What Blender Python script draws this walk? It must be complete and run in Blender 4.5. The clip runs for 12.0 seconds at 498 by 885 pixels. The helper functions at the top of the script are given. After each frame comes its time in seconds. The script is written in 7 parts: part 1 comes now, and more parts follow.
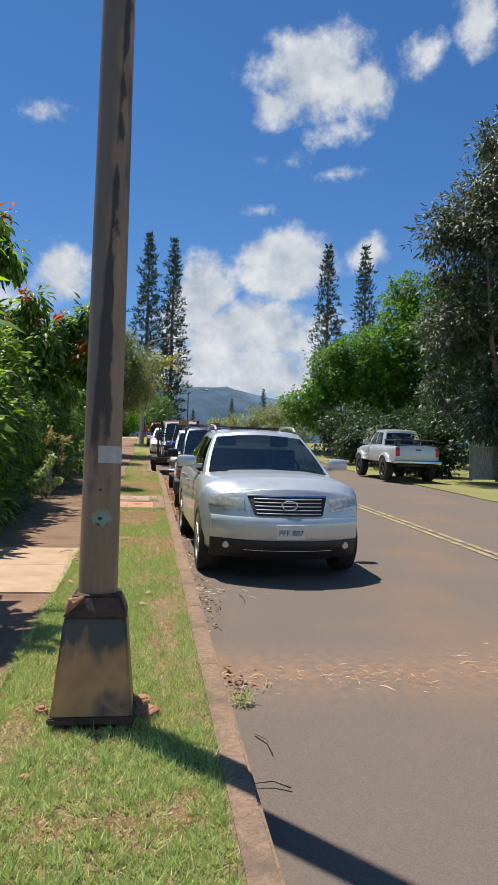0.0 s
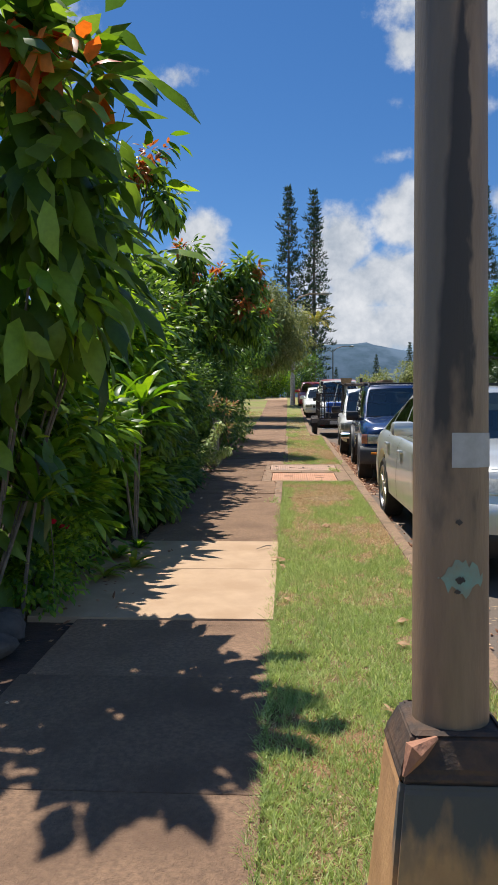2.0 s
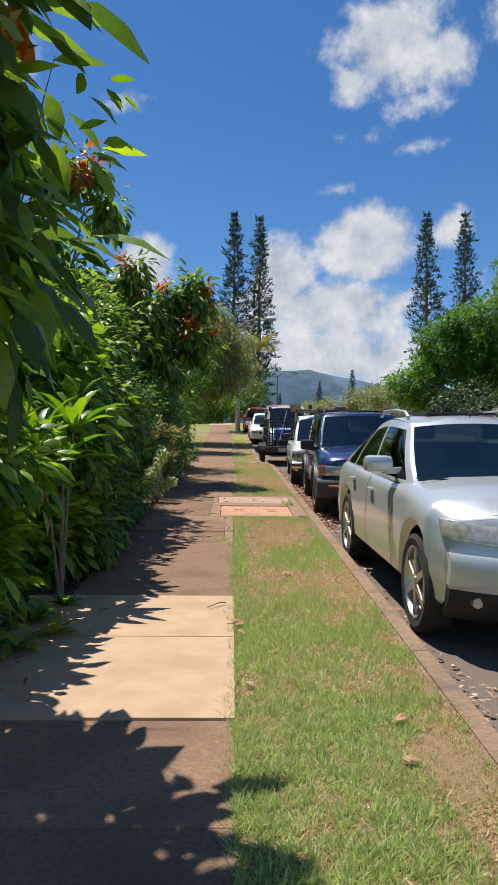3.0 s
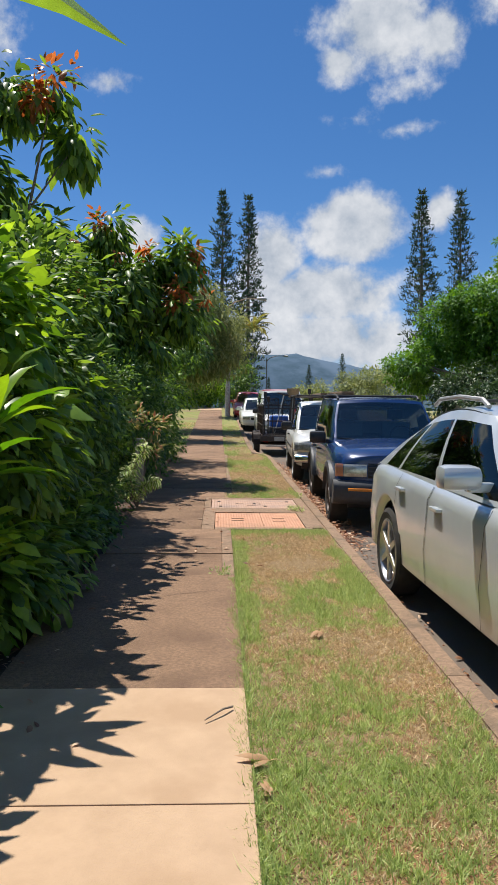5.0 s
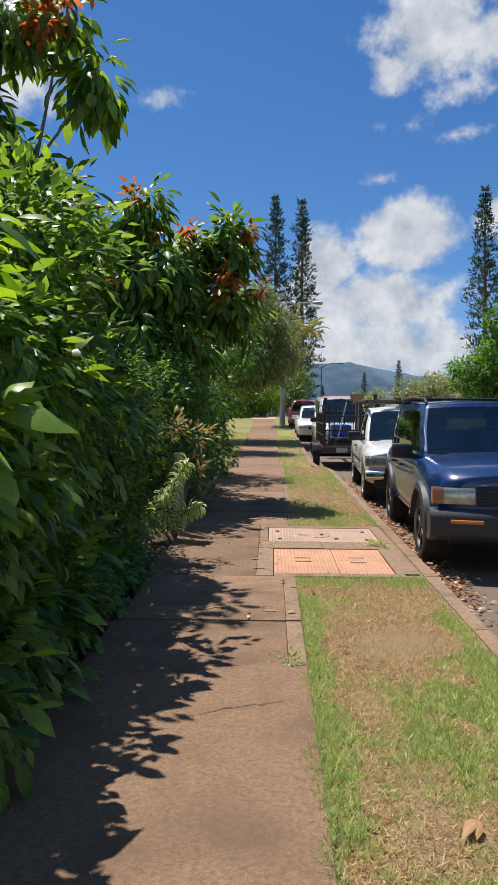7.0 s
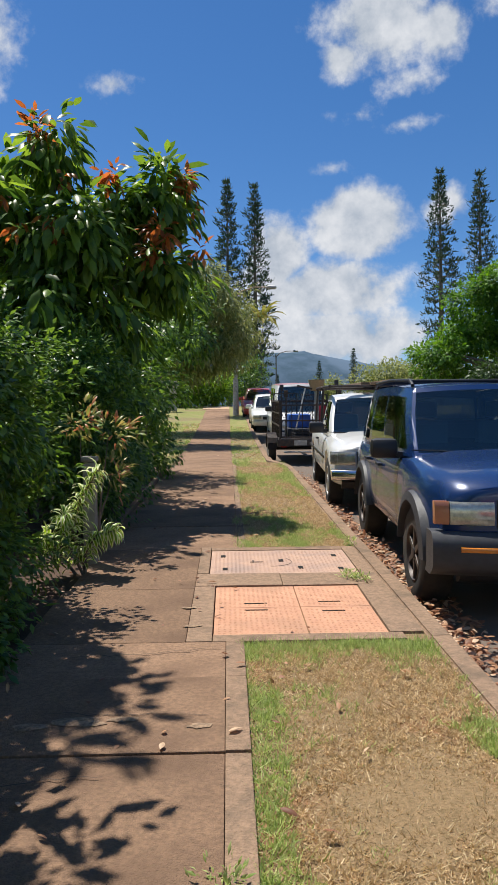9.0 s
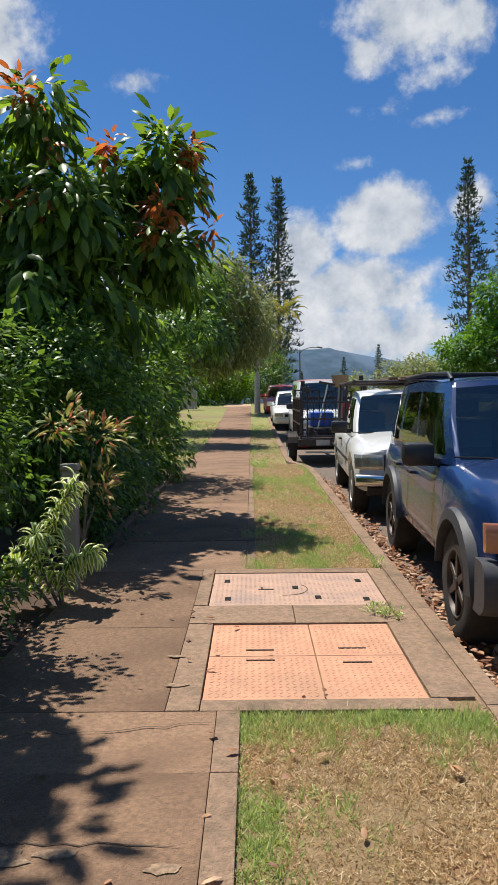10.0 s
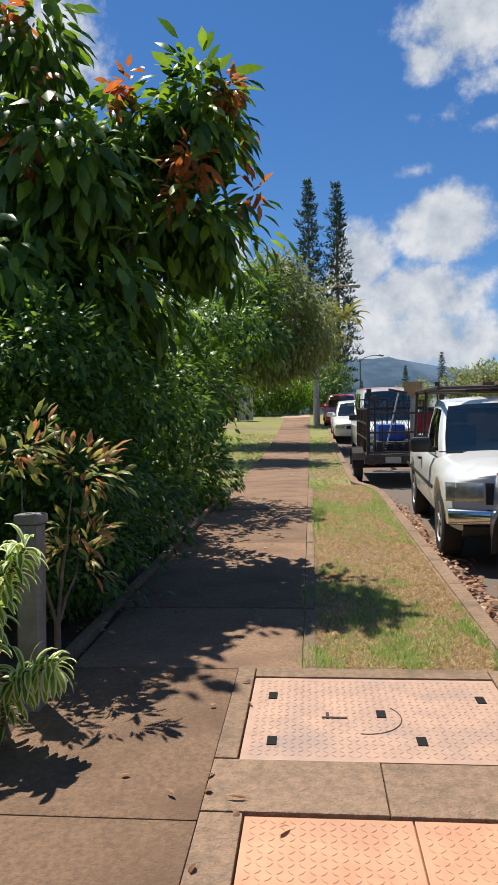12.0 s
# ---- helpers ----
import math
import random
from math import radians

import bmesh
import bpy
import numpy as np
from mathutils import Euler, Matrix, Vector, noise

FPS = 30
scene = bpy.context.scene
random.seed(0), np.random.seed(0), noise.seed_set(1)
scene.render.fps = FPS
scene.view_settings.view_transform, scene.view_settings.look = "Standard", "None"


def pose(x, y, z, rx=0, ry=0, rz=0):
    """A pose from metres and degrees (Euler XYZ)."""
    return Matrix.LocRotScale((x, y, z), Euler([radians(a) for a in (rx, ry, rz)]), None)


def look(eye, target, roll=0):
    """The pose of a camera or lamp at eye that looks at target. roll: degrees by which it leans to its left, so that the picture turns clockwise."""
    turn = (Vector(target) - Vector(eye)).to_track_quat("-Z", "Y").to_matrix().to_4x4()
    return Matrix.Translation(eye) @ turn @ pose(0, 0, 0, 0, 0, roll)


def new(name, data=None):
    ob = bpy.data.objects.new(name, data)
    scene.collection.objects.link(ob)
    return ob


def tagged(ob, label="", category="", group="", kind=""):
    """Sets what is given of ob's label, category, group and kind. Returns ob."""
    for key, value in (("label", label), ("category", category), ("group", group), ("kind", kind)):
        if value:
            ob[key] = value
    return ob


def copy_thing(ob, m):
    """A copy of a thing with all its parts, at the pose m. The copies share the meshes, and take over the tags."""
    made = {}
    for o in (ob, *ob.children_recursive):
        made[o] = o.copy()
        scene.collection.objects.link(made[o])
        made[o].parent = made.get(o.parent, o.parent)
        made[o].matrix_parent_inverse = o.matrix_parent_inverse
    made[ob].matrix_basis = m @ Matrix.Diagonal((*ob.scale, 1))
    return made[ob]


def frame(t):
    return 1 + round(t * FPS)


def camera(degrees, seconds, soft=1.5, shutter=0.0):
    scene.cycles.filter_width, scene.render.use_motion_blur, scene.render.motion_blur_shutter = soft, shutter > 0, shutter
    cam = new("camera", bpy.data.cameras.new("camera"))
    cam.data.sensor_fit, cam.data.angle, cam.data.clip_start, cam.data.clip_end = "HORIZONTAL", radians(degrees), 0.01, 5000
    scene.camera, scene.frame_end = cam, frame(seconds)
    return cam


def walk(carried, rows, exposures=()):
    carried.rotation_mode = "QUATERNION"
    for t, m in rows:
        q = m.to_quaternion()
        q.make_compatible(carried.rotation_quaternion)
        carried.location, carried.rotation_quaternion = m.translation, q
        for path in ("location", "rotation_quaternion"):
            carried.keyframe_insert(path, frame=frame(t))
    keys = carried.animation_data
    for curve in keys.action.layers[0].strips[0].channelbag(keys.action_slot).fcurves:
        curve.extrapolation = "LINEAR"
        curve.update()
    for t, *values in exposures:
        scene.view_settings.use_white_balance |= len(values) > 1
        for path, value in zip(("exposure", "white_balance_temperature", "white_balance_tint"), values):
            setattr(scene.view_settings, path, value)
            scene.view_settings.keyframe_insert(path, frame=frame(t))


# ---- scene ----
cam = camera(38.3, 12.0)
METRES, EYE, TILT, LEAN, TURN = 12.6, 1.5, 0.0, 0.0, -8.0
ROWS = [
    (0.0, 0.0, 0.0, 0.0, -0.07, 2.89, -1.48),
    (0.5, -0.0177, 0.0363, 0.0037, 5.02, 3.71, -1.06),
    (1.0, -0.0328, 0.0736, 0.0023, 5.63, 1.96, -0.24),
    (1.5, -0.052, 0.1085, 0.007, 10.1, -0.14, -0.76),
    (2.0, -0.0747, 0.1454, 0.0116, 11.19, -0.54, 0.09),
    (2.5, -0.0868, 0.1855, 0.0176, 8.5, 0.63, -0.3),
    (3.0, -0.0972, 0.2278, 0.0181, 6.59, 1.46, -0.62),
    (5.0, -0.1304, 0.3977, 0.0315, 5.6, 0.21, -0.53),
    (5.5, -0.1392, 0.4411, 0.0323, 6.86, 0.58, -1.08),
    (6.0, -0.1422, 0.4824, 0.0339, 8.39, 0.9, -0.51),
    (6.5, -0.1514, 0.5252, 0.0348, 10.62, 0.21, -0.8),
    (7.0, -0.1588, 0.5641, 0.0379, 9.85, 0.92, -0.37),
    (9.0, -0.1717, 0.7295, 0.0462, 6.34, 0.1, 0.59),
    (9.5, -0.1694, 0.771, 0.0484, 6.44, -0.06, 0.81),
    (10.0, -0.1707, 0.8097, 0.051, 8.29, -0.11, 0.63),
    (10.5, -0.1763, 0.8514, 0.0558, 9.77, 0.02, 1.33),
    (11.0, -0.1816, 0.891, 0.0596, 12.7, 0.66, 0.12),
    (11.5, -0.1921, 0.927, 0.0605, 13.36, 0.75, 0.45),
    (12.0, -0.1925, 0.9664, 0.0615, 13.0, 0.78, 0.8),
]
walk(cam, [(t, pose(0, 0, EYE, TILT, LEAN, TURN) @ pose(METRES * x, METRES * y, METRES * z, 90 + pitch, roll, yaw)) for t, x, y, z, yaw, pitch, roll in ROWS], [(0.0, 0.32, 6480, 10)])

# ---- the lie of the land: a street that climbs along y ----
SLOPE = 0.0645
TILT_DEG = math.degrees(math.atan(SLOPE))


def gz(y):
    """Height of the verge at y; the street steepens past 28 m and crests past 50 m."""
    if y <= -25:
        return SLOPE * -25
    if y <= 28:
        return SLOPE * y
    if y <= 50:
        return SLOPE * y + 0.00166 * (y - 28) ** 2
    return 4.028 + 0.1375 * 6 * (1 - math.exp(-(y - 50) / 6))


# ---- sky, sun, exposure ----
SUN_AZ, SUN_EL = radians(-41), radians(68.5)
to_sun = Vector((math.sin(SUN_AZ) * math.cos(SUN_EL), math.cos(SUN_AZ) * math.cos(SUN_EL), math.sin(SUN_EL)))
sun = new("sun", bpy.data.lights.new("sun", "SUN"))
sun.data.energy, sun.data.angle, sun.data.color = 5.0, radians(0.6), (1.0, 0.95, 0.86)
sun.matrix_world = look((0, 0, 60), Vector((0, 0, 60)) - to_sun)

# clouds: azimuth and elevation of the middle, half width and half height, in degrees, and thickness
CLOUDS = [
    (12.5, 30.3, 6.6, 4.1, 1.1), (9.3, 28.0, 2.6, 2.0, 0.9), (16.8, 29.3, 2.8, 2.6, 1.0), (21.0, 31.0, 3.0, 2.0, 0.5),
    (25.6, 32.3, 2.4, 3.0, 1.0), (3.8, 14.6, 3.6, 4.0, 1.3), (10.6, 16.8, 5.2, 3.4, 1.25), (7.6, 11.8, 8.6, 3.2, 1.15),
    (7.0, 8.2, 14.0, 3.6, 1.1), (-7.1, 15.4, 3.0, 3.0, 1.0), (17.1, 17.8, 2.2, 1.8, 0.9), (-8.7, 26.4, 3.0, 1.3, 0.6),
    (14.6, 26.2, 3.6, 1.3, 0.36), (10.2, 24.4, 4.0, 0.9, 0.33), (14.3, 23.4, 4.0, 0.8, 0.3), (8.1, 20.8, 2.6, 0.6, 0.3),
    (-20.1, 28.7, 5.0, 5.4, 1.0), (-16, 12, 9, 3.5, 0.9), (30, 12, 12, 4, 0.9), (48, 24, 10, 5, 0.9), (-45, 20, 12, 6, 0.9),
    (180, 40, 40, 9, 0.9), (-180, 40, 40, 9, 0.9), (110, 25, 30, 9, 0.9), (-120, 25, 30, 9, 0.9),
]
world = bpy.data.worlds.new("world")
scene.world = world
world.use_nodes = True
wn, wl = world.node_tree.nodes, world.node_tree.links


def wmath(op, a, b=None, clamp=False):
    n = wn.new("ShaderNodeMath")
    n.operation, n.use_clamp = op, clamp
    for i, v in enumerate((a, b)):
        if v is None:
            continue
        if isinstance(v, (int, float)):
            n.inputs[i].default_value = v
        else:
            wl.new(v, n.inputs[i])
    return n.outputs[0]


sky = wn.new("ShaderNodeTexSky")
sky.sky_type, sky.sun_disc = "NISHITA", False
sky.sun_elevation, sky.sun_rotation = SUN_EL, SUN_AZ
sky.altitude, sky.air_density, sky.dust_density, sky.ozone_density = 300, 0.9, 0.15, 3.0
coords = wn.new("ShaderNodeTexCoord")
split = wn.new("ShaderNodeSeparateXYZ")
wl.new(coords.outputs["Generated"], split.inputs[0])
azimuth = wmath("MULTIPLY", wmath("ARCTAN2", split.outputs[0], split.outputs[1]), 57.2958)
elevation = wmath("MULTIPLY", wmath("ARCSINE", split.outputs[2]), 57.2958)
puffs = wn.new("ShaderNodeTexNoise")
puffs.inputs["Scale"].default_value, puffs.inputs["Detail"].default_value, puffs.inputs["Roughness"].default_value = 24, 10, 0.6
wl.new(coords.outputs["Generated"], puffs.inputs["Vector"])
heaps = wn.new("ShaderNodeTexNoise")
heaps.inputs["Scale"].default_value, heaps.inputs["Detail"].default_value = 7, 4
wl.new(coords.outputs["Generated"], heaps.inputs["Vector"])
cover = None
for a, e, w, h, thick in CLOUDS:
    u = wmath("MULTIPLY", wmath("SUBTRACT", azimuth, a), 1 / w)
    v = wmath("MULTIPLY", wmath("SUBTRACT", elevation, e), 1 / h)
    r2 = wmath("ADD", wmath("MULTIPLY", u, u), wmath("MULTIPLY", v, v))
    puff = wmath("MULTIPLY", wmath("SUBTRACT", 1.0, wmath("SQRT", r2)), thick)
    cover = puff if cover is None else wmath("MAXIMUM", cover, puff)
ragged = wmath("ADD", wmath("MULTIPLY", wmath("SUBTRACT", puffs.outputs[0], 0.5), 2.1), wmath("MULTIPLY", wmath("SUBTRACT", heaps.outputs[0], 0.5), 1.2))
body = wmath("ADD", wmath("MULTIPLY", cover, 1.5), ragged)
dense = wn.new("ShaderNodeMapRange")
dense.interpolation_type = "SMOOTHSTEP"
dense.inputs["From Min"].default_value, dense.inputs["From Max"].default_value = 0.1, 0.95
wl.new(wmath("MULTIPLY", body, wmath("GREATER_THAN", cover, -0.9)), dense.inputs["Value"])
shade = wn.new("ShaderNodeMapRange")
shade.inputs["From Min"].default_value, shade.inputs["From Max"].default_value = 0.3, 0.75
shade.inputs["To Min"].default_value, shade.inputs["To Max"].default_value = 0.1, 1.0
wl.new(puffs.outputs[0], shade.inputs["Value"])
tone = wn.new("ShaderNodeMix")
tone.data_type = "RGBA"
tone.inputs[6].default_value, tone.inputs[7].default_value = (2.3, 2.75, 3.4, 1), (5.3, 5.4, 5.6, 1)
wl.new(shade.outputs[0], tone.inputs[0])
mixed = wn.new("ShaderNodeMix")
mixed.data_type = "RGBA"
wl.new(dense.outputs[0], mixed.inputs[0])
deep = wn.new("ShaderNodeHueSaturation")
deep.inputs["Saturation"].default_value, deep.inputs["Value"].default_value = 1.26, 0.78
deep.inputs["Hue"].default_value = 0.503
wl.new(sky.outputs[0], deep.inputs["Color"])
wl.new(deep.outputs[0], mixed.inputs[6])
wl.new(tone.outputs[2], mixed.inputs[7])
back = wn["Background"]
back.inputs[1].default_value = 0.122
wl.new(mixed.outputs[2], back.inputs[0])


# ---- materials ----
def material(name, color, rough=0.7, metal=0.0, second=None, scale=8.0, bump=0.0, bump_scale=60.0, island=0.0, spec=0.5, wear=None, wear_scale=1.3, wear_at=(0.52, 0.66), per_object=0.0, coat=0.0, stretch=None):
    """Two scales of colour, a large patchy wear, fine relief, and some change from piece to piece."""
    m = bpy.data.materials.new(name)
    m.use_nodes = True
    n, l = m.node_tree.nodes, m.node_tree.links
    b = n["Principled BSDF"]
    b.inputs["Roughness"].default_value, b.inputs["Metallic"].default_value = rough, metal
    b.inputs["Specular IOR Level"].default_value, b.inputs["Coat Weight"].default_value = spec, coat
    b.inputs["Coat Roughness"].default_value = 0.04
    tc = n.new("ShaderNodeTexCoord")
    where = tc.outputs["Object"]
    if stretch:
        mp = n.new("ShaderNodeMapping")
        mp.inputs["Scale"].default_value = stretch
        l.new(where, mp.inputs[0])
        where = mp.outputs[0]
    second = second or tuple(c * 0.78 for c in color)
    t1 = n.new("ShaderNodeTexNoise")
    t1.inputs["Scale"].default_value, t1.inputs["Detail"].default_value, t1.inputs["Roughness"].default_value = scale, 6, 0.62
    l.new(where, t1.inputs["Vector"])
    r1 = n.new("ShaderNodeMapRange")
    r1.inputs["From Min"].default_value, r1.inputs["From Max"].default_value = 0.36, 0.64
    l.new(t1.outputs[0], r1.inputs["Value"])
    mix = n.new("ShaderNodeMix")
    mix.data_type = "RGBA"
    mix.inputs[6].default_value, mix.inputs[7].default_value = (*second, 1), (*color, 1)
    l.new(r1.outputs[0], mix.inputs[0])
    out = mix.outputs[2]
    if wear:
        t2 = n.new("ShaderNodeTexNoise")
        t2.inputs["Scale"].default_value, t2.inputs["Detail"].default_value = wear_scale, 5
        l.new(where, t2.inputs["Vector"])
        r2 = n.new("ShaderNodeMapRange")
        r2.inputs["From Min"].default_value, r2.inputs["From Max"].default_value = wear_at
        l.new(t2.outputs[0], r2.inputs["Value"])
        mx = n.new("ShaderNodeMix")
        mx.data_type = "RGBA"
        mx.inputs[7].default_value = (*wear, 1)
        l.new(r2.outputs[0], mx.inputs[0])
        l.new(out, mx.inputs[6])
        out = mx.outputs[2]
    if island or per_object:
        src = n.new("ShaderNodeNewGeometry").outputs["Random Per Island"] if island else n.new("ShaderNodeObjectInfo").outputs["Random"]
        k = island or per_object
        rr = n.new("ShaderNodeMapRange")
        rr.inputs["To Min"].default_value, rr.inputs["To Max"].default_value = 1 - k, 1 + k
        l.new(src, rr.inputs["Value"])
        hs = n.new("ShaderNodeHueSaturation")
        l.new(rr.outputs[0], hs.inputs["Value"])
        l.new(out, hs.inputs["Color"])
        out = hs.outputs[0]
    l.new(out, b.inputs["Base Color"])
    if bump:
        t3 = n.new("ShaderNodeTexNoise")
        t3.inputs["Scale"].default_value, t3.inputs["Detail"].default_value = bump_scale, 5
        l.new(where, t3.inputs["Vector"])
        bp = n.new("ShaderNodeBump")
        bp.inputs["Strength"].default_value, bp.inputs["Distance"].default_value = bump, 0.01
        l.new(t3.outputs[0], bp.inputs["Height"])
        l.new(bp.outputs[0], b.inputs["Normal"])
    return m


def leafy(name, dark, light, young=None, young_share=0.0, rough=0.42, shine=0.45, through_light=0.3):
    """A leaf: green that changes from leaf to leaf, some young ones in another colour, light coming through."""
    m = bpy.data.materials.new(name)
    m.use_nodes = True
    n, l = m.node_tree.nodes, m.node_tree.links
    b = n["Principled BSDF"]
    b.inputs["Roughness"].default_value, b.inputs["Specular IOR Level"].default_value = rough, shine
    rnd = n.new("ShaderNodeNewGeometry").outputs["Random Per Island"]
    ramp = n.new("ShaderNodeValToRGB")
    e = ramp.color_ramp.elements
    e[0].color, e[1].color = (*dark, 1), (*light, 1)
    e[1].position = 0.97 - young_share
    if young:
        k = ramp.color_ramp.elements.new(0.99 - young_share)
        k.color = (*young, 1)
        k2 = ramp.color_ramp.elements.new(1.0)
        k2.color = (*young, 1)
    skew = n.new("ShaderNodeMath")
    skew.operation = "POWER"
    skew.inputs[1].default_value = 1.0 if young else 1.35
    l.new(rnd, skew.inputs[0])
    l.new(skew.outputs[0], ramp.inputs[0])
    tc = n.new("ShaderNodeTexCoord")
    t = n.new("ShaderNodeTexNoise")
    t.inputs["Scale"].default_value, t.inputs["Detail"].default_value = 25, 3
    l.new(tc.outputs["Object"], t.inputs["Vector"])
    mr = n.new("ShaderNodeMapRange")
    mr.inputs["To Min"].default_value, mr.inputs["To Max"].default_value = 0.7, 1.3
    l.new(t.outputs[0], mr.inputs["Value"])
    hs = n.new("ShaderNodeHueSaturation")
    l.new(mr.outputs[0], hs.inputs["Value"])
    l.new(ramp.outputs[0], hs.inputs["Color"])
    l.new(hs.outputs[0], b.inputs["Base Color"])
    tr = n.new("ShaderNodeBsdfTranslucent")
    glow = n.new("ShaderNodeHueSaturation")
    glow.inputs["Value"].default_value, glow.inputs["Saturation"].default_value, glow.inputs["Hue"].default_value = 1.5, 1.1, 0.48
    l.new(hs.outputs[0], glow.inputs["Color"])
    l.new(glow.outputs[0], tr.inputs[0])
    mx = n.new("ShaderNodeMixShader")
    mx.inputs[0].default_value = through_light
    l.new(b.outputs[0], mx.inputs[1])
    l.new(tr.outputs[0], mx.inputs[2])
    l.new(mx.outputs[0], n["Material Output"].inputs[0])
    return m


ASPHALT = material("asphalt", (0.2, 0.158, 0.127), 0.92, second=(0.14, 0.112, 0.09), scale=110, bump=0.7, bump_scale=170, wear=(0.25, 0.155, 0.1), wear_scale=0.55, wear_at=(0.5, 0.82), spec=0.25)
CONCRETE = material("red_dusted_concrete", (0.325, 0.203, 0.128), 0.9, second=(0.21, 0.134, 0.088), scale=48, bump=1.0, bump_scale=130, wear=(0.18, 0.112, 0.074), wear_scale=2.1, wear_at=(0.47, 0.74), per_object=0.16, spec=0.2)
NEW_CONCRETE = material("new_concrete", (0.51, 0.352, 0.228), 0.85, second=(0.44, 0.3, 0.192), scale=4, bump=0.2, bump_scale=140, wear=(0.42, 0.28, 0.175), wear_scale=2.2, per_object=0.04, spec=0.25)
KERB_M = material("kerb_concrete", (0.34, 0.225, 0.15), 0.92, second=(0.225, 0.155, 0.105), scale=32, bump=1.0, bump_scale=90, wear=(0.15, 0.112, 0.08), wear_scale=3.5, wear_at=(0.52, 0.76), per_object=0.06, spec=0.2)
TURF = material("turf_soil", (0.2, 0.14, 0.075), 0.95, second=(0.3, 0.205, 0.115), scale=40, bump=1.0, bump_scale=90, wear=(0.3, 0.16, 0.085), wear_scale=1.3, wear_at=(0.56, 0.7), spec=0.1)
SOIL = material("red_soil", (0.1, 0.055, 0.035), 0.95, second=(0.06, 0.035, 0.025), scale=9, bump=0.9, bump_scale=50)
LAWN = material("far_lawn", (0.19, 0.22, 0.05), 0.95, second=(0.27, 0.23, 0.085), scale=2, bump=0.9, bump_scale=60, wear=(0.22, 0.17, 0.08), wear_scale=0.35)
FIELD = material("far_fields", (0.05, 0.075, 0.03), 0.95, second=(0.07, 0.08, 0.035), scale=0.05, bump=0.5, bump_scale=1)
YELLOW = material("road_paint", (0.42, 0.32, 0.13), 0.75, second=(0.3, 0.24, 0.12), scale=30, wear=(0.17, 0.135, 0.105), wear_scale=6, wear_at=(0.45, 0.62))
BARK = material("bark", (0.22, 0.18, 0.14), 0.9, second=(0.11, 0.09, 0.07), scale=14, bump=0.8, bump_scale=40)
PALE_BARK = material("pale_bark", (0.55, 0.52, 0.46), 0.85, second=(0.32, 0.29, 0.25), scale=9, bump=0.5, bump_scale=40)


def stained(m, color, mask):
    """Adds a stain of one colour over a material: mask takes (calc, x, y, z, noise) and returns how dense it is."""
    n, l = m.node_tree.nodes, m.node_tree.links

    def calc(op, a, b=None, clamp=False):
        k = n.new("ShaderNodeMath")
        k.operation, k.use_clamp = op, clamp
        for i, v in enumerate((a, b)):
            if v is None:
                continue
            if isinstance(v, (int, float)):
                k.inputs[i].default_value = v
            else:
                l.new(v, k.inputs[i])
        return k.outputs[0]

    tc = n.new("ShaderNodeTexCoord")
    sp = n.new("ShaderNodeSeparateXYZ")
    l.new(tc.outputs["Object"], sp.inputs[0])
    mp = n.new("ShaderNodeMapping")
    mp.inputs["Scale"].default_value = (1, 1, 0.35)
    l.new(tc.outputs["Object"], mp.inputs[0])
    t = n.new("ShaderNodeTexNoise")
    t.inputs["Scale"].default_value, t.inputs["Detail"].default_value = 13, 7
    l.new(mp.outputs[0], t.inputs["Vector"])
    base = n["Principled BSDF"].inputs["Base Color"]
    mx = n.new("ShaderNodeMix")
    mx.data_type = "RGBA"
    l.new(base.links[0].from_socket, mx.inputs[6])
    mx.inputs[7].default_value = (*color, 1)
    l.new(mask(calc, sp.outputs[0], sp.outputs[1], sp.outputs[2], calc("SUBTRACT", t.outputs[0], 0.5)), mx.inputs[0])
    l.new(mx.outputs[2], base)
    return m


def dirt_band(calc, x, y, z, nz):
    """Red soil washed over the asphalt in a band, with ragged edges."""
    band = calc("SUBTRACT", 1.0, calc("MULTIPLY", calc("ABSOLUTE", calc("SUBTRACT", y, 4.9)), 1.3), True)
    spot = calc("SUBTRACT", 1.0, calc("MULTIPLY", calc("ADD", calc("ABSOLUTE", calc("SUBTRACT", x, 2.25)), calc("ABSOLUTE", calc("SUBTRACT", y, 2.75))), 2.4), True)
    return calc("MULTIPLY", calc("MAXIMUM", band, spot), calc("ADD", 0.45, calc("MULTIPLY", nz, 2.2), True))


stained(ASPHALT, (0.33, 0.19, 0.11), dirt_band)


# ---- building blocks ----
def lerp(pairs, y):
    return float(np.interp(y, [p[0] for p in pairs], [p[1] for p in pairs]))


def mesh_object(name, verts, faces, mat, parent=None, label="", smooth=False):
    me = bpy.data.meshes.new(name)
    me.from_pydata(verts, [], faces)
    me.materials.append(mat)
    if smooth:
        me.polygons.foreach_set("use_smooth", [True] * len(me.polygons))
    ob = new(name, me)
    if parent:
        ob.parent = parent
    if label:
        ob["label"] = label
    return ob


def part(name, bm, mat, parent=None, label="", smooth=False):
    """One bmesh as one mesh object under a thing or a part."""
    me = bpy.data.meshes.new(name)
    bmesh.ops.recalc_face_normals(bm, faces=bm.faces)
    bm.to_mesh(me)
    bm.free()
    me.materials.append(mat)
    if smooth:
        me.polygons.foreach_set("use_smooth", [True] * len(me.polygons))
        me.set_sharp_from_angle(angle=radians(38))
    ob = new(name, me)
    if parent:
        ob.parent = parent
    if label:
        ob["label"] = label
    return ob


def thing(name, m, label, category, group="", kind=""):
    ob = tagged(new(name), label, category, group, kind)
    ob.matrix_basis = m
    return ob


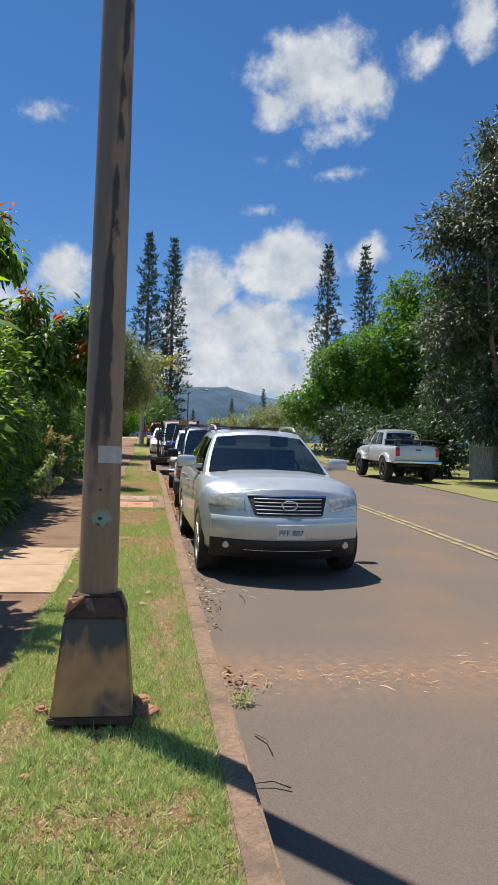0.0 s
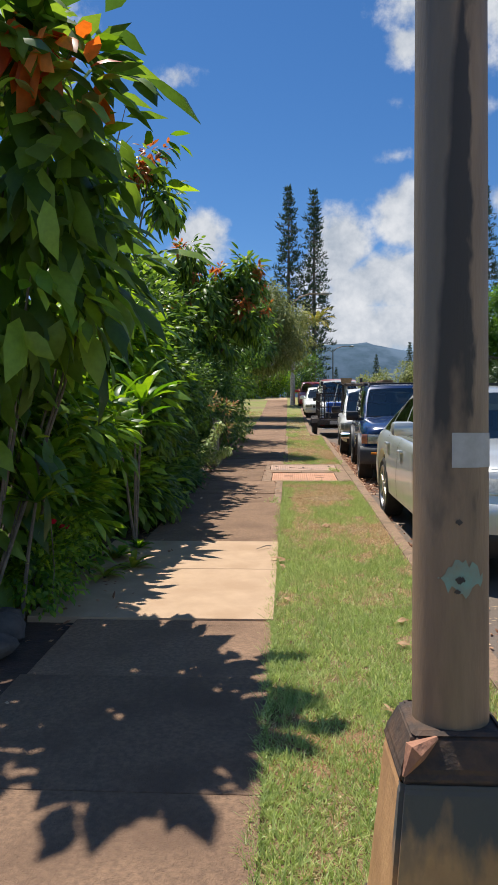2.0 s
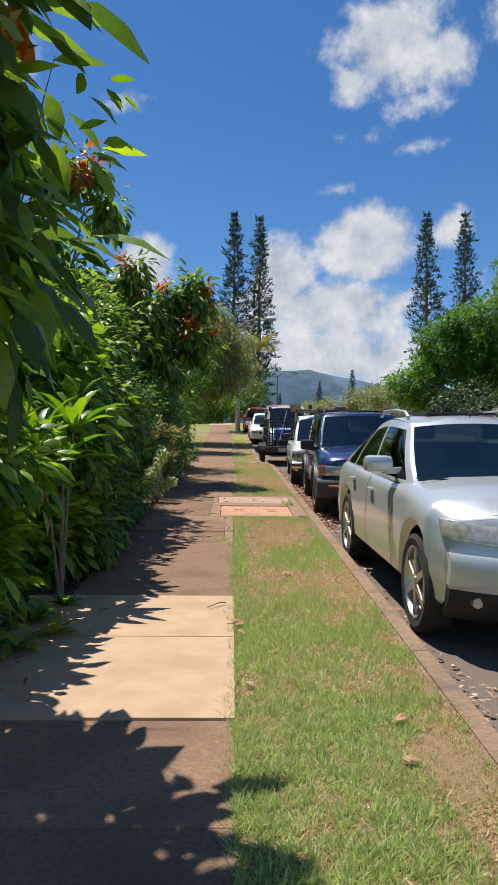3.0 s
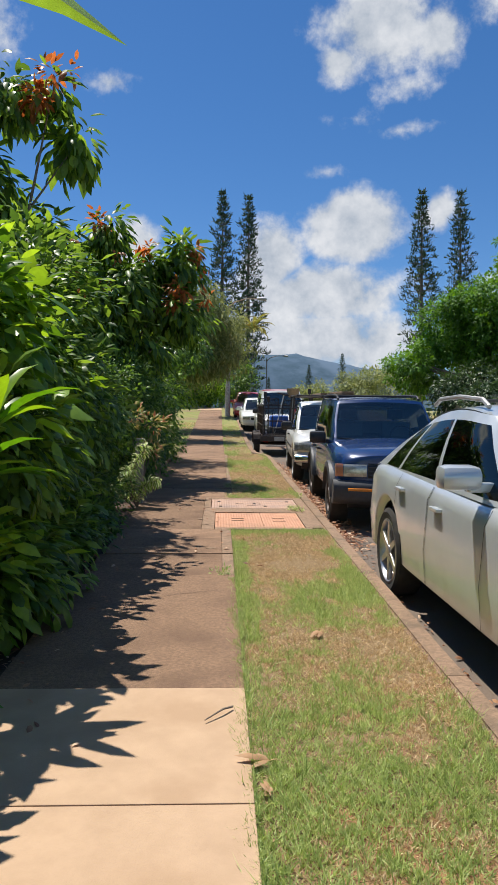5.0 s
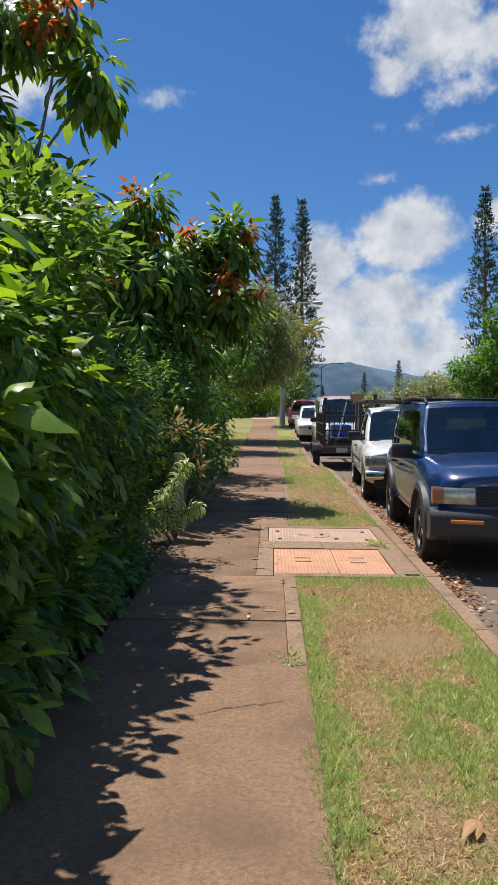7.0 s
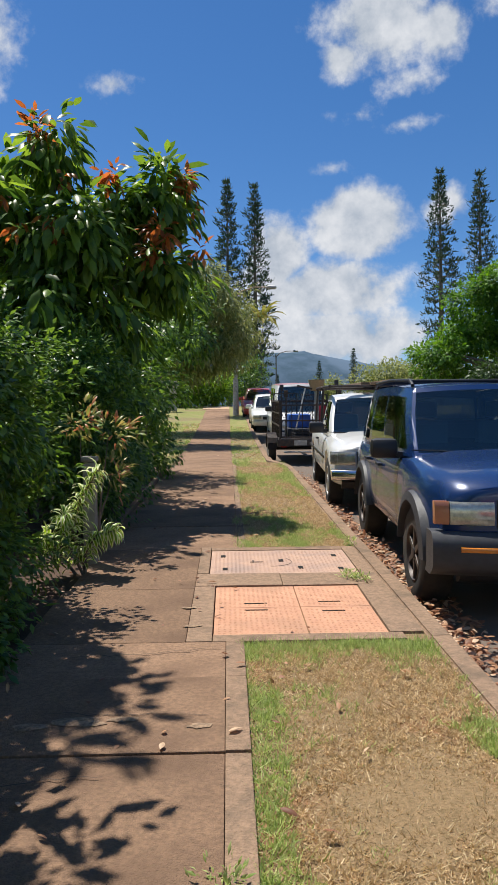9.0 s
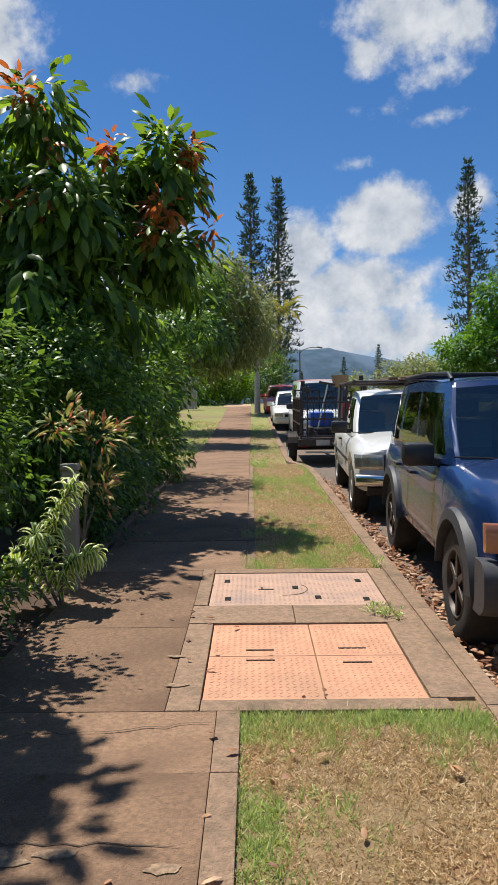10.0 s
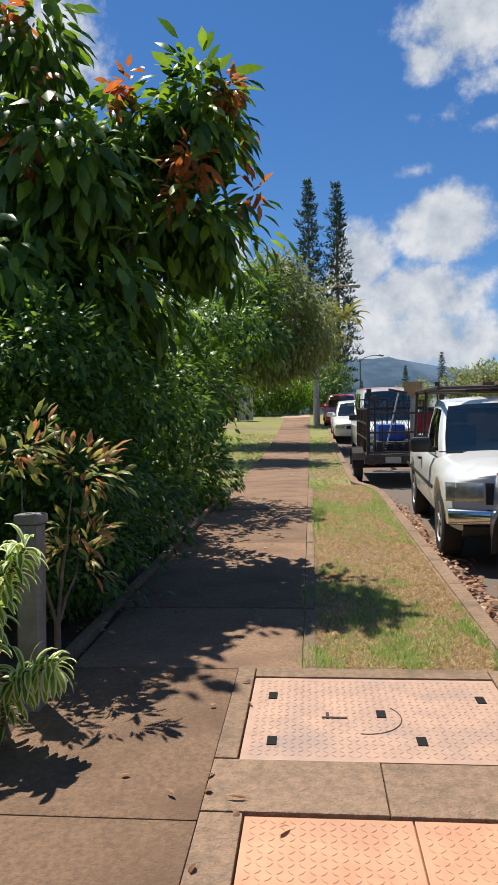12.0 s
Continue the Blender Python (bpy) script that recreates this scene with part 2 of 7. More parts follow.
def box(bm, x0, x1, y0, y1, z0, z1, bevel=0.0):
    made = bmesh.ops.create_cube(bm, size=1)["verts"]
    for v in made:
        v.co = Vector((x0 + (v.co.x + 0.5) * (x1 - x0), y0 + (v.co.y + 0.5) * (y1 - y0), z0 + (v.co.z + 0.5) * (z1 - z0)))
    if bevel:
        edges = list({e for v in made for e in v.link_edges})
        bmesh.ops.bevel(bm, geom=edges, offset=bevel, segments=2, affect="EDGES", profile=0.6)
    return made


def boxed(x0, x1, y0, y1, z0, z1, bevel=0.0):
    bm = bmesh.new()
    box(bm, x0, x1, y0, y1, z0, z1, bevel)
    return bm


def tube(bm, points, radii, sides=8, caps=True):
    """A round bar along points, with a radius at each."""
    rings, pts = [], [Vector(p) for p in points]
    for i, p in enumerate(pts):
        way = (pts[min(i + 1, len(pts) - 1)] - pts[max(i - 1, 0)]).normalized()
        side = way.cross(Vector((0, 0, 1)) if abs(way.z) < 0.95 else Vector((0, 1, 0))).normalized()
        up = side.cross(way)
        r = radii[i] if isinstance(radii, (list, tuple)) else radii
        rings.append([bm.verts.new(p + (side * math.cos(k * math.tau / sides) + up * math.sin(k * math.tau / sides)) * r) for k in range(sides)])
    for a, b in zip(rings, rings[1:]):
        for k in range(sides):
            bm.faces.new((a[k], a[(k + 1) % sides], b[(k + 1) % sides], b[k]))
    if caps:
        bm.faces.new(rings[0])
        bm.faces.new(rings[-1][::-1])
    return bm


def tubed(points, radii, sides=8):
    return tube(bmesh.new(), points, radii, sides)


def strip(name, x0, x1, ys, h, mat, label, category, thick=0.25, cells=1, rough=0.0):
    """A slab of ground from x0 to x1 that follows the street's rise."""
    verts, faces = [], []
    xs = [x0 + (x1 - x0) * i / cells for i in range(cells + 1)]
    for y in ys:
        for x in xs:
            verts.append((x, y, gz(y) + h + rough * noise.noise(Vector((x * 1.7, y * 1.7, 3)))))
    n = len(xs)
    for j in range(len(ys) - 1):
        for i in range(cells):
            a = j * n + i
            faces.append((a, a + 1, a + 1 + n, a + n))
    lo = len(verts)
    for y in ys:
        verts += [(x0, y, gz(y) + h - thick), (x1, y, gz(y) + h - thick)]
    for j in range(len(ys) - 1):
        a, b = j * n, lo + 2 * j
        faces += [(a, a + n, b + 2, b), (a + n - 1, b + 1, b + 3, a + 2 * n - 1)]
    faces.append((0, lo, lo + 1, n - 1))
    return tagged(mesh_object(name, verts, faces, mat), label, category, kind="structure")


def steps(a, b, d):
    n = max(1, round((b - a) / d))
    return [a + (b - a) * i / n for i in range(n + 1)]


# ---- ground, road, verge ----
gy = [-400, -25] + steps(-20, 80, 2.0) + [90, 110, 150, 250, 500, 1200, 2500, 4200]
gx = [-2500, -600, -150, -60, -30, -14, -8, -4, -2.2, 0, 4, 9, 14, 30, 60, 150, 600, 2500]
verts = [(x, y, gz(y) - 0.22) for y in gy for x in gx]
faces = [(j * len(gx) + i, j * len(gx) + i + 1, (j + 1) * len(gx) + i + 1, (j + 1) * len(gx) + i) for j in range(len(gy) - 1) for i in range(len(gx) - 1)]
tagged(mesh_object("ground", verts, faces, FIELD), "grassy land that reaches the foot of the hills", "ground", kind="structure")
KERB_IN, KERB_OUT, WALK_R, WALK_L = 0.35, 0.5, -0.78, -2.1
ROAD_R = 9.3
strip("road", KERB_OUT - 0.02, ROAD_R, steps(-24, 80, 1.0), -0.14, ASPHALT, "worn grey asphalt road dusted with red soil", "road", cells=6, rough=0.008)
for k, x in enumerate((4.80, 4.98)):
    strip("road_line", x, x + 0.1, steps(-24, 80, 1.0), -0.128, YELLOW, "faded yellow painted centre line", "road marking", thick=0.004)
strip("verge", WALK_R - 0.02, KERB_IN + 0.005, steps(-12, 25.8, 0.3), -0.012, TURF, "strip of half dry grass between pavement and kerb", "verge", cells=6, rough=0.02)
strip("verge_beyond", WALK_R - 0.02, 0.02, steps(25.8, 80, 0.5), -0.012, LAWN, "grass strip beside the upper pavement", "verge", cells=4, rough=0.02)
strip("flower_bed", -9.0, WALK_L + 0.05, steps(-12, 25, 0.5), -0.02, SOIL, "bed of red soil under the shrubs", "soil", cells=8, rough=0.04)
strip("lawn", -40.0, WALK_L + 0.03, steps(25, 80, 0.5), -0.012, LAWN, "half dry lawn beside the upper pavement", "lawn", cells=20, rough=0.04)
strip("road_shoulder", 0.15, KERB_OUT, steps(26.2, 80, 1.0), -0.134, ASPHALT, "asphalt parking shoulder where the kerb turns in", "road")
strip("far_verge", ROAD_R, 60.0, steps(-24, 80, 1.0), -0.1, LAWN, "grass beyond the far side of the road", "lawn", cells=20, rough=0.04)


# ---- foliage ----
def leaf_mesh(name, pos, along, face, length, width, mat, parent, bend=0.25, label="", fine=False, simple=False):
    """Many folded leaves in one mesh: each has a base, a tip, two sides and a raised midrib."""
    n = len(pos)
    along = along / np.linalg.norm(along, axis=1, keepdims=True)
    side = np.cross(along, face)
    side /= np.linalg.norm(side, axis=1, keepdims=True) + 1e-9
    up = np.cross(side, along)
    L, W = length[:, None], width[:, None]
    if simple:
        plan, tris = [(0, 0.5, 0), (0, -0.5, 0), (1, 0, 0)], [(0, 1, 2)]
    elif fine:
        plan = [(0, 0, 0), (0.28, 0.42, -0.02), (0.3, 0, 0.1), (0.28, -0.42, -0.02), (0.62, 0.44, -0.1), (0.62, 0, 0.04), (0.62, -0.44, -0.1), (1, 0, -0.34)]
        tris = [(0, 1, 2), (0, 2, 3), (1, 4, 5), (1, 5, 2), (2, 5, 6), (2, 6, 3), (4, 7, 5), (5, 7, 6)]
    else:
        plan = [(0, 0, 0), (0.45, 0.5, -0.03), (0.5, 0, 0.1), (0.45, -0.5, -0.03), (1, 0, -0.3)]
        tris = [(0, 1, 2), (0, 2, 3), (1, 4, 2), (2, 4, 3)]
    k = len(plan)
    v5 = np.stack([pos + along * L * a + side * W * s + up * L * (bend * 2) * h for a, s, h in plan], 1).reshape(-1, 3)
    f = (np.arange(n)[:, None, None] * k + np.array(tris)[None]).reshape(-1, 3)
    me = bpy.data.meshes.new(name)
    me.vertices.add(len(v5))
    me.vertices.foreach_set("co", v5.astype(np.float32).ravel())
    me.loops.add(f.size)
    me.loops.foreach_set("vertex_index", f.astype(np.int32).ravel())
    me.polygons.add(len(f))
    me.polygons.foreach_set("loop_start", np.arange(0, f.size, 3, dtype=np.int32))
    me.polygons.foreach_set("loop_total", np.full(len(f), 3, dtype=np.int32))
    me.polygons.foreach_set("use_smooth", np.ones(len(f), dtype=bool))
    me.update(calc_edges=True)
    me.materials.append(mat)
    ob = new(name, me)
    ob.parent = parent
    if label:
        ob["label"] = label
    return ob


def unit(rng, n):
    d = rng.normal(size=(n, 3))
    return d / np.linalg.norm(d, axis=1, keepdims=True)


def clumps(rng, blobs, count, spread, shell=0.55):
    """Twig ends scattered over and in a set of ellipsoids (centre, radii): places and outward ways."""
    vol = np.array([r[0] * r[1] * r[2] for _, r in blobs]) ** (2 / 3)
    pick = rng.choice(len(blobs), count, p=vol / vol.sum())
    c = np.array([b[0] for b in blobs], float)[pick]
    r = np.array([b[1] for b in blobs], float)[pick]
    d = unit(rng, count)
    q = shell + (1 - shell) * rng.random((count, 1)) ** 0.6
    q *= 1 + 0.16 * rng.normal(size=(count, 1))
    # pockets where the crown falls back, so that its surface is lobed and has dark hollows
    size = 0.42 * float(np.mean(r)) + 0.12
    waves = unit(rng, 7) * (math.tau / size) * rng.uniform(0.45, 1.1, (7, 1))
    hollow = np.sin((c + d * r) @ waves.T + rng.random(7) * math.tau).sum(1, keepdims=True)
    q *= np.where(hollow < -0.5, 0.68, 1.0)
    p = c + d * r * q
    out = d / r
    return p, out / np.linalg.norm(out, axis=1, keepdims=True)


def foliage(name, rng, blobs, count, per, spread, length, width, mat, parent, droop=0.3, outward=0.7, bend=0.3, shell=0.55, floor=None, label="", fine=False):
    """A crown of clumps of leaves."""
    p, out = clumps(rng, blobs, count, spread, shell)
    p, out = np.repeat(p, per, 0), np.repeat(out, per, 0)
    n = len(p)
    off = unit(rng, n) * spread * rng.random((n, 1)) ** 0.5
    pos = p + off
    along = out * outward + off / spread * 0.8 + unit(rng, n) * 0.5
    along[:, 2] -= droop
    face = np.array([[0, 0, 1.0]]) + out * 0.5 + unit(rng, n) * 0.55
    ok = np.ones(n, bool) if floor is None else pos[:, 2] > floor
    s = np.exp(rng.normal(size=n) * 0.22)
    return leaf_mesh(name, pos[ok], along[ok], face[ok], (length * s)[ok], (width * s)[ok], mat, parent, bend, label, fine)


def limbs(name, rng, base, ends, radius, mat, parent, sides=6):
    """A forked trunk: bowed limbs from the base to each end."""
    bm = bmesh.new()
    base = Vector(base)
    low = min(Vector(e).z for e in ends)
    fork = base + Vector((0, 0, max(0.05, low * 0.45)))
    tube(bm, [base, base.lerp(fork, 0.5), fork], [radius * 1.15, radius, radius * 0.95], sides + 2)
    base, radius = fork - Vector((0, 0, 0.02)), radius * 0.62
    for e in ends:
        e = Vector(e)
        mid = base.lerp(e, 0.5) + Vector(rng.normal(size=3)) * (e - base).length * 0.07
        mid.z = base.z + (e.z - base.z) * 0.55
        pts = [base, base.lerp(mid, 0.5) + Vector((0, 0, (e.z - base.z) * 0.06)), mid, mid.lerp(e, 0.5), e]
        tube(bm, pts, [radius, radius * 0.75, radius * 0.5, radius * 0.32, radius * 0.12], sides)
    return part(name, bm, mat, parent, smooth=True)


BROAD = leafy("broad_leaves", (0.045, 0.105, 0.02), (0.22, 0.36, 0.055), rough=0.4, through_light=0.5)
FRESH = leafy("fresh_leaves", (0.065, 0.16, 0.02), (0.32, 0.5, 0.06), rough=0.4, through_light=0.5)
SMALL = leafy("hedge_leaves", (0.035, 0.09, 0.017), (0.17, 0.3, 0.05), rough=0.4, through_light=0.42)
YOUNG_RED = leafy("young_red_leaves", (0.5, 0.1, 0.03), (0.68, 0.3, 0.08), rough=0.4, through_light=0.5)
RUSTY = leafy("rusty_young_leaves", (0.26, 0.11, 0.035), (0.55, 0.24, 0.08), rough=0.4, through_light=0.5)
STREAKED = leafy("cream_streaked_leaves", (0.56, 0.62, 0.26), (0.86, 0.86, 0.56), rough=0.45, through_light=0.35)
CROTON = leafy("orange_green_leaves", (0.14, 0.22, 0.05), (0.5, 0.42, 0.14), (0.55, 0.26, 0.12), 0.2, rough=0.4, through_light=0.35)
PALE = leafy("olive_leaves", (0.13, 0.17, 0.045), (0.34, 0.37, 0.13), rough=0.5, through_light=0.4)
DEEP = leafy("dark_leaves", (0.018, 0.045, 0.014), (0.06, 0.11, 0.03), rough=0.45, through_light=0.25)
BRIGHT = leafy("feathery_leaves", (0.045, 0.125, 0.016), (0.15, 0.33, 0.035), rough=0.55, through_light=0.4)
SILVER = leafy("grey_backed_leaves", (0.028, 0.048, 0.02), (0.08, 0.105, 0.05), (0.2, 0.19, 0.14), 0.12, rough=0.48, through_light=0.2)
TI = leafy("ti_leaves", (0.07, 0.19, 0.02), (0.3, 0.46, 0.05), rough=0.34, through_light=0.5)
NEEDLE = leafy("pine_needles", (0.035, 0.065, 0.035), (0.075, 0.115, 0.06), rough=0.6, through_light=0.15)


def shrub(seed, x, y, blobs, count, per, spread, length, width, mat, label, droop=0.3, group="shrubs along the pavement", name="shrub", trunk=0.035, shell=0.5, outward=0.7, bark=None, fine=False, tips=(), tip_mat=None, bend=0.3, sprays=()):
    """blobs: centres and radii above the foot."""
    rng = np.random.default_rng(seed)
    t = thing(name, pose(x, y, gz(y) - 0.03), label, "shrub" if name == "shrub" else "tree", group)
    limbs("trunk", rng, (0, 0, 0), [c for c, _ in blobs][::max(1, len(blobs) // 12)], trunk, bark or BARK, t)
    foliage("crown", rng, blobs, count, per, spread, length, width, mat, t, droop, floor=0.03, shell=shell, outward=outward, fine=fine, bend=bend)
    for spray_mat, n, ln, wd in sprays:
        foliage("outer_leaves", rng, blobs, n, 6, 0.12, ln, wd, spray_mat, t, droop * 0.4, floor=0.03, shell=0.95, fine=True)
    if tips:
        foliage("young_leaves", rng, [(p, (0.12, 0.12, 0.1)) for p in tips], 3 * len(tips), 8, 0.13, length * 0.75, width * 0.75, tip_mat or YOUNG_RED, t, 0.5, shell=0.2, fine=True)
    return t


def fill(rng, x0, x1, y0, y1, h, n, r):
    return [((rng.uniform(x0, x1), rng.uniform(y0, y1), h * (i + 0.6) / n), (r * rng.uniform(0.8, 1.2), r * rng.uniform(0.9, 1.3), r * rng.uniform(0.8, 1.15))) for i in range(n)]


# the tall broad-leaved shrubs by the lamp post
shrub(11, -2.85, 6.4, [((-0.2, 0.5, 0.7), (0.35, 0.6, 0.5)), ((-0.05, 0.35, 1.5), (0.55, 0.8, 0.6)), ((0.36, 0.05, 2.3), (0.78, 0.8, 0.65)), ((0.66, -0.05, 3.0), (0.58, 0.62, 0.55)), ((0.42, -0.2, 3.5), (0.55, 0.5, 0.42))],
      180, 8, 0.26, 0.29, 0.135, BROAD, "tall broad-leaved shrub with red young leaves at its top", droop=0.7, fine=True, shell=0.75,
      # FRESH and TI sprays put sunlight on the outer leaves into their colour
      sprays=[(FRESH, 50, 0.17, 0.08), (PALE, 20, 0.15, 0.07), (TI, 46, 0.15, 0.065)],
      tips=[(0.85, -0.55, 3.42), (0.65, -0.6, 3.52), (1.0, -0.4, 3.3)])
shrub(12, -2.95, 7.9, [((0.1, 0, 0.5), (0.6, 0.8, 0.6)), ((0.1, 0, 1.2), (0.65, 0.8, 0.6)), ((0.05, 0, 1.8), (0.6, 0.65, 0.45))],
      520, 8, 0.19, 0.17, 0.085, FRESH, "sunlit shrub with broad fresh leaves", droop=0.25, fine=True)
shrub(13, -2.82, 9.85, [((0, 0, 0.5), (0.65, 0.9, 0.7)), ((0.0, 0, 1.4), (0.68, 0.85, 0.7)), ((0.05, 0.15, 2.15), (0.68, 0.75, 0.5))],
      600, 9, 0.17, 0.15, 0.085, FRESH, "sunlit shrub with fresh green leaves", fine=True, sprays=[(FRESH, 70, 0.2, 0.12)])
shrub(14, -2.75, 12.1, [((0, 0, 0.5), (0.68, 1.1, 0.7)), ((0.05, 0, 1.5), (0.72, 1.1, 0.8)), ((0, 0.1, 2.4), (0.72, 1.0, 0.7)), ((-0.2, 0.6, 3.05), (0.6, 0.7, 0.4))],
      700, 9, 0.16, 0.12, 0.06, BROAD, "dense green hedge shrub")
shrub(15, -2.62, 14.2, [((0, 0, 0.5), (0.55, 1.2, 0.6)), ((0.05, 0, 1.3), (0.6, 1.2, 0.7)), ((0, 0, 1.75), (0.55, 0.9, 0.4))],
      1250, 12, 0.1, 0.062, 0.034, SMALL, "small-leaved green hedge shrub beside the covers")
shrub(16, -2.6, 17.4, [((0.1, 0.2, 0.5), (0.6, 1.1, 0.6)), ((0.1, 0, 1.2), (0.65, 1.1, 0.7)), ((0.1, -0.1, 1.85), (0.55, 0.8, 0.4))],
      1250, 12, 0.1, 0.062, 0.034, SMALL, "small-leaved green hedge shrub past the stone post")
shrub(17, -2.6, 19.9, [((0, 0, 0.6), (0.65, 1.6, 0.7)), ((0.05, 0, 1.6), (0.75, 1.6, 0.8))],
      620, 12, 0.14, 0.09, 0.05, SMALL, "dense hedge shrub under the small tree", droop=0.4)
shrub(18, -2.42, 22.8, [((0, 0, 0.6), (0.65, 1.5, 0.7)), ((0, 0, 1.7), (0.8, 1.5, 0.9)), ((0.3, 0, 2.7), (0.8, 1.2, 0.6))],
      560, 12, 0.16, 0.1, 0.055, SMALL, "dense hedge shrub at the end of the row", droop=0.4)
# the second row of the hedge, deep in the bed
for k, (x, y) in enumerate(((-3.75, 16.4), (-3.7, 19.2))):
    shrub(24 + k, x, y, [((0, 0, 0.6), (0.7, 1.5, 0.7)), ((0.05, 0, 1.5), (0.75, 1.5, 0.8))], 620, 11, 0.14, 0.09, 0.05, SMALL, "dark hedge shrub deep in the planting bed", droop=0.4)
# the small trees with rust-coloured young leaves
shrub(19, -3.3, 18.8, [((0.2, 0, 2.5), (1.2, 1.6, 0.9)), ((0.5, -0.3, 3.4), (0.9, 1.1, 0.6)), ((0.4, -0.8, 4.45), (0.38, 0.4, 0.42)), ((1.6, 0.1, 4.15), (0.42, 0.5, 0.6)), ((-0.6, 0, 3.9), (0.9, 1.0, 0.7)), ((1.5, 0.4, 3.2), (0.6, 0.8, 0.5)), ((0.9, 0.1, 4.0), (0.5, 0.5, 0.25))],
      900, 9, 0.22, 0.22, 0.082, BROAD, "small tree with long drooping leaves and rusty young shoots", droop=0.8, name="tree", trunk=0.09, shell=0.3, fine=True,
      tips=[(0.9, -0.2, 4.35), (1.1, -0.3, 4.3), (2.05, 0.3, 4.15), (1.9, 0.0, 4.35), (0.2, -1.0, 4.6), (1.5, -0.4, 3.3), (0.4, -1.1, 3.5), (0.1, -1.2, 3.4), (1.6, -0.3, 3.6), (2.1, 0.3, 3.5), (0.5, -0.9, 4.0), (-0.2, -0.9, 3.9)], tip_mat=RUSTY)
shrub(20, -4.5, 14.2, [((0.4, 0, 2.4), (1.2, 1.6, 0.9)), ((1.0, 0.2, 3.5), (0.8, 0.9, 0.6)), ((1.7, 0.2, 4.8), (0.34, 0.38, 0.34)), ((1.45, 0.0, 5.35), (0.36, 0.4, 0.26)), ((0.9, 0.0, 5.3), (0.45, 0.5, 0.42)), ((0.2, 0, 1.2), (1.2, 1.6, 1.0)), ((0.4, 0.2, 4.3), (0.8, 0.8, 0.6))],
      800, 9, 0.21, 0.22, 0.09, BROAD, "small tree with drooping broad leaves behind the hedge", droop=0.9, name="tree", trunk=0.09, shell=0.3, fine=True,
      tips=[(1.7, -0.1, 5.6), (1.4, 0.0, 5.6), (1.3, -0.2, 5.2), (1.5, 0.6, 3.7)], tip_mat=RUSTY)


# ---- strap-leaved plants ----
def straps(name, rng, crown_at, count, length, width, mat, parent, rise=(0.2, 1.1), arch=1.0, seg=5):
    """A rosette of arching strap leaves, each a folded ribbon with a raised rim."""
    verts, faces = [], []
    for k in range(count):
        az = k * 2.4 + rng.uniform(-0.3, 0.3)
        el = rng.uniform(*rise)
        ln, wd = length * rng.uniform(0.7, 1.15), width * rng.uniform(0.8, 1.15)
        h = Vector((math.cos(az), math.sin(az), 0))
        side = Vector((-h.y, h.x, 0))
        p, ang, base = Vector(crown_at), el, len(verts)
        for s in range(seg + 1):
            f = s / seg
            w = wd * (0.35 + 1.3 * f) * (1 - f ** 3) * 0.5 + 0.001
            up = -h * math.sin(ang) + Vector((0, 0, math.cos(ang)))
            verts += [tuple(p + side * w + up * w * 0.35), tuple(p), tuple(p - side * w + up * w * 0.35)]
            p = p + (h * math.cos(ang) + Vector((0, 0, math.sin(ang)))) * ln / seg
            ang -= arch * 1.3 / seg * (0.5 + f)
        for s in range(seg):
            a = base + 3 * s
            faces += [(a, a + 1, a + 4, a + 3), (a + 1, a + 2, a + 5, a + 4)]
    return mesh_object(name, verts, faces, mat, parent, smooth=True)


def strap_plant(seed, x, y, crowns, count, length, width, mat, label, name="plant", arch=1.0, rise=(0.2, 1.1)):
    rng = np.random.default_rng(seed)
    t = thing(name, pose(x, y, gz(y) - 0.02), label, "plant", "plants along the pavement")
    for c in crowns:
        part("stem", tubed([(0, 0, 0), (c[0] * 0.5, c[1] * 0.5, c[2] * 0.6), c], [0.016, 0.013, 0.01], 6), BARK, t)
        straps("leaves", rng, c, count, length, width, mat, t, rise, arch)
    return t


strap_plant(31, -2.15, 8.75, [(0.0, 0, 1.15), (0.02, 0.25, 1.4), (-0.15, -0.2, 1.25)], 12, 0.5, 0.11, TI, "ti plant with long bright green leaves", rise=(0.3, 1.3), arch=0.9)
strap_plant(32, -2.55, 7.1, [(0.1, 0, 0.9), (0.0, 0.3, 1.15), (0.15, 0.5, 0.7)], 18, 0.48, 0.1, TI, "ti plant with bright green leaves under the shrubs", rise=(0.3, 1.3))
strap_plant(33, -2.4, 9.6, [(0.1, 0, 0.7), (0.0, 0.3, 0.5)], 12, 0.35, 0.075, TI, "low ti plant with drooping green leaves", rise=(0.1, 1.1))
strap_plant(34, -2.45, 6.6, [(0.1, 0, 0.8), (0.0, 0.35, 1.0)], 14, 0.45, 0.08, TI, "ti plant in the shade of the tall shrub", rise=(0.2, 1.2))
strap_plant(37, -2.15, 7.6, [(0, 0, 0.05), (0.15, 0.35, 0.05), (-0.1, 0.7, 0.05)], 14, 0.2, 0.06, leafy("yellow_green_leaves", (0.2, 0.26, 0.03), (0.42, 0.45, 0.07), rough=0.4), "low yellow-green plants at the pavement's edge", rise=(0.2, 1.2))
strap_plant(38, -2.2, 8.3, [(0, 0, 0.05), (0.1, 0.4, 0.05)], 14, 0.2, 0.06, FRESH, "low green plants at the pavement's edge", rise=(0.2, 1.2))


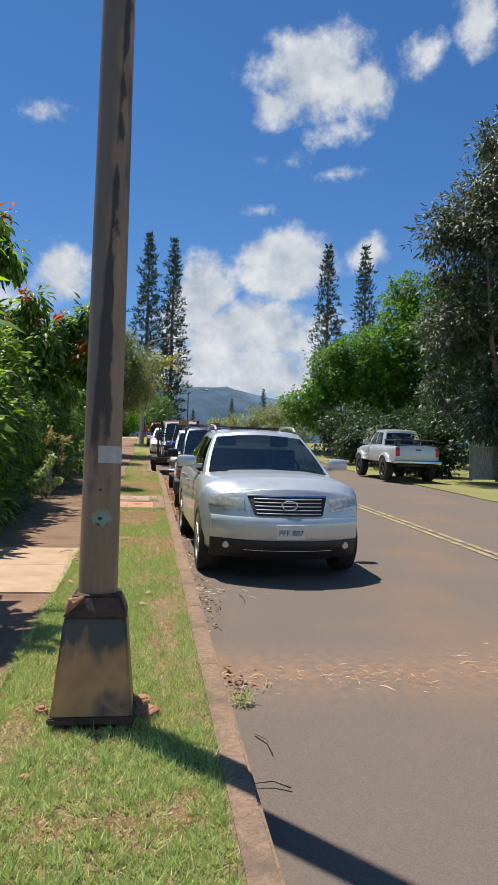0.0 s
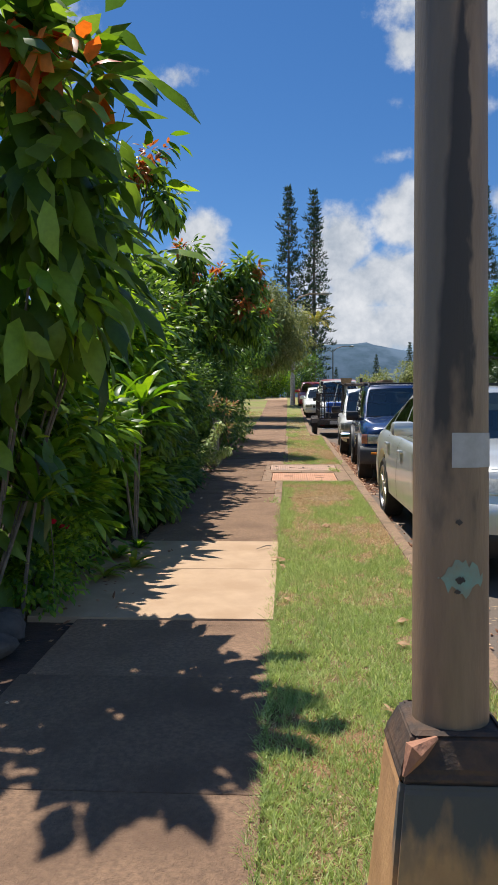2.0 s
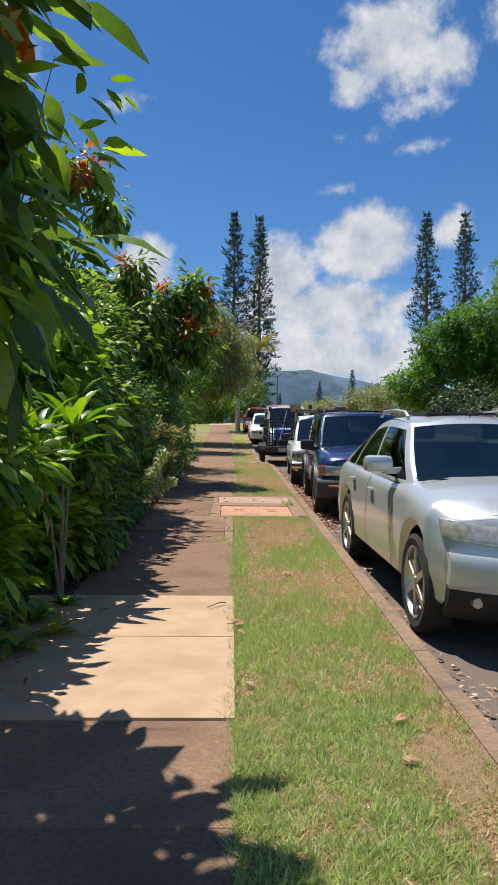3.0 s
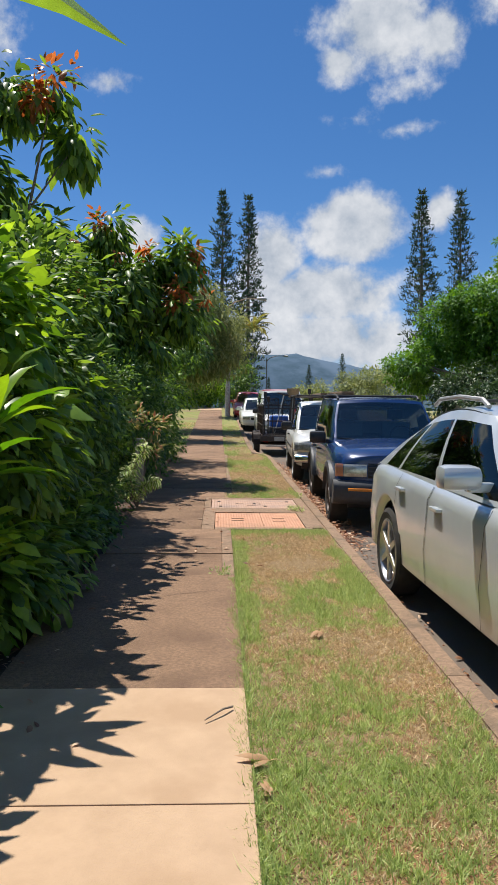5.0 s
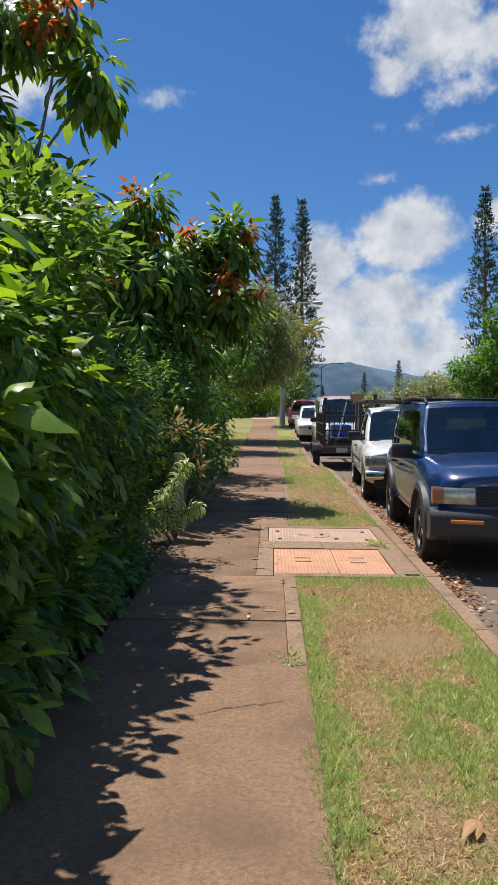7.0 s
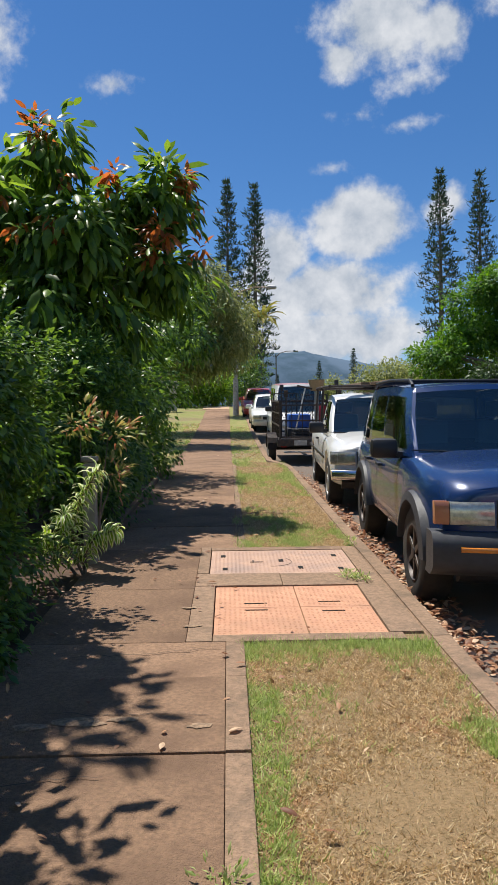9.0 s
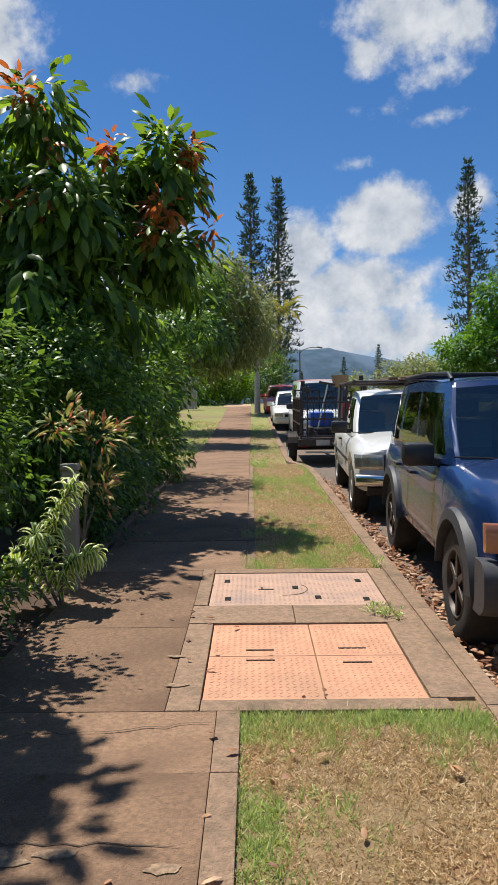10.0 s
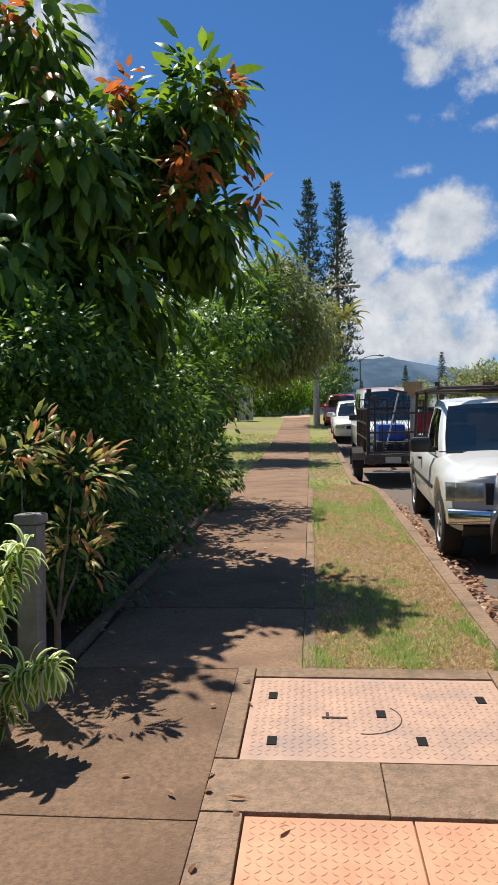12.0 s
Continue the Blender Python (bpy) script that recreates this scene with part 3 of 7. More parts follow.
def striped_stem(parent, rng, points, count, length, width):
    """A bowed stem set with a spiral of arching leaves, green down the middle and cream along both edges."""
    pts = [Vector(p) for p in points]
    bm = tubed([tuple(p) for p in pts], [0.014, 0.012, 0.01, 0.008][:len(pts)], 6)
    part("stem", bm, BARK, parent)
    verts, faces, slots, seg = [], [], [], 6
    for k in range(count):
        f = (0.12 + 0.88 * (k / (count - 1)) ** 0.8) * (len(pts) - 1)
        i = min(int(f), len(pts) - 2)
        p = pts[i].lerp(pts[i + 1], f - i)
        way = (pts[i + 1] - pts[i]).normalized()
        across = way.cross(Vector((0.3, 0.9, 0.1))).normalized()
        az = k * 2.4 + rng.uniform(-0.25, 0.25)
        h = (across * math.cos(az) + way.cross(across) * math.sin(az)).normalized()
        d = (h + way * rng.uniform(0.35, 0.9) + Vector((0, 0, 0.25))).normalized()
        ln, wd = length * rng.uniform(0.75, 1.15), width * rng.uniform(0.85, 1.15)
        base = len(verts)
        for s in range(seg + 1):
            g = s / seg
            w = wd * 0.5 * (0.35 + 1.5 * g) * (1 - g ** 2.5) + 0.0008
            side = d.cross(Vector((0, 0, 1)))
            side = side.normalized() if side.length > 0.05 else across
            up = side.cross(d)
            verts += [tuple(p + side * w * e + up * w * 0.4 * abs(e)) for e in (1, 0.5, -0.5, -1)]
            p = p + d * ln / seg
            d = (d - Vector((0, 0, 0.34))).normalized()
        for s in range(seg):
            for e in range(3):
                q0 = base + 4 * s + e
                faces.append((q0, q0 + 1, q0 + 5, q0 + 4))
                slots.append(1 if e == 1 else 0)
    ob = mesh_object("leaves", verts, faces, STREAKED, parent, "green strap leaves edged with cream", smooth=True)
    ob.data.materials.append(FRESH)
    ob.data.polygons.foreach_set("material_index", slots)


rng = np.random.default_rng(35)
sp = thing("plant", pose(-2.08, 15.45, gz(15.45) - 0.02), "sprawling plant with cream-edged strap leaves by the stone post", "plant", "plants along the pavement")
for pts, n in (([(0, 0.1, 0), (-0.1, 0.02, 0.4), (-0.02, -0.02, 0.66), (0.13, -0.05, 0.9)], 74), ([(0, 0, 0), (0.02, -0.02, 0.22), (0.12, -0.05, 0.36), (0.28, -0.1, 0.4)], 58), ([(0, 0, 0), (-0.12, -0.05, 0.3), (-0.16, -0.1, 0.45), (-0.12, -0.15, 0.55)], 44), ([(-0.05, 0, 0), (-0.2, 0.0, 0.2), (-0.25, -0.05, 0.32), (-0.3, -0.1, 0.36)], 40)):
    striped_stem(sp, rng, pts, int(n * 1.5), 0.145, 0.038)
shrub(39, -2.08, 16.15, [((0.1, 0, 1.2), (0.25, 0.3, 0.2)), ((-0.15, -0.1, 1.3), (0.2, 0.2, 0.15)), ((0.1, 0.1, 0.8), (0.2, 0.25, 0.25))], 34, 9, 0.07, 0.085, 0.028, CROTON, "bare-stemmed shrub with orange and green leaves", droop=-0.3, trunk=0.02, fine=True)
shrub(40, -2.45, 6.85, [((0, 0, 0.25), (0.28, 0.4, 0.28)), ((0.05, 0.4, 0.35), (0.28, 0.4, 0.35)), ((-0.3, 0.1, 0.5), (0.25, 0.3, 0.3))], 260, 10, 0.09, 0.05, 0.028, TI, "low small-leaved shrub at the pavement's edge", trunk=0.012)
shrub(41, -2.3, 12.6, [((0, -0.6, 0.25), (0.25, 0.9, 0.25)), ((0, 0.6, 0.25), (0.25, 0.9, 0.25))], 220, 10, 0.1, 0.07, 0.04, SMALL, "low dark ground cover under the hedge", trunk=0.012)
shrub(42, -2.35, 10.6, [((0, -0.7, 0.35), (0.33, 0.6, 0.38)), ((0.02, 0.1, 0.4), (0.33, 0.6, 0.42)), ((0, 0.8, 0.35), (0.33, 0.6, 0.38)), ((-0.1, -0.3, 1.1), (0.42, 0.8, 0.5)), ((-0.15, 0.4, 1.8), (0.5, 0.7, 0.5))], 620, 9, 0.14, 0.12, 0.06, BROAD, "dark broad-leaved shrub overhanging the pavement's edge", droop=0.6, fine=True, trunk=0.03, sprays=[(FRESH, 30, 0.13, 0.07)])
STONE = material("grey_post_stone", (0.3, 0.28, 0.25), 0.9, second=(0.2, 0.19, 0.17), scale=9, bump=0.5)
gp = thing("stone_post", pose(-2.1, 15.85, gz(15.85) - 0.02), "grey stone post half hidden in the plants", "post")
part("shaft", boxed(-0.055, 0.055, -0.055, 0.055, 0, 0.93, 0.012), STONE, gp)
part("cap", boxed(-0.068, 0.068, -0.068, 0.068, 0.932, 0.985, 0.02), STONE, gp)

ROCK = material("dark_lava_stone", (0.13, 0.105, 0.09), 0.95, second=(0.07, 0.06, 0.055), scale=10, bump=1.0, bump_scale=25, per_object=0.25)
for k, (x, y, r) in enumerate(((-2.42, 6.25, 0.13), (-2.6, 6.1, 0.15), (-2.5, 6.48, 0.1), (-2.75, 6.3, 0.16), (-2.35, 5.95, 0.11), (-2.55, 5.75, 0.14), (-2.7, 5.9, 0.12))):
    bm = bmesh.new()
    bmesh.ops.create_icosphere(bm, subdivisions=2, radius=r)
    for v in bm.verts:
        v.co *= 1 + 0.35 * noise.noise(v.co * 9 + Vector((k * 7, 0, 0)))
        v.co.z *= 0.75
    rk = part("rock", bm, ROCK, None, smooth=True)
    rk.matrix_basis = pose(x, y, gz(y) + r * 0.5, 0, 0, 40 * k)
    tagged(rk, "dark lava stone edging the planting bed", "rock", "stones of the bed's edge")
for k, (x, y, z) in enumerate(((-2.3, 6.75, 0.62), (-2.35, 7.2, 0.5))):
    fl = thing("flower", pose(x, y, gz(y)), "small red flower on a thin stem", "flower", "red flowers")
    part("stem", tubed([(0, 0, 0), (0.03, -0.02, z * 0.5), (0, 0, z)], 0.004, 5), BARK, fl)
    a = np.arange(5) * math.tau / 5
    pts = np.tile([[0, 0, z]], (5, 1)).astype(float)
    leaf_mesh("petals", pts, np.stack([np.cos(a), np.sin(a) - 0.4, 0.4 + 0 * a], 1), np.tile([[0.3, -1.0, 0.5]], (5, 1)), np.full(5, 0.05), np.full(5, 0.04), leafy("red_petals", (0.5, 0.01, 0.015), (0.6, 0.02, 0.02)), fl, 0.3, fine=True)

# bare twigs above the tall shrub
tw = thing("vine", pose(-2.6, 6.3, gz(6.3) - 0.03), "thin bare vine shoots rising out of the shrub", "vine")
rng = np.random.default_rng(5)
for k in range(7):
    x, y = rng.uniform(0.1, 0.75), rng.uniform(-0.6, 1.2)
    d = Vector((rng.uniform(-0.1, 0.35), rng.uniform(-0.2, 0.2), 0))
    part("shoot", tubed([(0, 0, 0), (x * 0.6, y * 0.6, 1.6), (x, y, 3.1), (x + d.x * 0.4, y + d.y * 0.4, 3.4), (x + d.x, y + d.y, 3.65)], [0.012, 0.01, 0.007, 0.005, 0.002], 5), BARK, tw)


# ---- trees and the distance ----
def billows(seed, blobs, per=12, share=0.42):
    """Smaller lobes over the surface of a crown's main masses."""
    rg, out = np.random.default_rng(seed), []
    for c, r in blobs:
        for d in unit(rg, per):
            k = share * rg.uniform(0.7, 1.25)
            out.append((tuple(np.array(c) + d * np.array(r) * (1 - 0.6 * k)), tuple(np.array(r) * k)))
        out.append((c, tuple(np.array(r) * 0.7)))
    return out


def cook_pine(seed, height, name="pine"):
    rng = np.random.default_rng(seed)
    t = thing(name, Matrix(), "tall narrow Norfolk-type pine with short tiered branches", "pine tree", "tall pines")
    part("trunk", tubed([(0, 0, 0), (0, 0, height * 0.5), (0, 0, height * 0.98)], [height * 0.011, height * 0.008, 0.02], 8), BARK, t)
    bm = bmesh.new()
    pos, along, face = [], [], []
    z = height * 0.12
    while z < height * 0.985:
        f = z / height
        reach = height * 0.085 * min(1, (1 - f) * 2.2 + 0.08) * rng.uniform(0.75, 1.2)
        n = int(rng.integers(5, 9))
        for k in range(n):
            a = k * math.tau / n + rng.uniform(0, 1)
            ln = reach * rng.uniform(0.55, 1.15)
            d = np.array([math.cos(a), math.sin(a), 0])
            tip = np.array([0, 0, z]) + d * ln + np.array([0, 0, -0.12 * ln])
            tube(bm, [(0, 0, z), tuple(tip)], [0.05, 0.02], 3, False)
            m = int(6 + ln * 6.5)
            for s in rng.random(m) ** 0.7:
                p = np.array([0, 0, z]) + (tip - np.array([0, 0, z])) * (0.2 + 0.85 * s)
                pos.append(p + rng.normal(size=3) * 0.07)
                along.append(d * 0.5 + np.array([0, 0, 0.75]) + rng.normal(size=3) * 0.45)
                face.append(d + rng.normal(size=3) * 0.5)
        z += height * 0.021 * rng.uniform(0.8, 1.25)
    part("framework", bm, BARK, t)["kind"] = "stuff"
    n = len(pos)
    leaf_mesh("needles", np.array(pos), np.array(along), np.array(face), 0.58 * np.exp(rng.normal(size=n) * 0.25), 0.16 * np.ones(n), NEEDLE, t, 0.2)["kind"] = "stuff"
    return t


p1, p2 = cook_pine(1, 32), cook_pine(2, 31.5)
p1.matrix_basis, p2.matrix_basis = pose(-0.69, 102.3, 4.6), pose(2.84, 102.6, 4.6)
copy_thing(p1, pose(18.0, 72.0, 3.6, 0, 0, 70) @ Matrix.Scale(0.71, 4))
copy_thing(p2, pose(24.75, 81.0, 4.4, 0, 0, 140) @ Matrix.Scale(0.8, 4))
for x, y, k in ((23.5, 147.4, 0.5), (17.0, 148.4, 0.43), (10, 165, 0.4), (33, 160, 0.4)):
    copy_thing(p1, pose(x, y, 4.4, 0, 0, x * 9) @ Matrix.Scale(k, 4))

shrub(51, 15.5, 46.0, billows(5, [((-5.0, 0, 3.2), (1.8, 2.2, 1.6)), ((-2.9, 0, 5.0), (2.4, 2.5, 2.2)), ((-0.4, 0, 7.0), (2.7, 2.7, 2.5)), ((3.0, 0, 9.3), (3.3, 3.2, 3.0)), ((6.2, 0, 8.8), (3.6, 3.6, 3.5)), ((0.8, 0, 3.2), (4.4, 3.0, 2.2)), ((5.5, 0, 3.8), (4, 3, 3)), ((-1.0, -1.5, 5.2), (1.9, 1.6, 1.6)), ((2, -2.5, 6), (2.8, 1.6, 2.3))]),
      8200, 12, 0.26, 0.2, 0.115, BRIGHT, "broad bright green rain tree across the road", group="trees across the road", name="tree", trunk=0.4, shell=0.7)
shrub(52, 13.4, 25.6, billows(6, [((0, 0, 8.6), (3.3, 3, 3.4)), ((-1.3, 0, 10.6), (1.9, 2, 1.6)), ((0.7, 0, 12.6), (2.4, 2.4, 2.0)), ((-1.2, 0, 6.0), (2.4, 2.2, 2.2)), ((1.8, 0, 5.5), (2.6, 2.2, 2.5)), ((-0.9, 0, 3.4), (2.2, 1.8, 1.8)), ((1.2, -0.6, 2.4), (2.2, 1.4, 1.8)), ((2.5, 0, 10), (3, 2.5, 3))], 11),
      5600, 11, 0.26, 0.2, 0.075, SILVER, "tall dark tree with grey-backed leaves across the road", group="trees across the road", name="tree", trunk=0.3, shell=0.55, fine=False)
rng = np.random.default_rng(9)
for k, (x, y, h, w, mat, lab) in enumerate(((12.2, 33, 3.0, 2.2, DEEP, "dark shrub beside the far verge"), (11.6, 37, 2.6, 2.0, DEEP, "dark shrub behind the parked pickup"), (12.0, 42, 3.2, 2.4, DEEP, "dark shrub under the rain tree"),
                                            (11.9, 29.2, 2.4, 1.5, DEEP, "dark shrub by the board fence"), (10.0, 60, 3.2, 2.6, PALE, "pale green bush up the street"), (13.5, 66, 4.2, 3.2, PALE, "pale green bush up the street"), (7.6, 72, 3.0, 2.4, PALE, "pale green bush up the street"), (20, 60, 6, 4, BRIGHT, "green tree behind the bushes"),
                                            (16.5, 30, 5.0, 3.0, DEEP, "dark tree mass behind the fence"), (17, 37, 6.0, 3.5, DEEP, "dark tree mass behind the fence"))):
    shrub(60 + k, x, y, [((0, 0, h * 0.4), (w * 0.8, w, h * 0.42)), ((w * 0.3, 0.2, h * 0.75), (w * 0.55, w * 0.7, h * 0.3)), ((-w * 0.4, -0.2, h * 0.55), (w * 0.5, w * 0.6, h * 0.35))], 480, 10, 0.3, 0.2, 0.1, mat, lab, group="bushes across the road", trunk=0.08)
# the olive street tree past the hedge, and what stands on the left beyond it
shrub(80, -4.4, 37.0, [((2.7, 0, 4.8), (1.7, 2.0, 1.5)), ((3.5, 0, 3.6), (1.4, 1.7, 1.2)), ((1.3, 0, 4.0), (1.9, 2.0, 1.6)), ((2.5, 0, 5.9), (1.1, 1.4, 0.7)), ((-0.1, 0, 3.4), (1.6, 1.8, 1.3)), ((2.3, -0.6, 2.9), (1.8, 1.4, 1.0))],
      2300, 11, 0.26, 0.18, 0.065, PALE, "street tree with weeping olive green leaves", droop=0.9, group="trees along the pavement", name="tree", trunk=0.16, shell=0.45)
shrub(81, -0.45, 46.5, [((0, 0, 4.2), (1.4, 1.5, 1.2)), ((0.4, 0, 5.2), (1.1, 1.2, 0.9)), ((-0.8, 0, 4.8), (1.2, 1.3, 1.0))],
      420, 10, 0.28, 0.2, 0.07, PALE, "street tree with a pale slim trunk near the crest", droop=0.7, group="trees along the pavement", name="tree", trunk=0.14, shell=0.4, bark=PALE_BARK)
for k, (x, y, h, w, mat) in enumerate(((-3.4, 53, 2.4, 1.8, FRESH), (-5.6, 53.5, 2.6, 2.0, FRESH), (-1.8, 54, 2.2, 1.6, FRESH), (-8, 52, 3.2, 2.5, SMALL), (-5.0, 27.5, 2.8, 1.8, SMALL), (-6.5, 33, 4.5, 2.6, SMALL), (-8.0, 42, 5.0, 3.2, SMALL), (-4.8, 58, 6, 3, SMALL), (0.2, 62, 4, 2.4, SMALL))):
    shrub(90 + k, x, y, [((0, 0, h * 0.4), (w * 0.8, w, h * 0.42)), ((w * 0.3, 0.2, h * 0.72), (w * 0.6, w * 0.7, h * 0.3)), ((-w * 0.4, -0.2, h * 0.55), (w * 0.5, w * 0.6, h * 0.35))], 460, 10, 0.28, 0.17, 0.09, mat, "clipped bright green hedge shrub beyond the lawn" if mat is FRESH else "dark green tree-like shrub beyond the lawn", group="shrubs beyond the lawn", trunk=0.08)
pm = strap_plant(99, 1.15, 52.0, [(0.1, 0.0, 5.2)], 26, 1.7, 0.3, leafy("palm_fronds", (0.2, 0.22, 0.04), (0.42, 0.36, 0.08), rough=0.5), "small yellowing palm by the road", name="palm", arch=1.4, rise=(-0.2, 1.4))

BOARD = material("old_boards", (0.58, 0.54, 0.48), 0.85, second=(0.28, 0.25, 0.22), scale=7, bump=0.4, stretch=(5, 5, 0.6), per_object=0.15)
BROWN_BOARD = material("brown_boards", (0.24, 0.13, 0.08), 0.85, second=(0.16, 0.085, 0.055), scale=7, bump=0.4, stretch=(5, 5, 0.6), per_object=0.15)


def fence(x, y, length, h, mat, label, turn=0, boards=0.16):
    t = thing("fence", pose(x, y, gz(y) - 0.03, 0, 0, turn), label, "fence")
    n = int(length / boards)
    for k in range(n):
        part("board", boxed(k * boards + 0.006, (k + 1) * boards - 0.006, -0.012, 0.012, 0.05, h * random.Random(k).uniform(0.97, 1.03), 0.003), mat, t)
    for z in (0.35, h - 0.3):
        part("rail", boxed(0, length, 0.014, 0.06, z, z + 0.09, 0.004), mat, t)
    for k in range(int(length / 1.6) + 1):
        part("post", boxed(k * 1.6 - 0.05, k * 1.6 + 0.05, 0.062, 0.16, 0, h + 0.05, 0.006), mat, t)
    return t


fence(12.3, 26.0, 4.8, 1.35, BOARD, "grey weathered board fence across the road")
fence(-5.9, 49.0, 1.4, 1.5, BROWN_BOARD, "brown board fence beyond the lawn")
fence(-4.45, 48.9, 0.9, 1.75, BOARD, "pale board gate beside the brown fence")
fence(11.2, 44.0, 10.0, 1.0, BOARD, "low grey fence along the far verge", turn=-90)
ROOF = material("grey_roofing", (0.2, 0.22, 0.22), 0.7, second=(0.15, 0.165, 0.165), scale=3, bump=0.3)
WALL = material("painted_wall", (0.5, 0.5, 0.45), 0.8, second=(0.42, 0.42, 0.38), scale=2)


def house(x, y, z, w, d, h, label, turn=0):
    t = thing("house", pose(x, y, z, 0, 0, turn), label, "house")
    part("wall", boxed(-w / 2, w / 2, -d / 2, d / 2, 0, h), WALL, t)
    bm = bmesh.new()
    a = [bm.verts.new(v) for v in ((-w / 2 - 0.5, -d / 2 - 0.5, h), (w / 2 + 0.5, -d / 2 - 0.5, h), (w / 2 + 0.5, d / 2 + 0.5, h), (-w / 2 - 0.5, d / 2 + 0.5, h), (-w / 2 + 1.5, 0, h + 1.7), (w / 2 - 1.5, 0, h + 1.7))]
    for f in ((0, 1, 5, 4), (1, 2, 5), (2, 3, 4, 5), (3, 0, 4), (3, 2, 1, 0)):
        bm.faces.new([a[i] for i in f])
    part("roof", bm, ROOF, t)
    for k in (-0.25, 0.25):
        win = part("window", boxed(k * w - 0.6, k * w + 0.6, -d / 2 - 0.05, -d / 2 - 0.004, 1.0, 2.1, 0.01), PALE_BARK, t)
        part("pane", boxed(k * w - 0.54, k * w + 0.54, -d / 2 - 0.06, -d / 2 - 0.052, 1.06, 2.04), ROOF, win)
    return t


house(15.0, 110.0, 4.6, 14, 9, 3.0, "low house with a grey roof beyond the crest")
house(18.5, 24.5, gz(24) - 0.1, 8, 6, 2.4, "low shed with a grey roof behind the fence")

# blue distance haze is put into the ridge's base colour and its pale patches
HILL = material("haze_tinted_mountain", (0.095, 0.14, 0.195), 1.0, second=(0.065, 0.105, 0.14), scale=0.012, spec=0.0, wear=(0.12, 0.17, 0.23), wear_scale=0.003)
FOREST = material("far_forest", (0.035, 0.06, 0.035), 1.0, second=(0.025, 0.045, 0.025), scale=0.05, spec=0.0, bump=1.0, bump_scale=0.2)


def ridge(name, y, depth, crest, mat, label, x0, x1, n, rough):
    verts, faces, rows = [], [], 8
    for j in range(rows + 1):
        f = j / rows
        for i in range(n + 1):
            x = x0 + (x1 - x0) * i / n
            h = crest(x) * math.sin(f * math.pi / 2) ** 0.9
            h += rough * f * (noise.noise(Vector((x / rough / 5, f * 4, y))) + 0.5 * noise.noise(Vector((x / rough / 2, f * 9, y))))
            verts.append((x, y + depth * f, h))
    for j in range(rows):
        for i in range(n):
            a = j * (n + 1) + i
            faces.append((a, a + 1, a + n + 2, a + n + 1))
    return tagged(mesh_object(name, verts, faces, mat, smooth=True), label, "mountain", kind="structure")


ridge("backdrop", 2900, 700, lambda x: lerp([(-3000, 300), (-600, 470), (100, 452), (380, 455), (640, 400), (900, 380), (1500, 300), (3000, 120)], x), HILL, "mountain ridge coloured with blue distance haze under the clouds", -3000, 3000, 160, 14)
ridge("foothill", 500, 500, lambda x: lerp([(-900, 40), (0, 34), (200, 36), (600, 30), (1200, 20)], x), FOREST, "wooded foothill below the mountain", -900, 1200, 140, 6)
shrub(82, -4.1, 31.6, [((1.5, 0, 3.7), (1.3, 1.6, 0.9)), ((1.9, 0.2, 4.5), (1.0, 1.2, 0.7)), ((0.3, 0, 4.0), (1.3, 1.5, 1.0)), ((2.1, -0.6, 3.1), (0.8, 1.0, 0.5))],
      620, 10, 0.24, 0.17, 0.08, SMALL, "small dark tree that shades the upper pavement", droop=0.6, group="trees along the pavement", name="tree", trunk=0.1, shell=0.4)
woods = tagged(new("far_woods"), "dark line of far trees beyond the crest", "woods", kind="stuff")
rng = np.random.default_rng(77)
blobs = [((rng.uniform(-60, 130), rng.uniform(180, 300), rng.uniform(4, 9)), (rng.uniform(5, 10), 5, rng.uniform(4, 8))) for _ in range(46)]
foliage("crowns", rng, blobs, 2600, 7, 1.2, 1.3, 0.8, NEEDLE, woods, 0.2, shell=0.7)
woods.children[0]["kind"] = "stuff"


# ---- vehicles ----
def paint(name, color, metal=0.0, dust=(0.3, 0.22, 0.16), dusty=(0.62, 1.1), rough=0.3):
    return material(name, color, rough, metal, second=tuple(c * 0.93 for c in color), scale=3, wear=dust, wear_scale=2.2, wear_at=dusty, coat=0.6)


SILVER_PAINT = paint("silver_car_paint", (0.6, 0.63, 0.63), 0.45)
BLUE_PAINT = paint("dark_blue_car_paint", (0.009, 0.034, 0.125), 0.15, dust=(0.1, 0.08, 0.065), dusty=(0.68, 1.3), rough=0.26)
WHITE_PAINT = paint("white_car_paint", (0.76, 0.76, 0.73))
RED_PAINT = paint("red_car_paint", (0.45, 0.03, 0.025))
TRUCK_PAINT = paint("pale_silver_paint", (0.6, 0.6, 0.57), 0.3)
GREY_PLASTIC = material("grey_plastic", (0.045, 0.048, 0.056), 0.55, second=(0.034, 0.036, 0.042), scale=20, bump=0.15, bump_scale=300)
BLACK_PLASTIC = material("black_plastic", (0.018, 0.018, 0.019), 0.5, second=(0.012, 0.012, 0.013), scale=20, bump=0.15, bump_scale=300)
RUBBER = material("tyre_rubber", (0.022, 0.021, 0.02), 0.85, second=(0.04, 0.034, 0.028), scale=12, bump=0.3, bump_scale=80)
ALLOY = material("alloy", (0.55, 0.55, 0.55), 0.32, 0.9, second=(0.4, 0.38, 0.36), scale=9)
CHROME = material("chrome", (0.75, 0.75, 0.76), 0.12, 1.0, second=(0.68, 0.68, 0.69))
STEEL = material("black_steel", (0.03, 0.03, 0.032), 0.5, 0.3, second=(0.07, 0.045, 0.035), scale=15)
GALV = material("grey_metal", (0.42, 0.42, 0.41), 0.5, 0.6, second=(0.3, 0.29, 0.28), scale=12)
CLOTH = material("grey_upholstery", (0.28, 0.27, 0.25), 0.9, second=(0.23, 0.22, 0.21), scale=60)
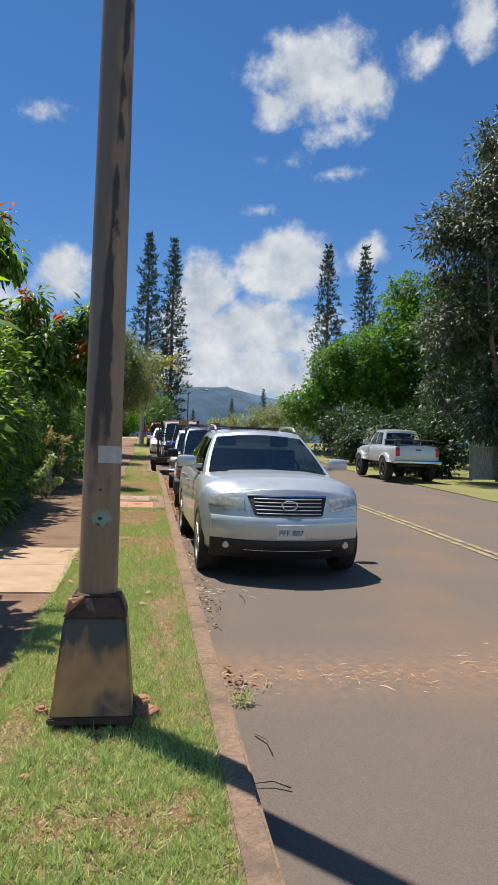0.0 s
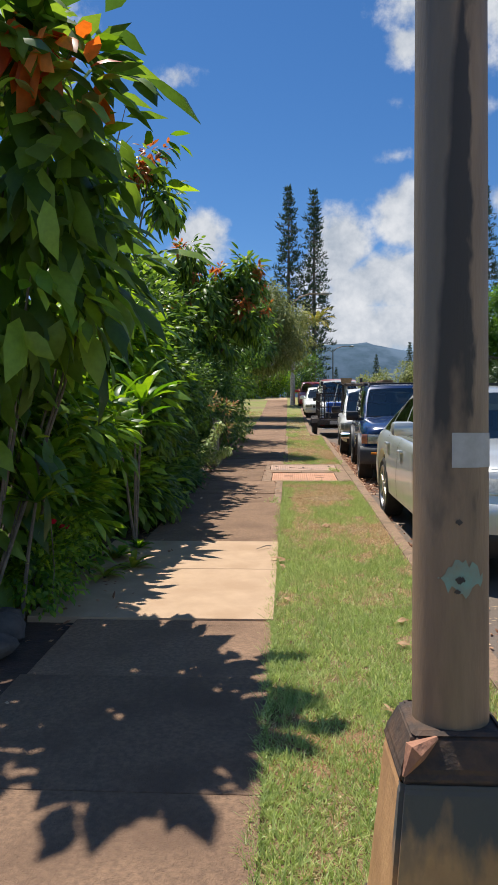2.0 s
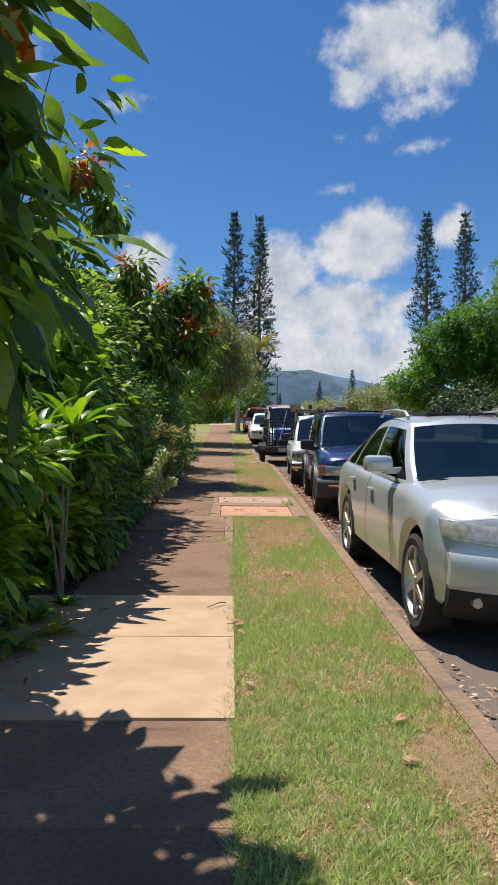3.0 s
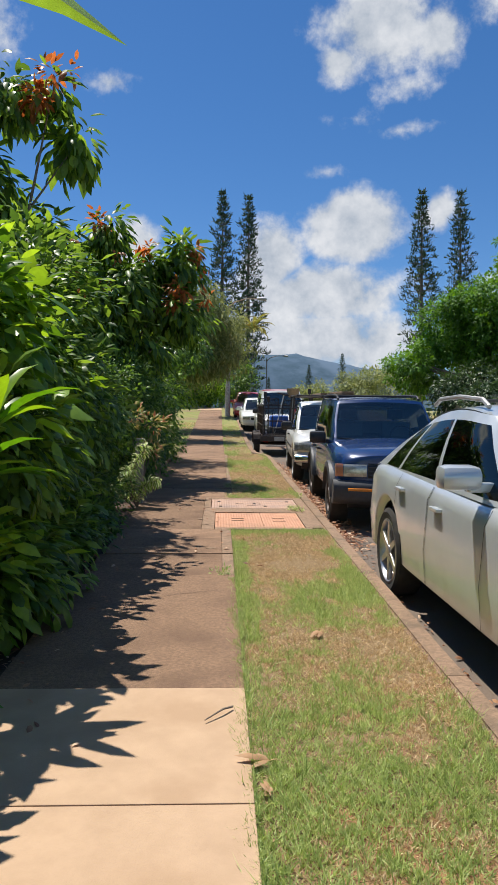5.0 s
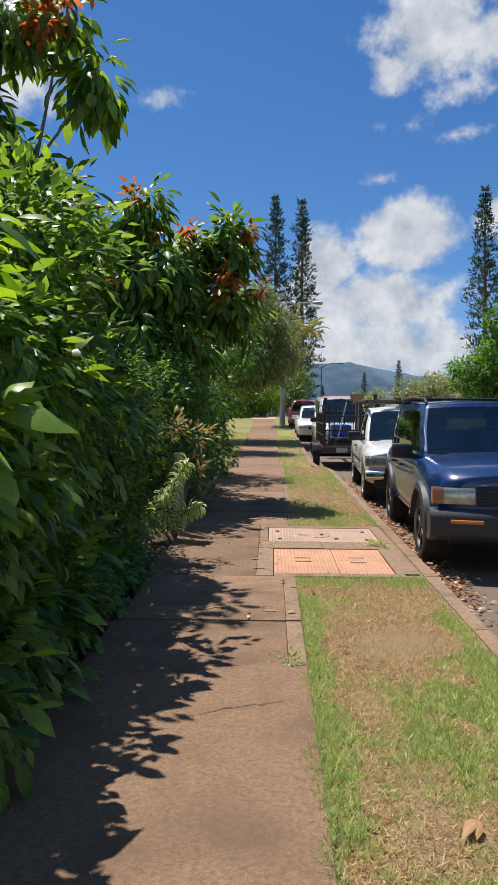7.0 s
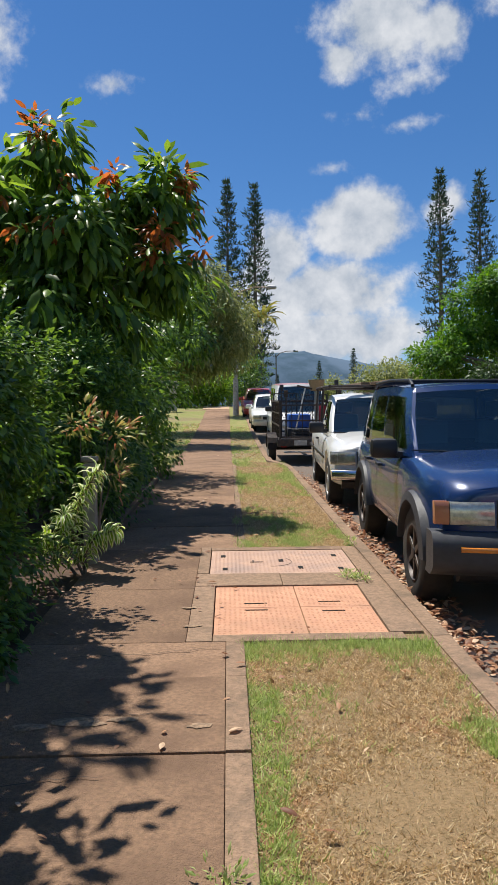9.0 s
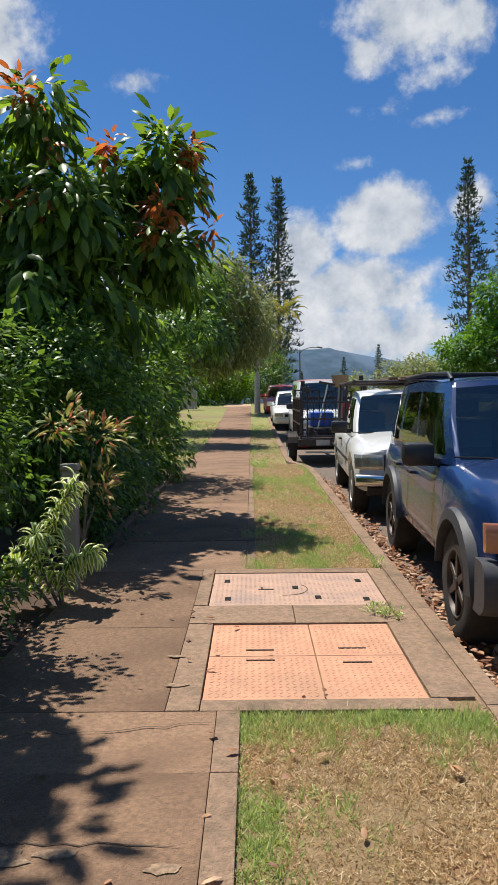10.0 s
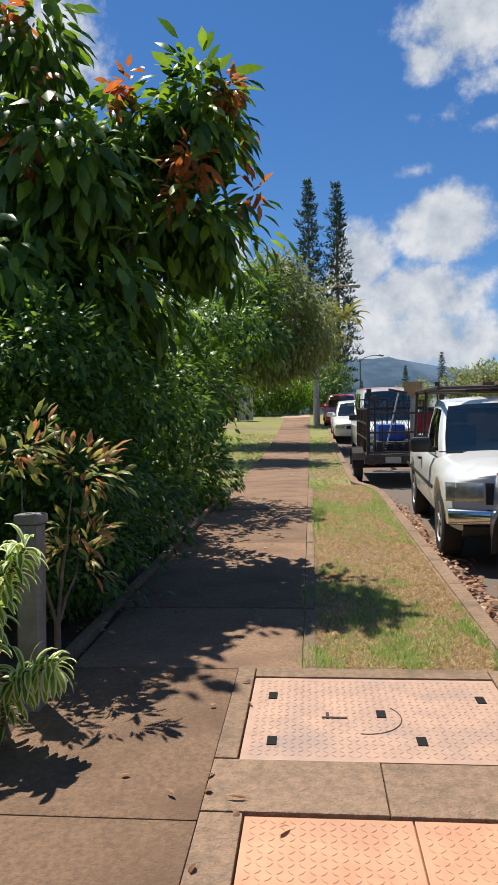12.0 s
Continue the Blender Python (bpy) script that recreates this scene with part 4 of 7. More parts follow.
PLATE = material("plate_white", (0.7, 0.7, 0.68), 0.5, second=(0.6, 0.6, 0.58))
PLATE_INK = material("plate_ink", (0.05, 0.05, 0.06), 0.6)
AMBER = material("amber_lens", (0.75, 0.26, 0.03), 0.2, second=(0.65, 0.2, 0.02), coat=0.5)
ORANGE_LENS = material("orange_lens", (0.5, 0.2, 0.1), 0.2, second=(0.42, 0.16, 0.08), coat=0.5)
RED_LENS = material("red_lens", (0.45, 0.02, 0.02), 0.2, second=(0.35, 0.015, 0.015), coat=0.5)
LAMP_LENS = material("lamp_lens", (0.62, 0.6, 0.5), 0.12, 0.35, second=(0.36, 0.35, 0.3), scale=18, coat=1.0)
SEAM = material("shut_line", (0.012, 0.012, 0.012), 0.9)


def glass(name, tint, index=1.7):
    m = bpy.data.materials.new(name)
    m.use_nodes = True
    n, l = m.node_tree.nodes, m.node_tree.links
    tr = n.new("ShaderNodeBsdfTransparent")
    tr.inputs[0].default_value = (*tint, 1)
    gl = n.new("ShaderNodeBsdfGlossy")
    gl.inputs["Roughness"].default_value = 0.02
    gl.inputs[0].default_value = (0.93, 0.95, 0.86, 1)
    fr = n.new("ShaderNodeFresnel")
    fr.inputs[0].default_value = index
    mx = n.new("ShaderNodeMixShader")
    least = n.new("ShaderNodeMath")
    least.operation = "MAXIMUM"
    least.inputs[1].default_value = 0.07 if index < 1.6 else 0.14
    l.new(fr.outputs[0], least.inputs[0])
    l.new(least.outputs[0], mx.inputs[0])
    l.new(tr.outputs[0], mx.inputs[1])
    l.new(gl.outputs[0], mx.inputs[2])
    l.new(mx.outputs[0], n["Material Output"].inputs[0])
    return m


WINDSCREEN = glass("windscreen_glass", (0.74, 0.86, 0.83), 1.75)
TINTED = glass("tinted_glass", (0.05, 0.055, 0.055), 1.5)


def wheel(parent, x, y, r, width, rim_mat, spokes, side, rim_share=0.66, knobbly=False):
    """A wheel with its tyre, rim, spokes and hub; side: the way its face looks."""
    w = new("wheel", None)
    w.parent = parent
    w.location = (x, y, r)
    bm = bmesh.new()
    prof = [(rim_share, -0.45), (0.88, -0.5), (0.97, -0.42), (1.0, -0.25), (1.0, 0.25), (0.97, 0.42), (0.88, 0.5), (rim_share, 0.45)]
    rings = []
    n = 36
    for k in range(n):
        a = k * math.tau / n
        tread = 1.015 if knobbly and k % 2 else 1.0
        rings.append([bm.verts.new((width * q, math.cos(a) * r * p * (tread if p > 0.95 else 1), math.sin(a) * r * p * (tread if p > 0.95 else 1))) for p, q in prof])
    for k in range(n):
        a, b = rings[k], rings[(k + 1) % n]
        for i in range(len(prof) - 1):
            bm.faces.new((a[i], a[i + 1], b[i + 1], b[i]))
    part("tyre", bm, RUBBER, w, smooth=True)
    bm = bmesh.new()
    R = r * rim_share
    rp = [(1.02, 0.46), (0.96, 0.48), (0.9, 0.38), (0.86, -0.3), (0.2, -0.34)]
    rings = [[bm.verts.new((side * width * q, math.cos(k * math.tau / n) * R * p, math.sin(k * math.tau / n) * R * p)) for p, q in rp] for k in range(n)]
    for k in range(n):
        a, b = rings[k], rings[(k + 1) % n]
        for i in range(len(rp) - 1):
            bm.faces.new((a[i], a[i + 1], b[i + 1], b[i]))
    part("rim", bm, rim_mat, w, smooth=True)
    for s in range(spokes):
        a = s * math.tau / spokes
        bm = bmesh.new()
        box(bm, 0.30 * width, 0.44 * width, -R * 0.12, R * 0.12, R * 0.1, R * 0.93, 0.006)
        for v in bm.verts:
            if v.co.z > R * 0.5:
                v.co.y *= 0.75
            v.co.x *= side
        bmesh.ops.rotate(bm, verts=bm.verts, cent=(0, 0, 0), matrix=Matrix.Rotation(a, 3, "X"))
        part("spoke", bm, rim_mat, w)
    bm = bmesh.new()
    tube(bm, [(side * width * 0.3, 0, 0), (side * width * 0.47, 0, 0), (side * width * 0.49, 0, 0)], [R * 0.2, R * 0.2, R * 0.13], 14)
    part("hub", bm, rim_mat, w, smooth=True)
    return w


class Car:
    """A car that faces +y: a lofted body, a glazed cabin, and the parts on it."""

    def __init__(self, t, L, W, top, paint_mat, axles, r, arch, sill=0.3, bulge=0.18, lean=0.1, rear_bulge=0.1, low=0.22, mid=0.62, lean_z=0.7, hood_from=0.8, doors=(), tuck=0.06, rear_lean=0.03, soft=0.0, taper=0.09):
        self.soft, self.taper = soft, taper
        self.t, self.L, self.W, self.top, self.bulge, self.lean, self.lean_z = t, L, W, top, bulge, lean, lean_z
        self.rear_bulge, self.rear_lean, self.low, self.paint, self.tuck = rear_bulge, rear_lean, low, paint_mat, tuck
        self.axles, self.r, self.arch, self.sill, self.mid = axles, r, arch, sill, mid
        half = L / 2
        y0, y1 = -half + 0.55, half - 0.6
        ys = sorted(set([round(v, 3) for v in steps(y0, y1, 0.05)]))
        st = [(-half, s, -1) for s in (1.0, 0.85, 0.65, 0.4, 0.2)] + [(y, 0, 0) for y in ys] + [(half, s, 1) for s in (0.2, 0.4, 0.65, 0.85, 1.0)]
        rings = []
        for end, s, d in st:
            if d == 0:
                ref = end
            else:
                ref = (y0 if d < 0 else y1) + (end - (y0 if d < 0 else y1)) * s
            rings.append([self.bend(p, s, d, y0, y1, ref) for p in self.ring(ref)])
        verts, faces = [], {"body": [], "bonnet": []}
        for k in range(len(doors)):
            faces[k] = []
        n = len(rings[0])
        for rg in rings:
            verts += rg
        for j in range(len(rings) - 1):
            ym = (rings[j][n // 2][1] + rings[j + 1][n // 2][1]) / 2
            for i in range(n - 1):
                key = "body"
                if 5 <= i <= n - 7 and ym > hood_from and ym < half - 0.12:
                    key = "bonnet"
                for k, (da, db) in enumerate(doors):
                    if da < ym < db and (1 <= i <= 3 or n - 5 <= i <= n - 3):
                        key = k
                faces[key].append((j * n + i, j * n + i + 1, (j + 1) * n + i + 1, (j + 1) * n + i))
        # nose and tail
        m = (n - 1) // 2
        for j, d in ((0, -1), (len(rings) - 1, 1)):
            rows = []
            for i in range(m):
                x, _, z = rings[j][i]
                row = []
                for c in range(9):
                    xx = x - 2 * x * c / 8
                    yy = self.front(xx, z) if d > 0 else self.back(xx, z)
                    verts.append((xx, yy, z))
                    row.append(len(verts) - 1)
                rows.append(row)
            for a, b in zip(rows, rows[1:]):
                for c in range(8):
                    faces["body"].append((a[c], a[c + 1], b[c + 1], b[c]))
            tip = j * n + m
            for c in range(8):
                faces["body"].append((rows[-1][c], rows[-1][c + 1], tip))
        total = {}
        for p in verts:
            total.setdefault(tuple(round(q, 3) for q in p), Vector((0, 0, 0)))
        for fs in faces.values():
            for f in fs:
                ps = [Vector(verts[i]) for i in f]
                nv = (ps[1] - ps[0]).cross(ps[2] - ps[0])
                mid = sum(ps, Vector()) / len(ps)
                if nv.dot(mid - Vector((0, max(-half + 0.5, min(half - 0.5, mid.y)), 0.5))) < 0:
                    nv.negate()
                for i in f:
                    total[tuple(round(q, 3) for q in verts[i])] += nv
        for key, fs in faces.items():
            for side in ((-1, 1) if isinstance(key, int) else (0,)):
                bm = bmesh.new()
                got = {}
                for f in fs:
                    if side and sum(verts[i][0] for i in f) * side < 0:
                        continue
                    for i in f:
                        if i not in got:
                            got[i] = bm.verts.new(verts[i])
                    try:
                        bm.faces.new([got[i] for i in f])
                    except ValueError:
                        pass
                bmesh.ops.remove_doubles(bm, verts=bm.verts, dist=0.0008)
                ob = part("door" if isinstance(key, int) else key, bm, paint_mat, t)
                me = ob.data
                me.polygons.foreach_set("use_smooth", [True] * len(me.polygons))
                me.normals_split_custom_set_from_vertices([total.get(tuple(round(q, 3) for q in v.co), v.normal).normalized() for v in me.vertices])
        # dark insides of the wheel housings and the underside
        part("underbody", boxed(-W / 2 + 0.24, W / 2 - 0.24, -half + 0.25, half - 0.3, low + 0.02, 0.62, 0.05), BLACK_PLASTIC, t)
        for da, db in doors:
            for y in (da, db):
                for side in (-1, 1):
                    self.seam(y, side)

    def half_width(self, y):
        h = self.L / 2
        e = max(0.0, (abs(y) - (h - 0.75)) / 0.75)
        return self.W / 2 * (1 - self.taper * e ** 2.2)

    def ring(self, y):
        w, zt = self.half_width(y), lerp(self.top, y)
        zb = self.sill if self.axles[0] < y < self.axles[1] else self.low + 0.06
        for a in self.axles:
            d = abs(y - a)
            if d < self.arch:
                zb = max(zb, self.r + math.sqrt(self.arch ** 2 - d * d))
        zb = min(zb, zt - 0.2)
        zm = max(self.mid, zb + 0.06)
        r = self.soft
        a = [(w - self.tuck, zb), (w - 0.02, zb + 0.04), (w, zm), (w - 0.012 - r * 0.1, zt - 0.13), (w - 0.045 - r * 0.25, zt - 0.04 + r * 0.05), (w - 0.14 - r * 0.6, zt + r * 0.12), (w * 0.5, zt + 0.02 + r * 0.3), (0, zt + 0.03 + r * 0.36)]
        a[3] = (a[3][0], max(a[3][1], zm + 0.02))
        return [(x, y, z) for x, z in a] + [(-x, y, z) for x, z in a[-2::-1]]

    def front(self, x, z):
        return self.L / 2 - self.bulge * (abs(x) / (self.W / 2)) ** 2.2 - self.lean * max(0, z - self.lean_z) / 0.3 - 0.12 * max(0, 0.42 - z) / 0.2

    def back(self, x, z):
        return -self.L / 2 + self.rear_bulge * (abs(x) / (self.W / 2)) ** 2.2 + self.rear_lean * max(0, z - 0.7) / 0.3

    def bend(self, p, s, d, y0, y1, ref):
        x, y, z = p
        if d > 0:
            return (x, y1 + (self.front(x, z) - y1) * s, z)
        if d < 0:
            return (x, y0 + (self.back(x, z) - y0) * s, z)
        return p

    def seam(self, y, side):
        pts = [p for p in self.ring(y)[:5]]
        bm = bmesh.new()
        for k in range(len(pts) - 1):
            a, b = Vector(pts[k]), Vector(pts[k + 1])
            quad = [a + Vector((0.003, -0.003, 0)), a + Vector((0.003, 0.003, 0)), b + Vector((0.003, 0.003, 0)), b + Vector((0.003, -0.003, 0))]
            bm.faces.new([bm.verts.new((v.x * side, v.y, v.z)) for v in quad])
        part("door_gap", bm, SEAM, self.t)

    def band(self, name, x0, x1, z0, z1, mat, proud=0.02, thick=0.05, rear=False, nx=10, slope=0.0, label="", shrink=0.0, parent=None):
        """A piece that lies on the nose or the tail, from x0 to x1 and z0 to z1."""
        bm = bmesh.new()
        nz = 8
        outer, inner = [], []
        for j in range(nz + 1):
            f = j / nz
            ro, ri = [], []
            for i in range(nx + 1):
                x = x0 + (x1 - x0) * i / nx
                edge = shrink * (1 - f)
                x *= 1 - edge
                z = z0 + (z1 - z0) * f + slope * abs(x)
                y = self.back(x, z) if rear else self.front(x, z)
                round_ = 0.6 * proud * (abs(f - 0.5) * 2) ** 4
                k = -1 if rear else 1
                ro.append(bm.verts.new((x, y + k * (proud - round_), z)))
                ri.append(bm.verts.new((x, y + k * (proud - thick), z)))
            outer.append(ro)
            inner.append(ri)
        for g in (outer, inner):
            for a, b in zip(g, g[1:]):
                for i in range(nx):
                    bm.faces.new((a[i], a[i + 1], b[i + 1], b[i]))
        for i in range(nx):
            bm.faces.new((outer[0][i], outer[0][i + 1], inner[0][i + 1], inner[0][i]))
            bm.faces.new((outer[-1][i], outer[-1][i + 1], inner[-1][i + 1], inner[-1][i]))
        for j in range(nz):
            bm.faces.new((outer[j][0], outer[j + 1][0], inner[j + 1][0], inner[j][0]))
            bm.faces.new((outer[j][-1], outer[j + 1][-1], inner[j + 1][-1], inner[j][-1]))
        return part(name, bm, mat, parent or self.t, label, smooth=True)

    def cabin(self, ya, yb, yc, yd, z_roof, z_back, wb, wr, windows, glass_side, crown=0.05, screen=WINDSCREEN, screen_v=(0.07, 0.93), roof_mat=None, roof_arch=0.035, side_v=(0.1, 0.86), rear_v=(0.12, 0.85)):
        """ya, yd: front and rear foot of the cabin; yb, yc: ends of the roof; windows: stretches along the side, 0 front to 1 rear."""
        zf, zr = lerp(self.top, ya) - 0.02, lerp(self.top, yd) - 0.02

        def side_point(u, v, s):
            yl, yt = ya + (yd - ya) * u, yb + (yc - yb) * u
            y = yl + (yt - yl) * v
            zl = zf + (zr - zf) * u
            zt = z_roof + (z_back - z_roof) * u + roof_arch * math.sin(math.pi * min(1, u * 1.05))
            x = wb + (wr - wb) * v + 0.025 * math.sin(math.pi * v)
            end = 1 - 0.06 * max(0, (0.12 - u) / 0.12) - 0.07 * max(0, (u - 0.85) / 0.15)
            return (s * x * end, y, zl + (zt - zl) * v)

        frame_bm = bmesh.new()
        us = sorted(set([0, 0.03, 0.12, 1] + [e for w in windows for e in w] + steps(0.12, 1, 0.11)))
        vs = [0, side_v[0], 0.35, 0.6, side_v[1], 1]
        for s in (-1, 1):
            panes = [bmesh.new() for _ in windows]
            for i in range(len(us) - 1):
                for j in range(len(vs) - 1):
                    um, vm = (us[i] + us[i + 1]) / 2, (vs[j] + vs[j + 1]) / 2
                    home = frame_bm
                    for k, (a, b) in enumerate(windows):
                        if a < um < b and side_v[0] < vm < side_v[1]:
                            home = panes[k]
                    home.faces.new([home.verts.new(side_point(us[a], vs[b], s)) for a, b in ((i, j), (i + 1, j), (i + 1, j + 1), (i, j + 1))])
            for bm in panes:
                bmesh.ops.remove_doubles(bm, verts=bm.verts, dist=0.0005)
                ob = part("side_window", bm, glass_side, self.t, smooth=True)
        for name, u, lim, mat in (("windscreen", 0, screen_v, screen), ("rear_window", 1, rear_v, glass_side)):
            pane = bmesh.new()
            cs = [-1, -0.955, -0.6, -0.3, 0, 0.3, 0.6, 0.955, 1]
            rs = [0, lim[0], 0.35, 0.65, lim[1], 1]
            bow = 0.09 if u == 0 else -0.05

            def screen_point(c, v):
                x, y, z = side_point(u, v, 1)
                return (x * c, y + bow * (1 - c * c), z + crown * 0.8 * v * (1 - c * c))

            for i in range(len(cs) - 1):
                for j in range(len(rs) - 1):
                    inside = abs((cs[i] + cs[i + 1]) / 2) < 0.955 and lim[0] < (rs[j] + rs[j + 1]) / 2 < lim[1]
                    home = pane if inside else frame_bm
                    home.faces.new([home.verts.new(screen_point(cs[a], rs[b])) for a, b in ((i, j), (i + 1, j), (i + 1, j + 1), (i, j + 1))])
            bmesh.ops.remove_doubles(pane, verts=pane.verts, dist=0.0005)
            part(name, pane, mat, self.t, smooth=True)
        bmesh.ops.remove_doubles(frame_bm, verts=frame_bm.verts, dist=0.0005)
        fr = part("cabin_frame", frame_bm, self.paint, self.t, smooth=True)
        roof = bmesh.new()
        cs, rs = [-1, -0.92, -0.7, -0.35, 0, 0.35, 0.7, 0.92, 1], steps(0, 1, 0.1)
        grid = []
        for u in rs:
            x, y, z = side_point(u, 1, 1)
            bow = 0.09 * (1 - u) - 0.05 * u
            grid.append([roof.verts.new((x * c, y + bow * (1 - c * c) * (1 if u in (0, 1) else 0.7), z + crown * 0.8 * (1 - c * c) + 0.012 * math.sin(math.pi * u))) for c in cs])
        for a, b in zip(grid, grid[1:]):
            for i in range(len(cs) - 1):
                roof.faces.new((a[i], a[i + 1], b[i + 1], b[i]))
        part("roof", roof, roof_mat or self.paint, self.t, smooth=True)
        # seats, dashboard and steering wheel
        zs = min(zf, zr)
        for x in (-0.38, 0.38):
            bm = boxed(x - 0.23, x + 0.23, ya - 1.35, ya - 1.2, zs - 0.2, zs + 0.32, 0.04)
            box(bm, x - 0.13, x + 0.13, ya - 1.34, ya - 1.26, zs + 0.36, zs + 0.52, 0.03)
            part("seat", bm, CLOTH, self.t)
        if yd < ya - 2.2:
            part("rear_seat", boxed(-0.6, 0.6, ya - 2.25, ya - 2.1, zs - 0.2, zs + 0.3, 0.05), CLOTH, self.t)
        part("dashboard", boxed(-wb + 0.12, wb - 0.12, ya - 0.62, ya - 0.28, zf - 0.1, zf + 0.03, 0.04), BLACK_PLASTIC, self.t)
        bm = bmesh.new()
        ring = [(-0.38 + 0.18 * math.cos(k * math.tau / 16), ya - 0.72 - 0.06 * math.sin(k * math.tau / 16), zf + 0.06 + 0.17 * math.sin(k * math.tau / 16)) for k in range(17)]
        tube(bm, ring, 0.014, 6, False)
        part("steering_wheel", bm, BLACK_PLASTIC, self.t)
        self.side_point = side_point
        for s in (-0.4, 0.35):
            x, y, z = s * wb, ya + 0.09 * (1 - s * s), zf
            bm = tubed([(x, y - 0.02, z + 0.03), (x + 0.25, y - 0.06, z + 0.06), (x + 0.5, y - 0.06, z + 0.07)], [0.012, 0.009, 0.006], 6)
            part("wiper", bm, BLACK_PLASTIC, self.t)

    def mirrors(self, y, z, wb, mat, size=(0.22, 0.12, 0.17)):
        for s in (-1, 1):
            bm = boxed(s * (wb + 0.16) - size[0] / 2, s * (wb + 0.16) + size[0] / 2, y - size[1] / 2, y + size[1] / 2, z - size[2] / 2, z + size[2] / 2, 0.05)
            for v in bm.verts:
                v.co.y += 0.03 * (1 - abs(v.co.z - z) / size[2] * 2) * (1 if v.co.y > y else 0)
            mir = part("mirror", bm, mat, self.t, smooth=True)
            part("mirror_arm", boxed(min(s * (wb - 0.06), s * (wb + 0.1)), max(s * (wb - 0.06), s * (wb + 0.1)), y - 0.03, y + 0.03, z - 0.09, z - 0.03, 0.01), mat, self.t)

    def handle(self, y, z, mat):
        for s in (-1, 1):
            part("door_handle", boxed(s * self.W / 2 - 0.022, s * self.W / 2 + 0.022, y - 0.085, y + 0.085, z - 0.014, z + 0.014, 0.008), mat, self.t)

    def wheels(self, width, mat, spokes, inset=0.0, rim_share=0.66, knobbly=False):
        for y in self.axles:
            for s in (-1, 1):
                wheel(self.t, s * (self.W / 2 - width / 2 - 0.01 - inset), y, self.r, width, mat, spokes, s, rim_share, knobbly)

    def flare(self, mat, wide=0.05, depth=0.07):
        """Plastic lips round the wheel openings."""
        for a in self.axles:
            for s in (-1, 1):
                bm = bmesh.new()
                prev = None
                for k in range(17):
                    ang = math.pi * (k / 16) * 1.08 - 0.04 * math.pi
                    c, sn = math.cos(ang), math.sin(ang)
                    row = []
                    for rr, xo in ((self.arch - 0.015, -0.1), (self.arch - 0.015, wide), (self.arch + depth, wide * 0.7), (self.arch + depth + 0.02, -0.03)):
                        row.append(bm.verts.new((s * (self.W / 2 + xo), a + c * rr, max(self.low + 0.1, self.r + sn * rr))))
                    if prev:
                        for i in range(3):
                            bm.faces.new((prev[i], prev[i + 1], row[i + 1], row[i]))
                    prev = row
                part("wheel_arch_lip", bm, mat, self.t, smooth=True)

    def rails(self, z, x, y0, y1, mat, bars=()):
        for s in (-1, 1):
            bm = tubed([(s * x, y0, z - 0.05), (s * x, y0 - 0.12, z), (s * x, (y0 + y1) / 2, z + 0.02), (s * x, y1 + 0.12, z), (s * x, y1, z - 0.05)], 0.018, 8)
            part("roof_rail", bm, mat, self.t, smooth=True)
        for y in bars:
            part("roof_bar", tubed([(-x, y, z), (x, y, z)], 0.016, 8), mat, self.t)

    def plate(self, z, width=0.31, height=0.155, rear=False, text="", x=0.0, mat=PLATE):
        y = (self.back(x, z) - 0.03) if rear else (self.front(x, z) + 0.062)
        k = -1 if rear else 1
        p = part("number_plate", boxed(x - width / 2, x + width / 2, min(y, y + 0.012 * k), max(y, y + 0.012 * k), z - height / 2, z + height / 2, 0.003), mat, self.t, "pale number plate with dark characters")
        if text:
            letters("plate_text", text, 0.085, p, Matrix.Translation((x, y + 0.0155 * k, z - 0.01)) @ pose(0, 0, 0, 90, 0, 0 if rear else 180))
        return p


def letters(name, text, size, parent, m, mat=None):
    c = bpy.data.curves.new(name, "FONT")
    c.body, c.size, c.align_x, c.align_y, c.extrude = text, size, "CENTER", "CENTER", 0.001
    ob = new(name, c)
    deps = bpy.context.evaluated_depsgraph_get()
    me = bpy.data.meshes.new_from_object(ob.evaluated_get(deps))
    bpy.data.objects.remove(ob)
    me.materials.clear()
    me.materials.append(mat or PLATE_INK)
    o = new(name, me)
    o.parent, o.matrix_basis = parent, m
    return o


def parked(name, x, y, label, uphill=False, category="car", lift=0.0, turn=0.0):
    return thing(name, pose(x, y, gz(y) - 0.136 + lift) @ pose(0, 0, 0, math.degrees(math.atan((gz(y + 1.5) - gz(y - 1.5)) / 3))) @ pose(0, 0, 0, 0, 0, turn + (0 if uphill else 180)), label, category, "vehicles along the street")


# silver crossover
t = parked("car", 1.51, 10.15, "silver crossover with dark slatted grille parked at the kerb", turn=1.2)
c = Car(t, 4.8, 1.9, [(-2.4, 1.02), (-2.2, 1.1), (-1.5, 1.13), (0.6, 1.1), (0.95, 1.11), (1.5, 1.09), (2.0, 1.04), (2.4, 0.96)], SILVER_PAINT, (-1.31, 1.54), 0.385, 0.44, sill=0.33, bulge=0.42, lean=0.17, soft=0.1, taper=0.12, doors=((-0.22, 0.82), (-1.06, -0.24)), hood_from=0.95, low=0.26)
c.cabin(1.08, 0.15, -1.3, -2.15, 1.6, 1.5, 0.865, 0.63, [(0.05, 0.40), (0.425, 0.72), (0.74, 0.88)], TINTED, crown=0.06, roof_arch=0.075, side_v=(0.06, 0.87))
c.wheels(0.24, ALLOY, 6, rim_share=0.72)
c.band("bumper", -0.84, 0.84, 0.47, 0.715, SILVER_PAINT, 0.05, 0.1, nx=18)
c.band("lower_bumper", -0.84, 0.84, 0.25, 0.49, BLACK_PLASTIC, 0.03, 0.08, nx=18)
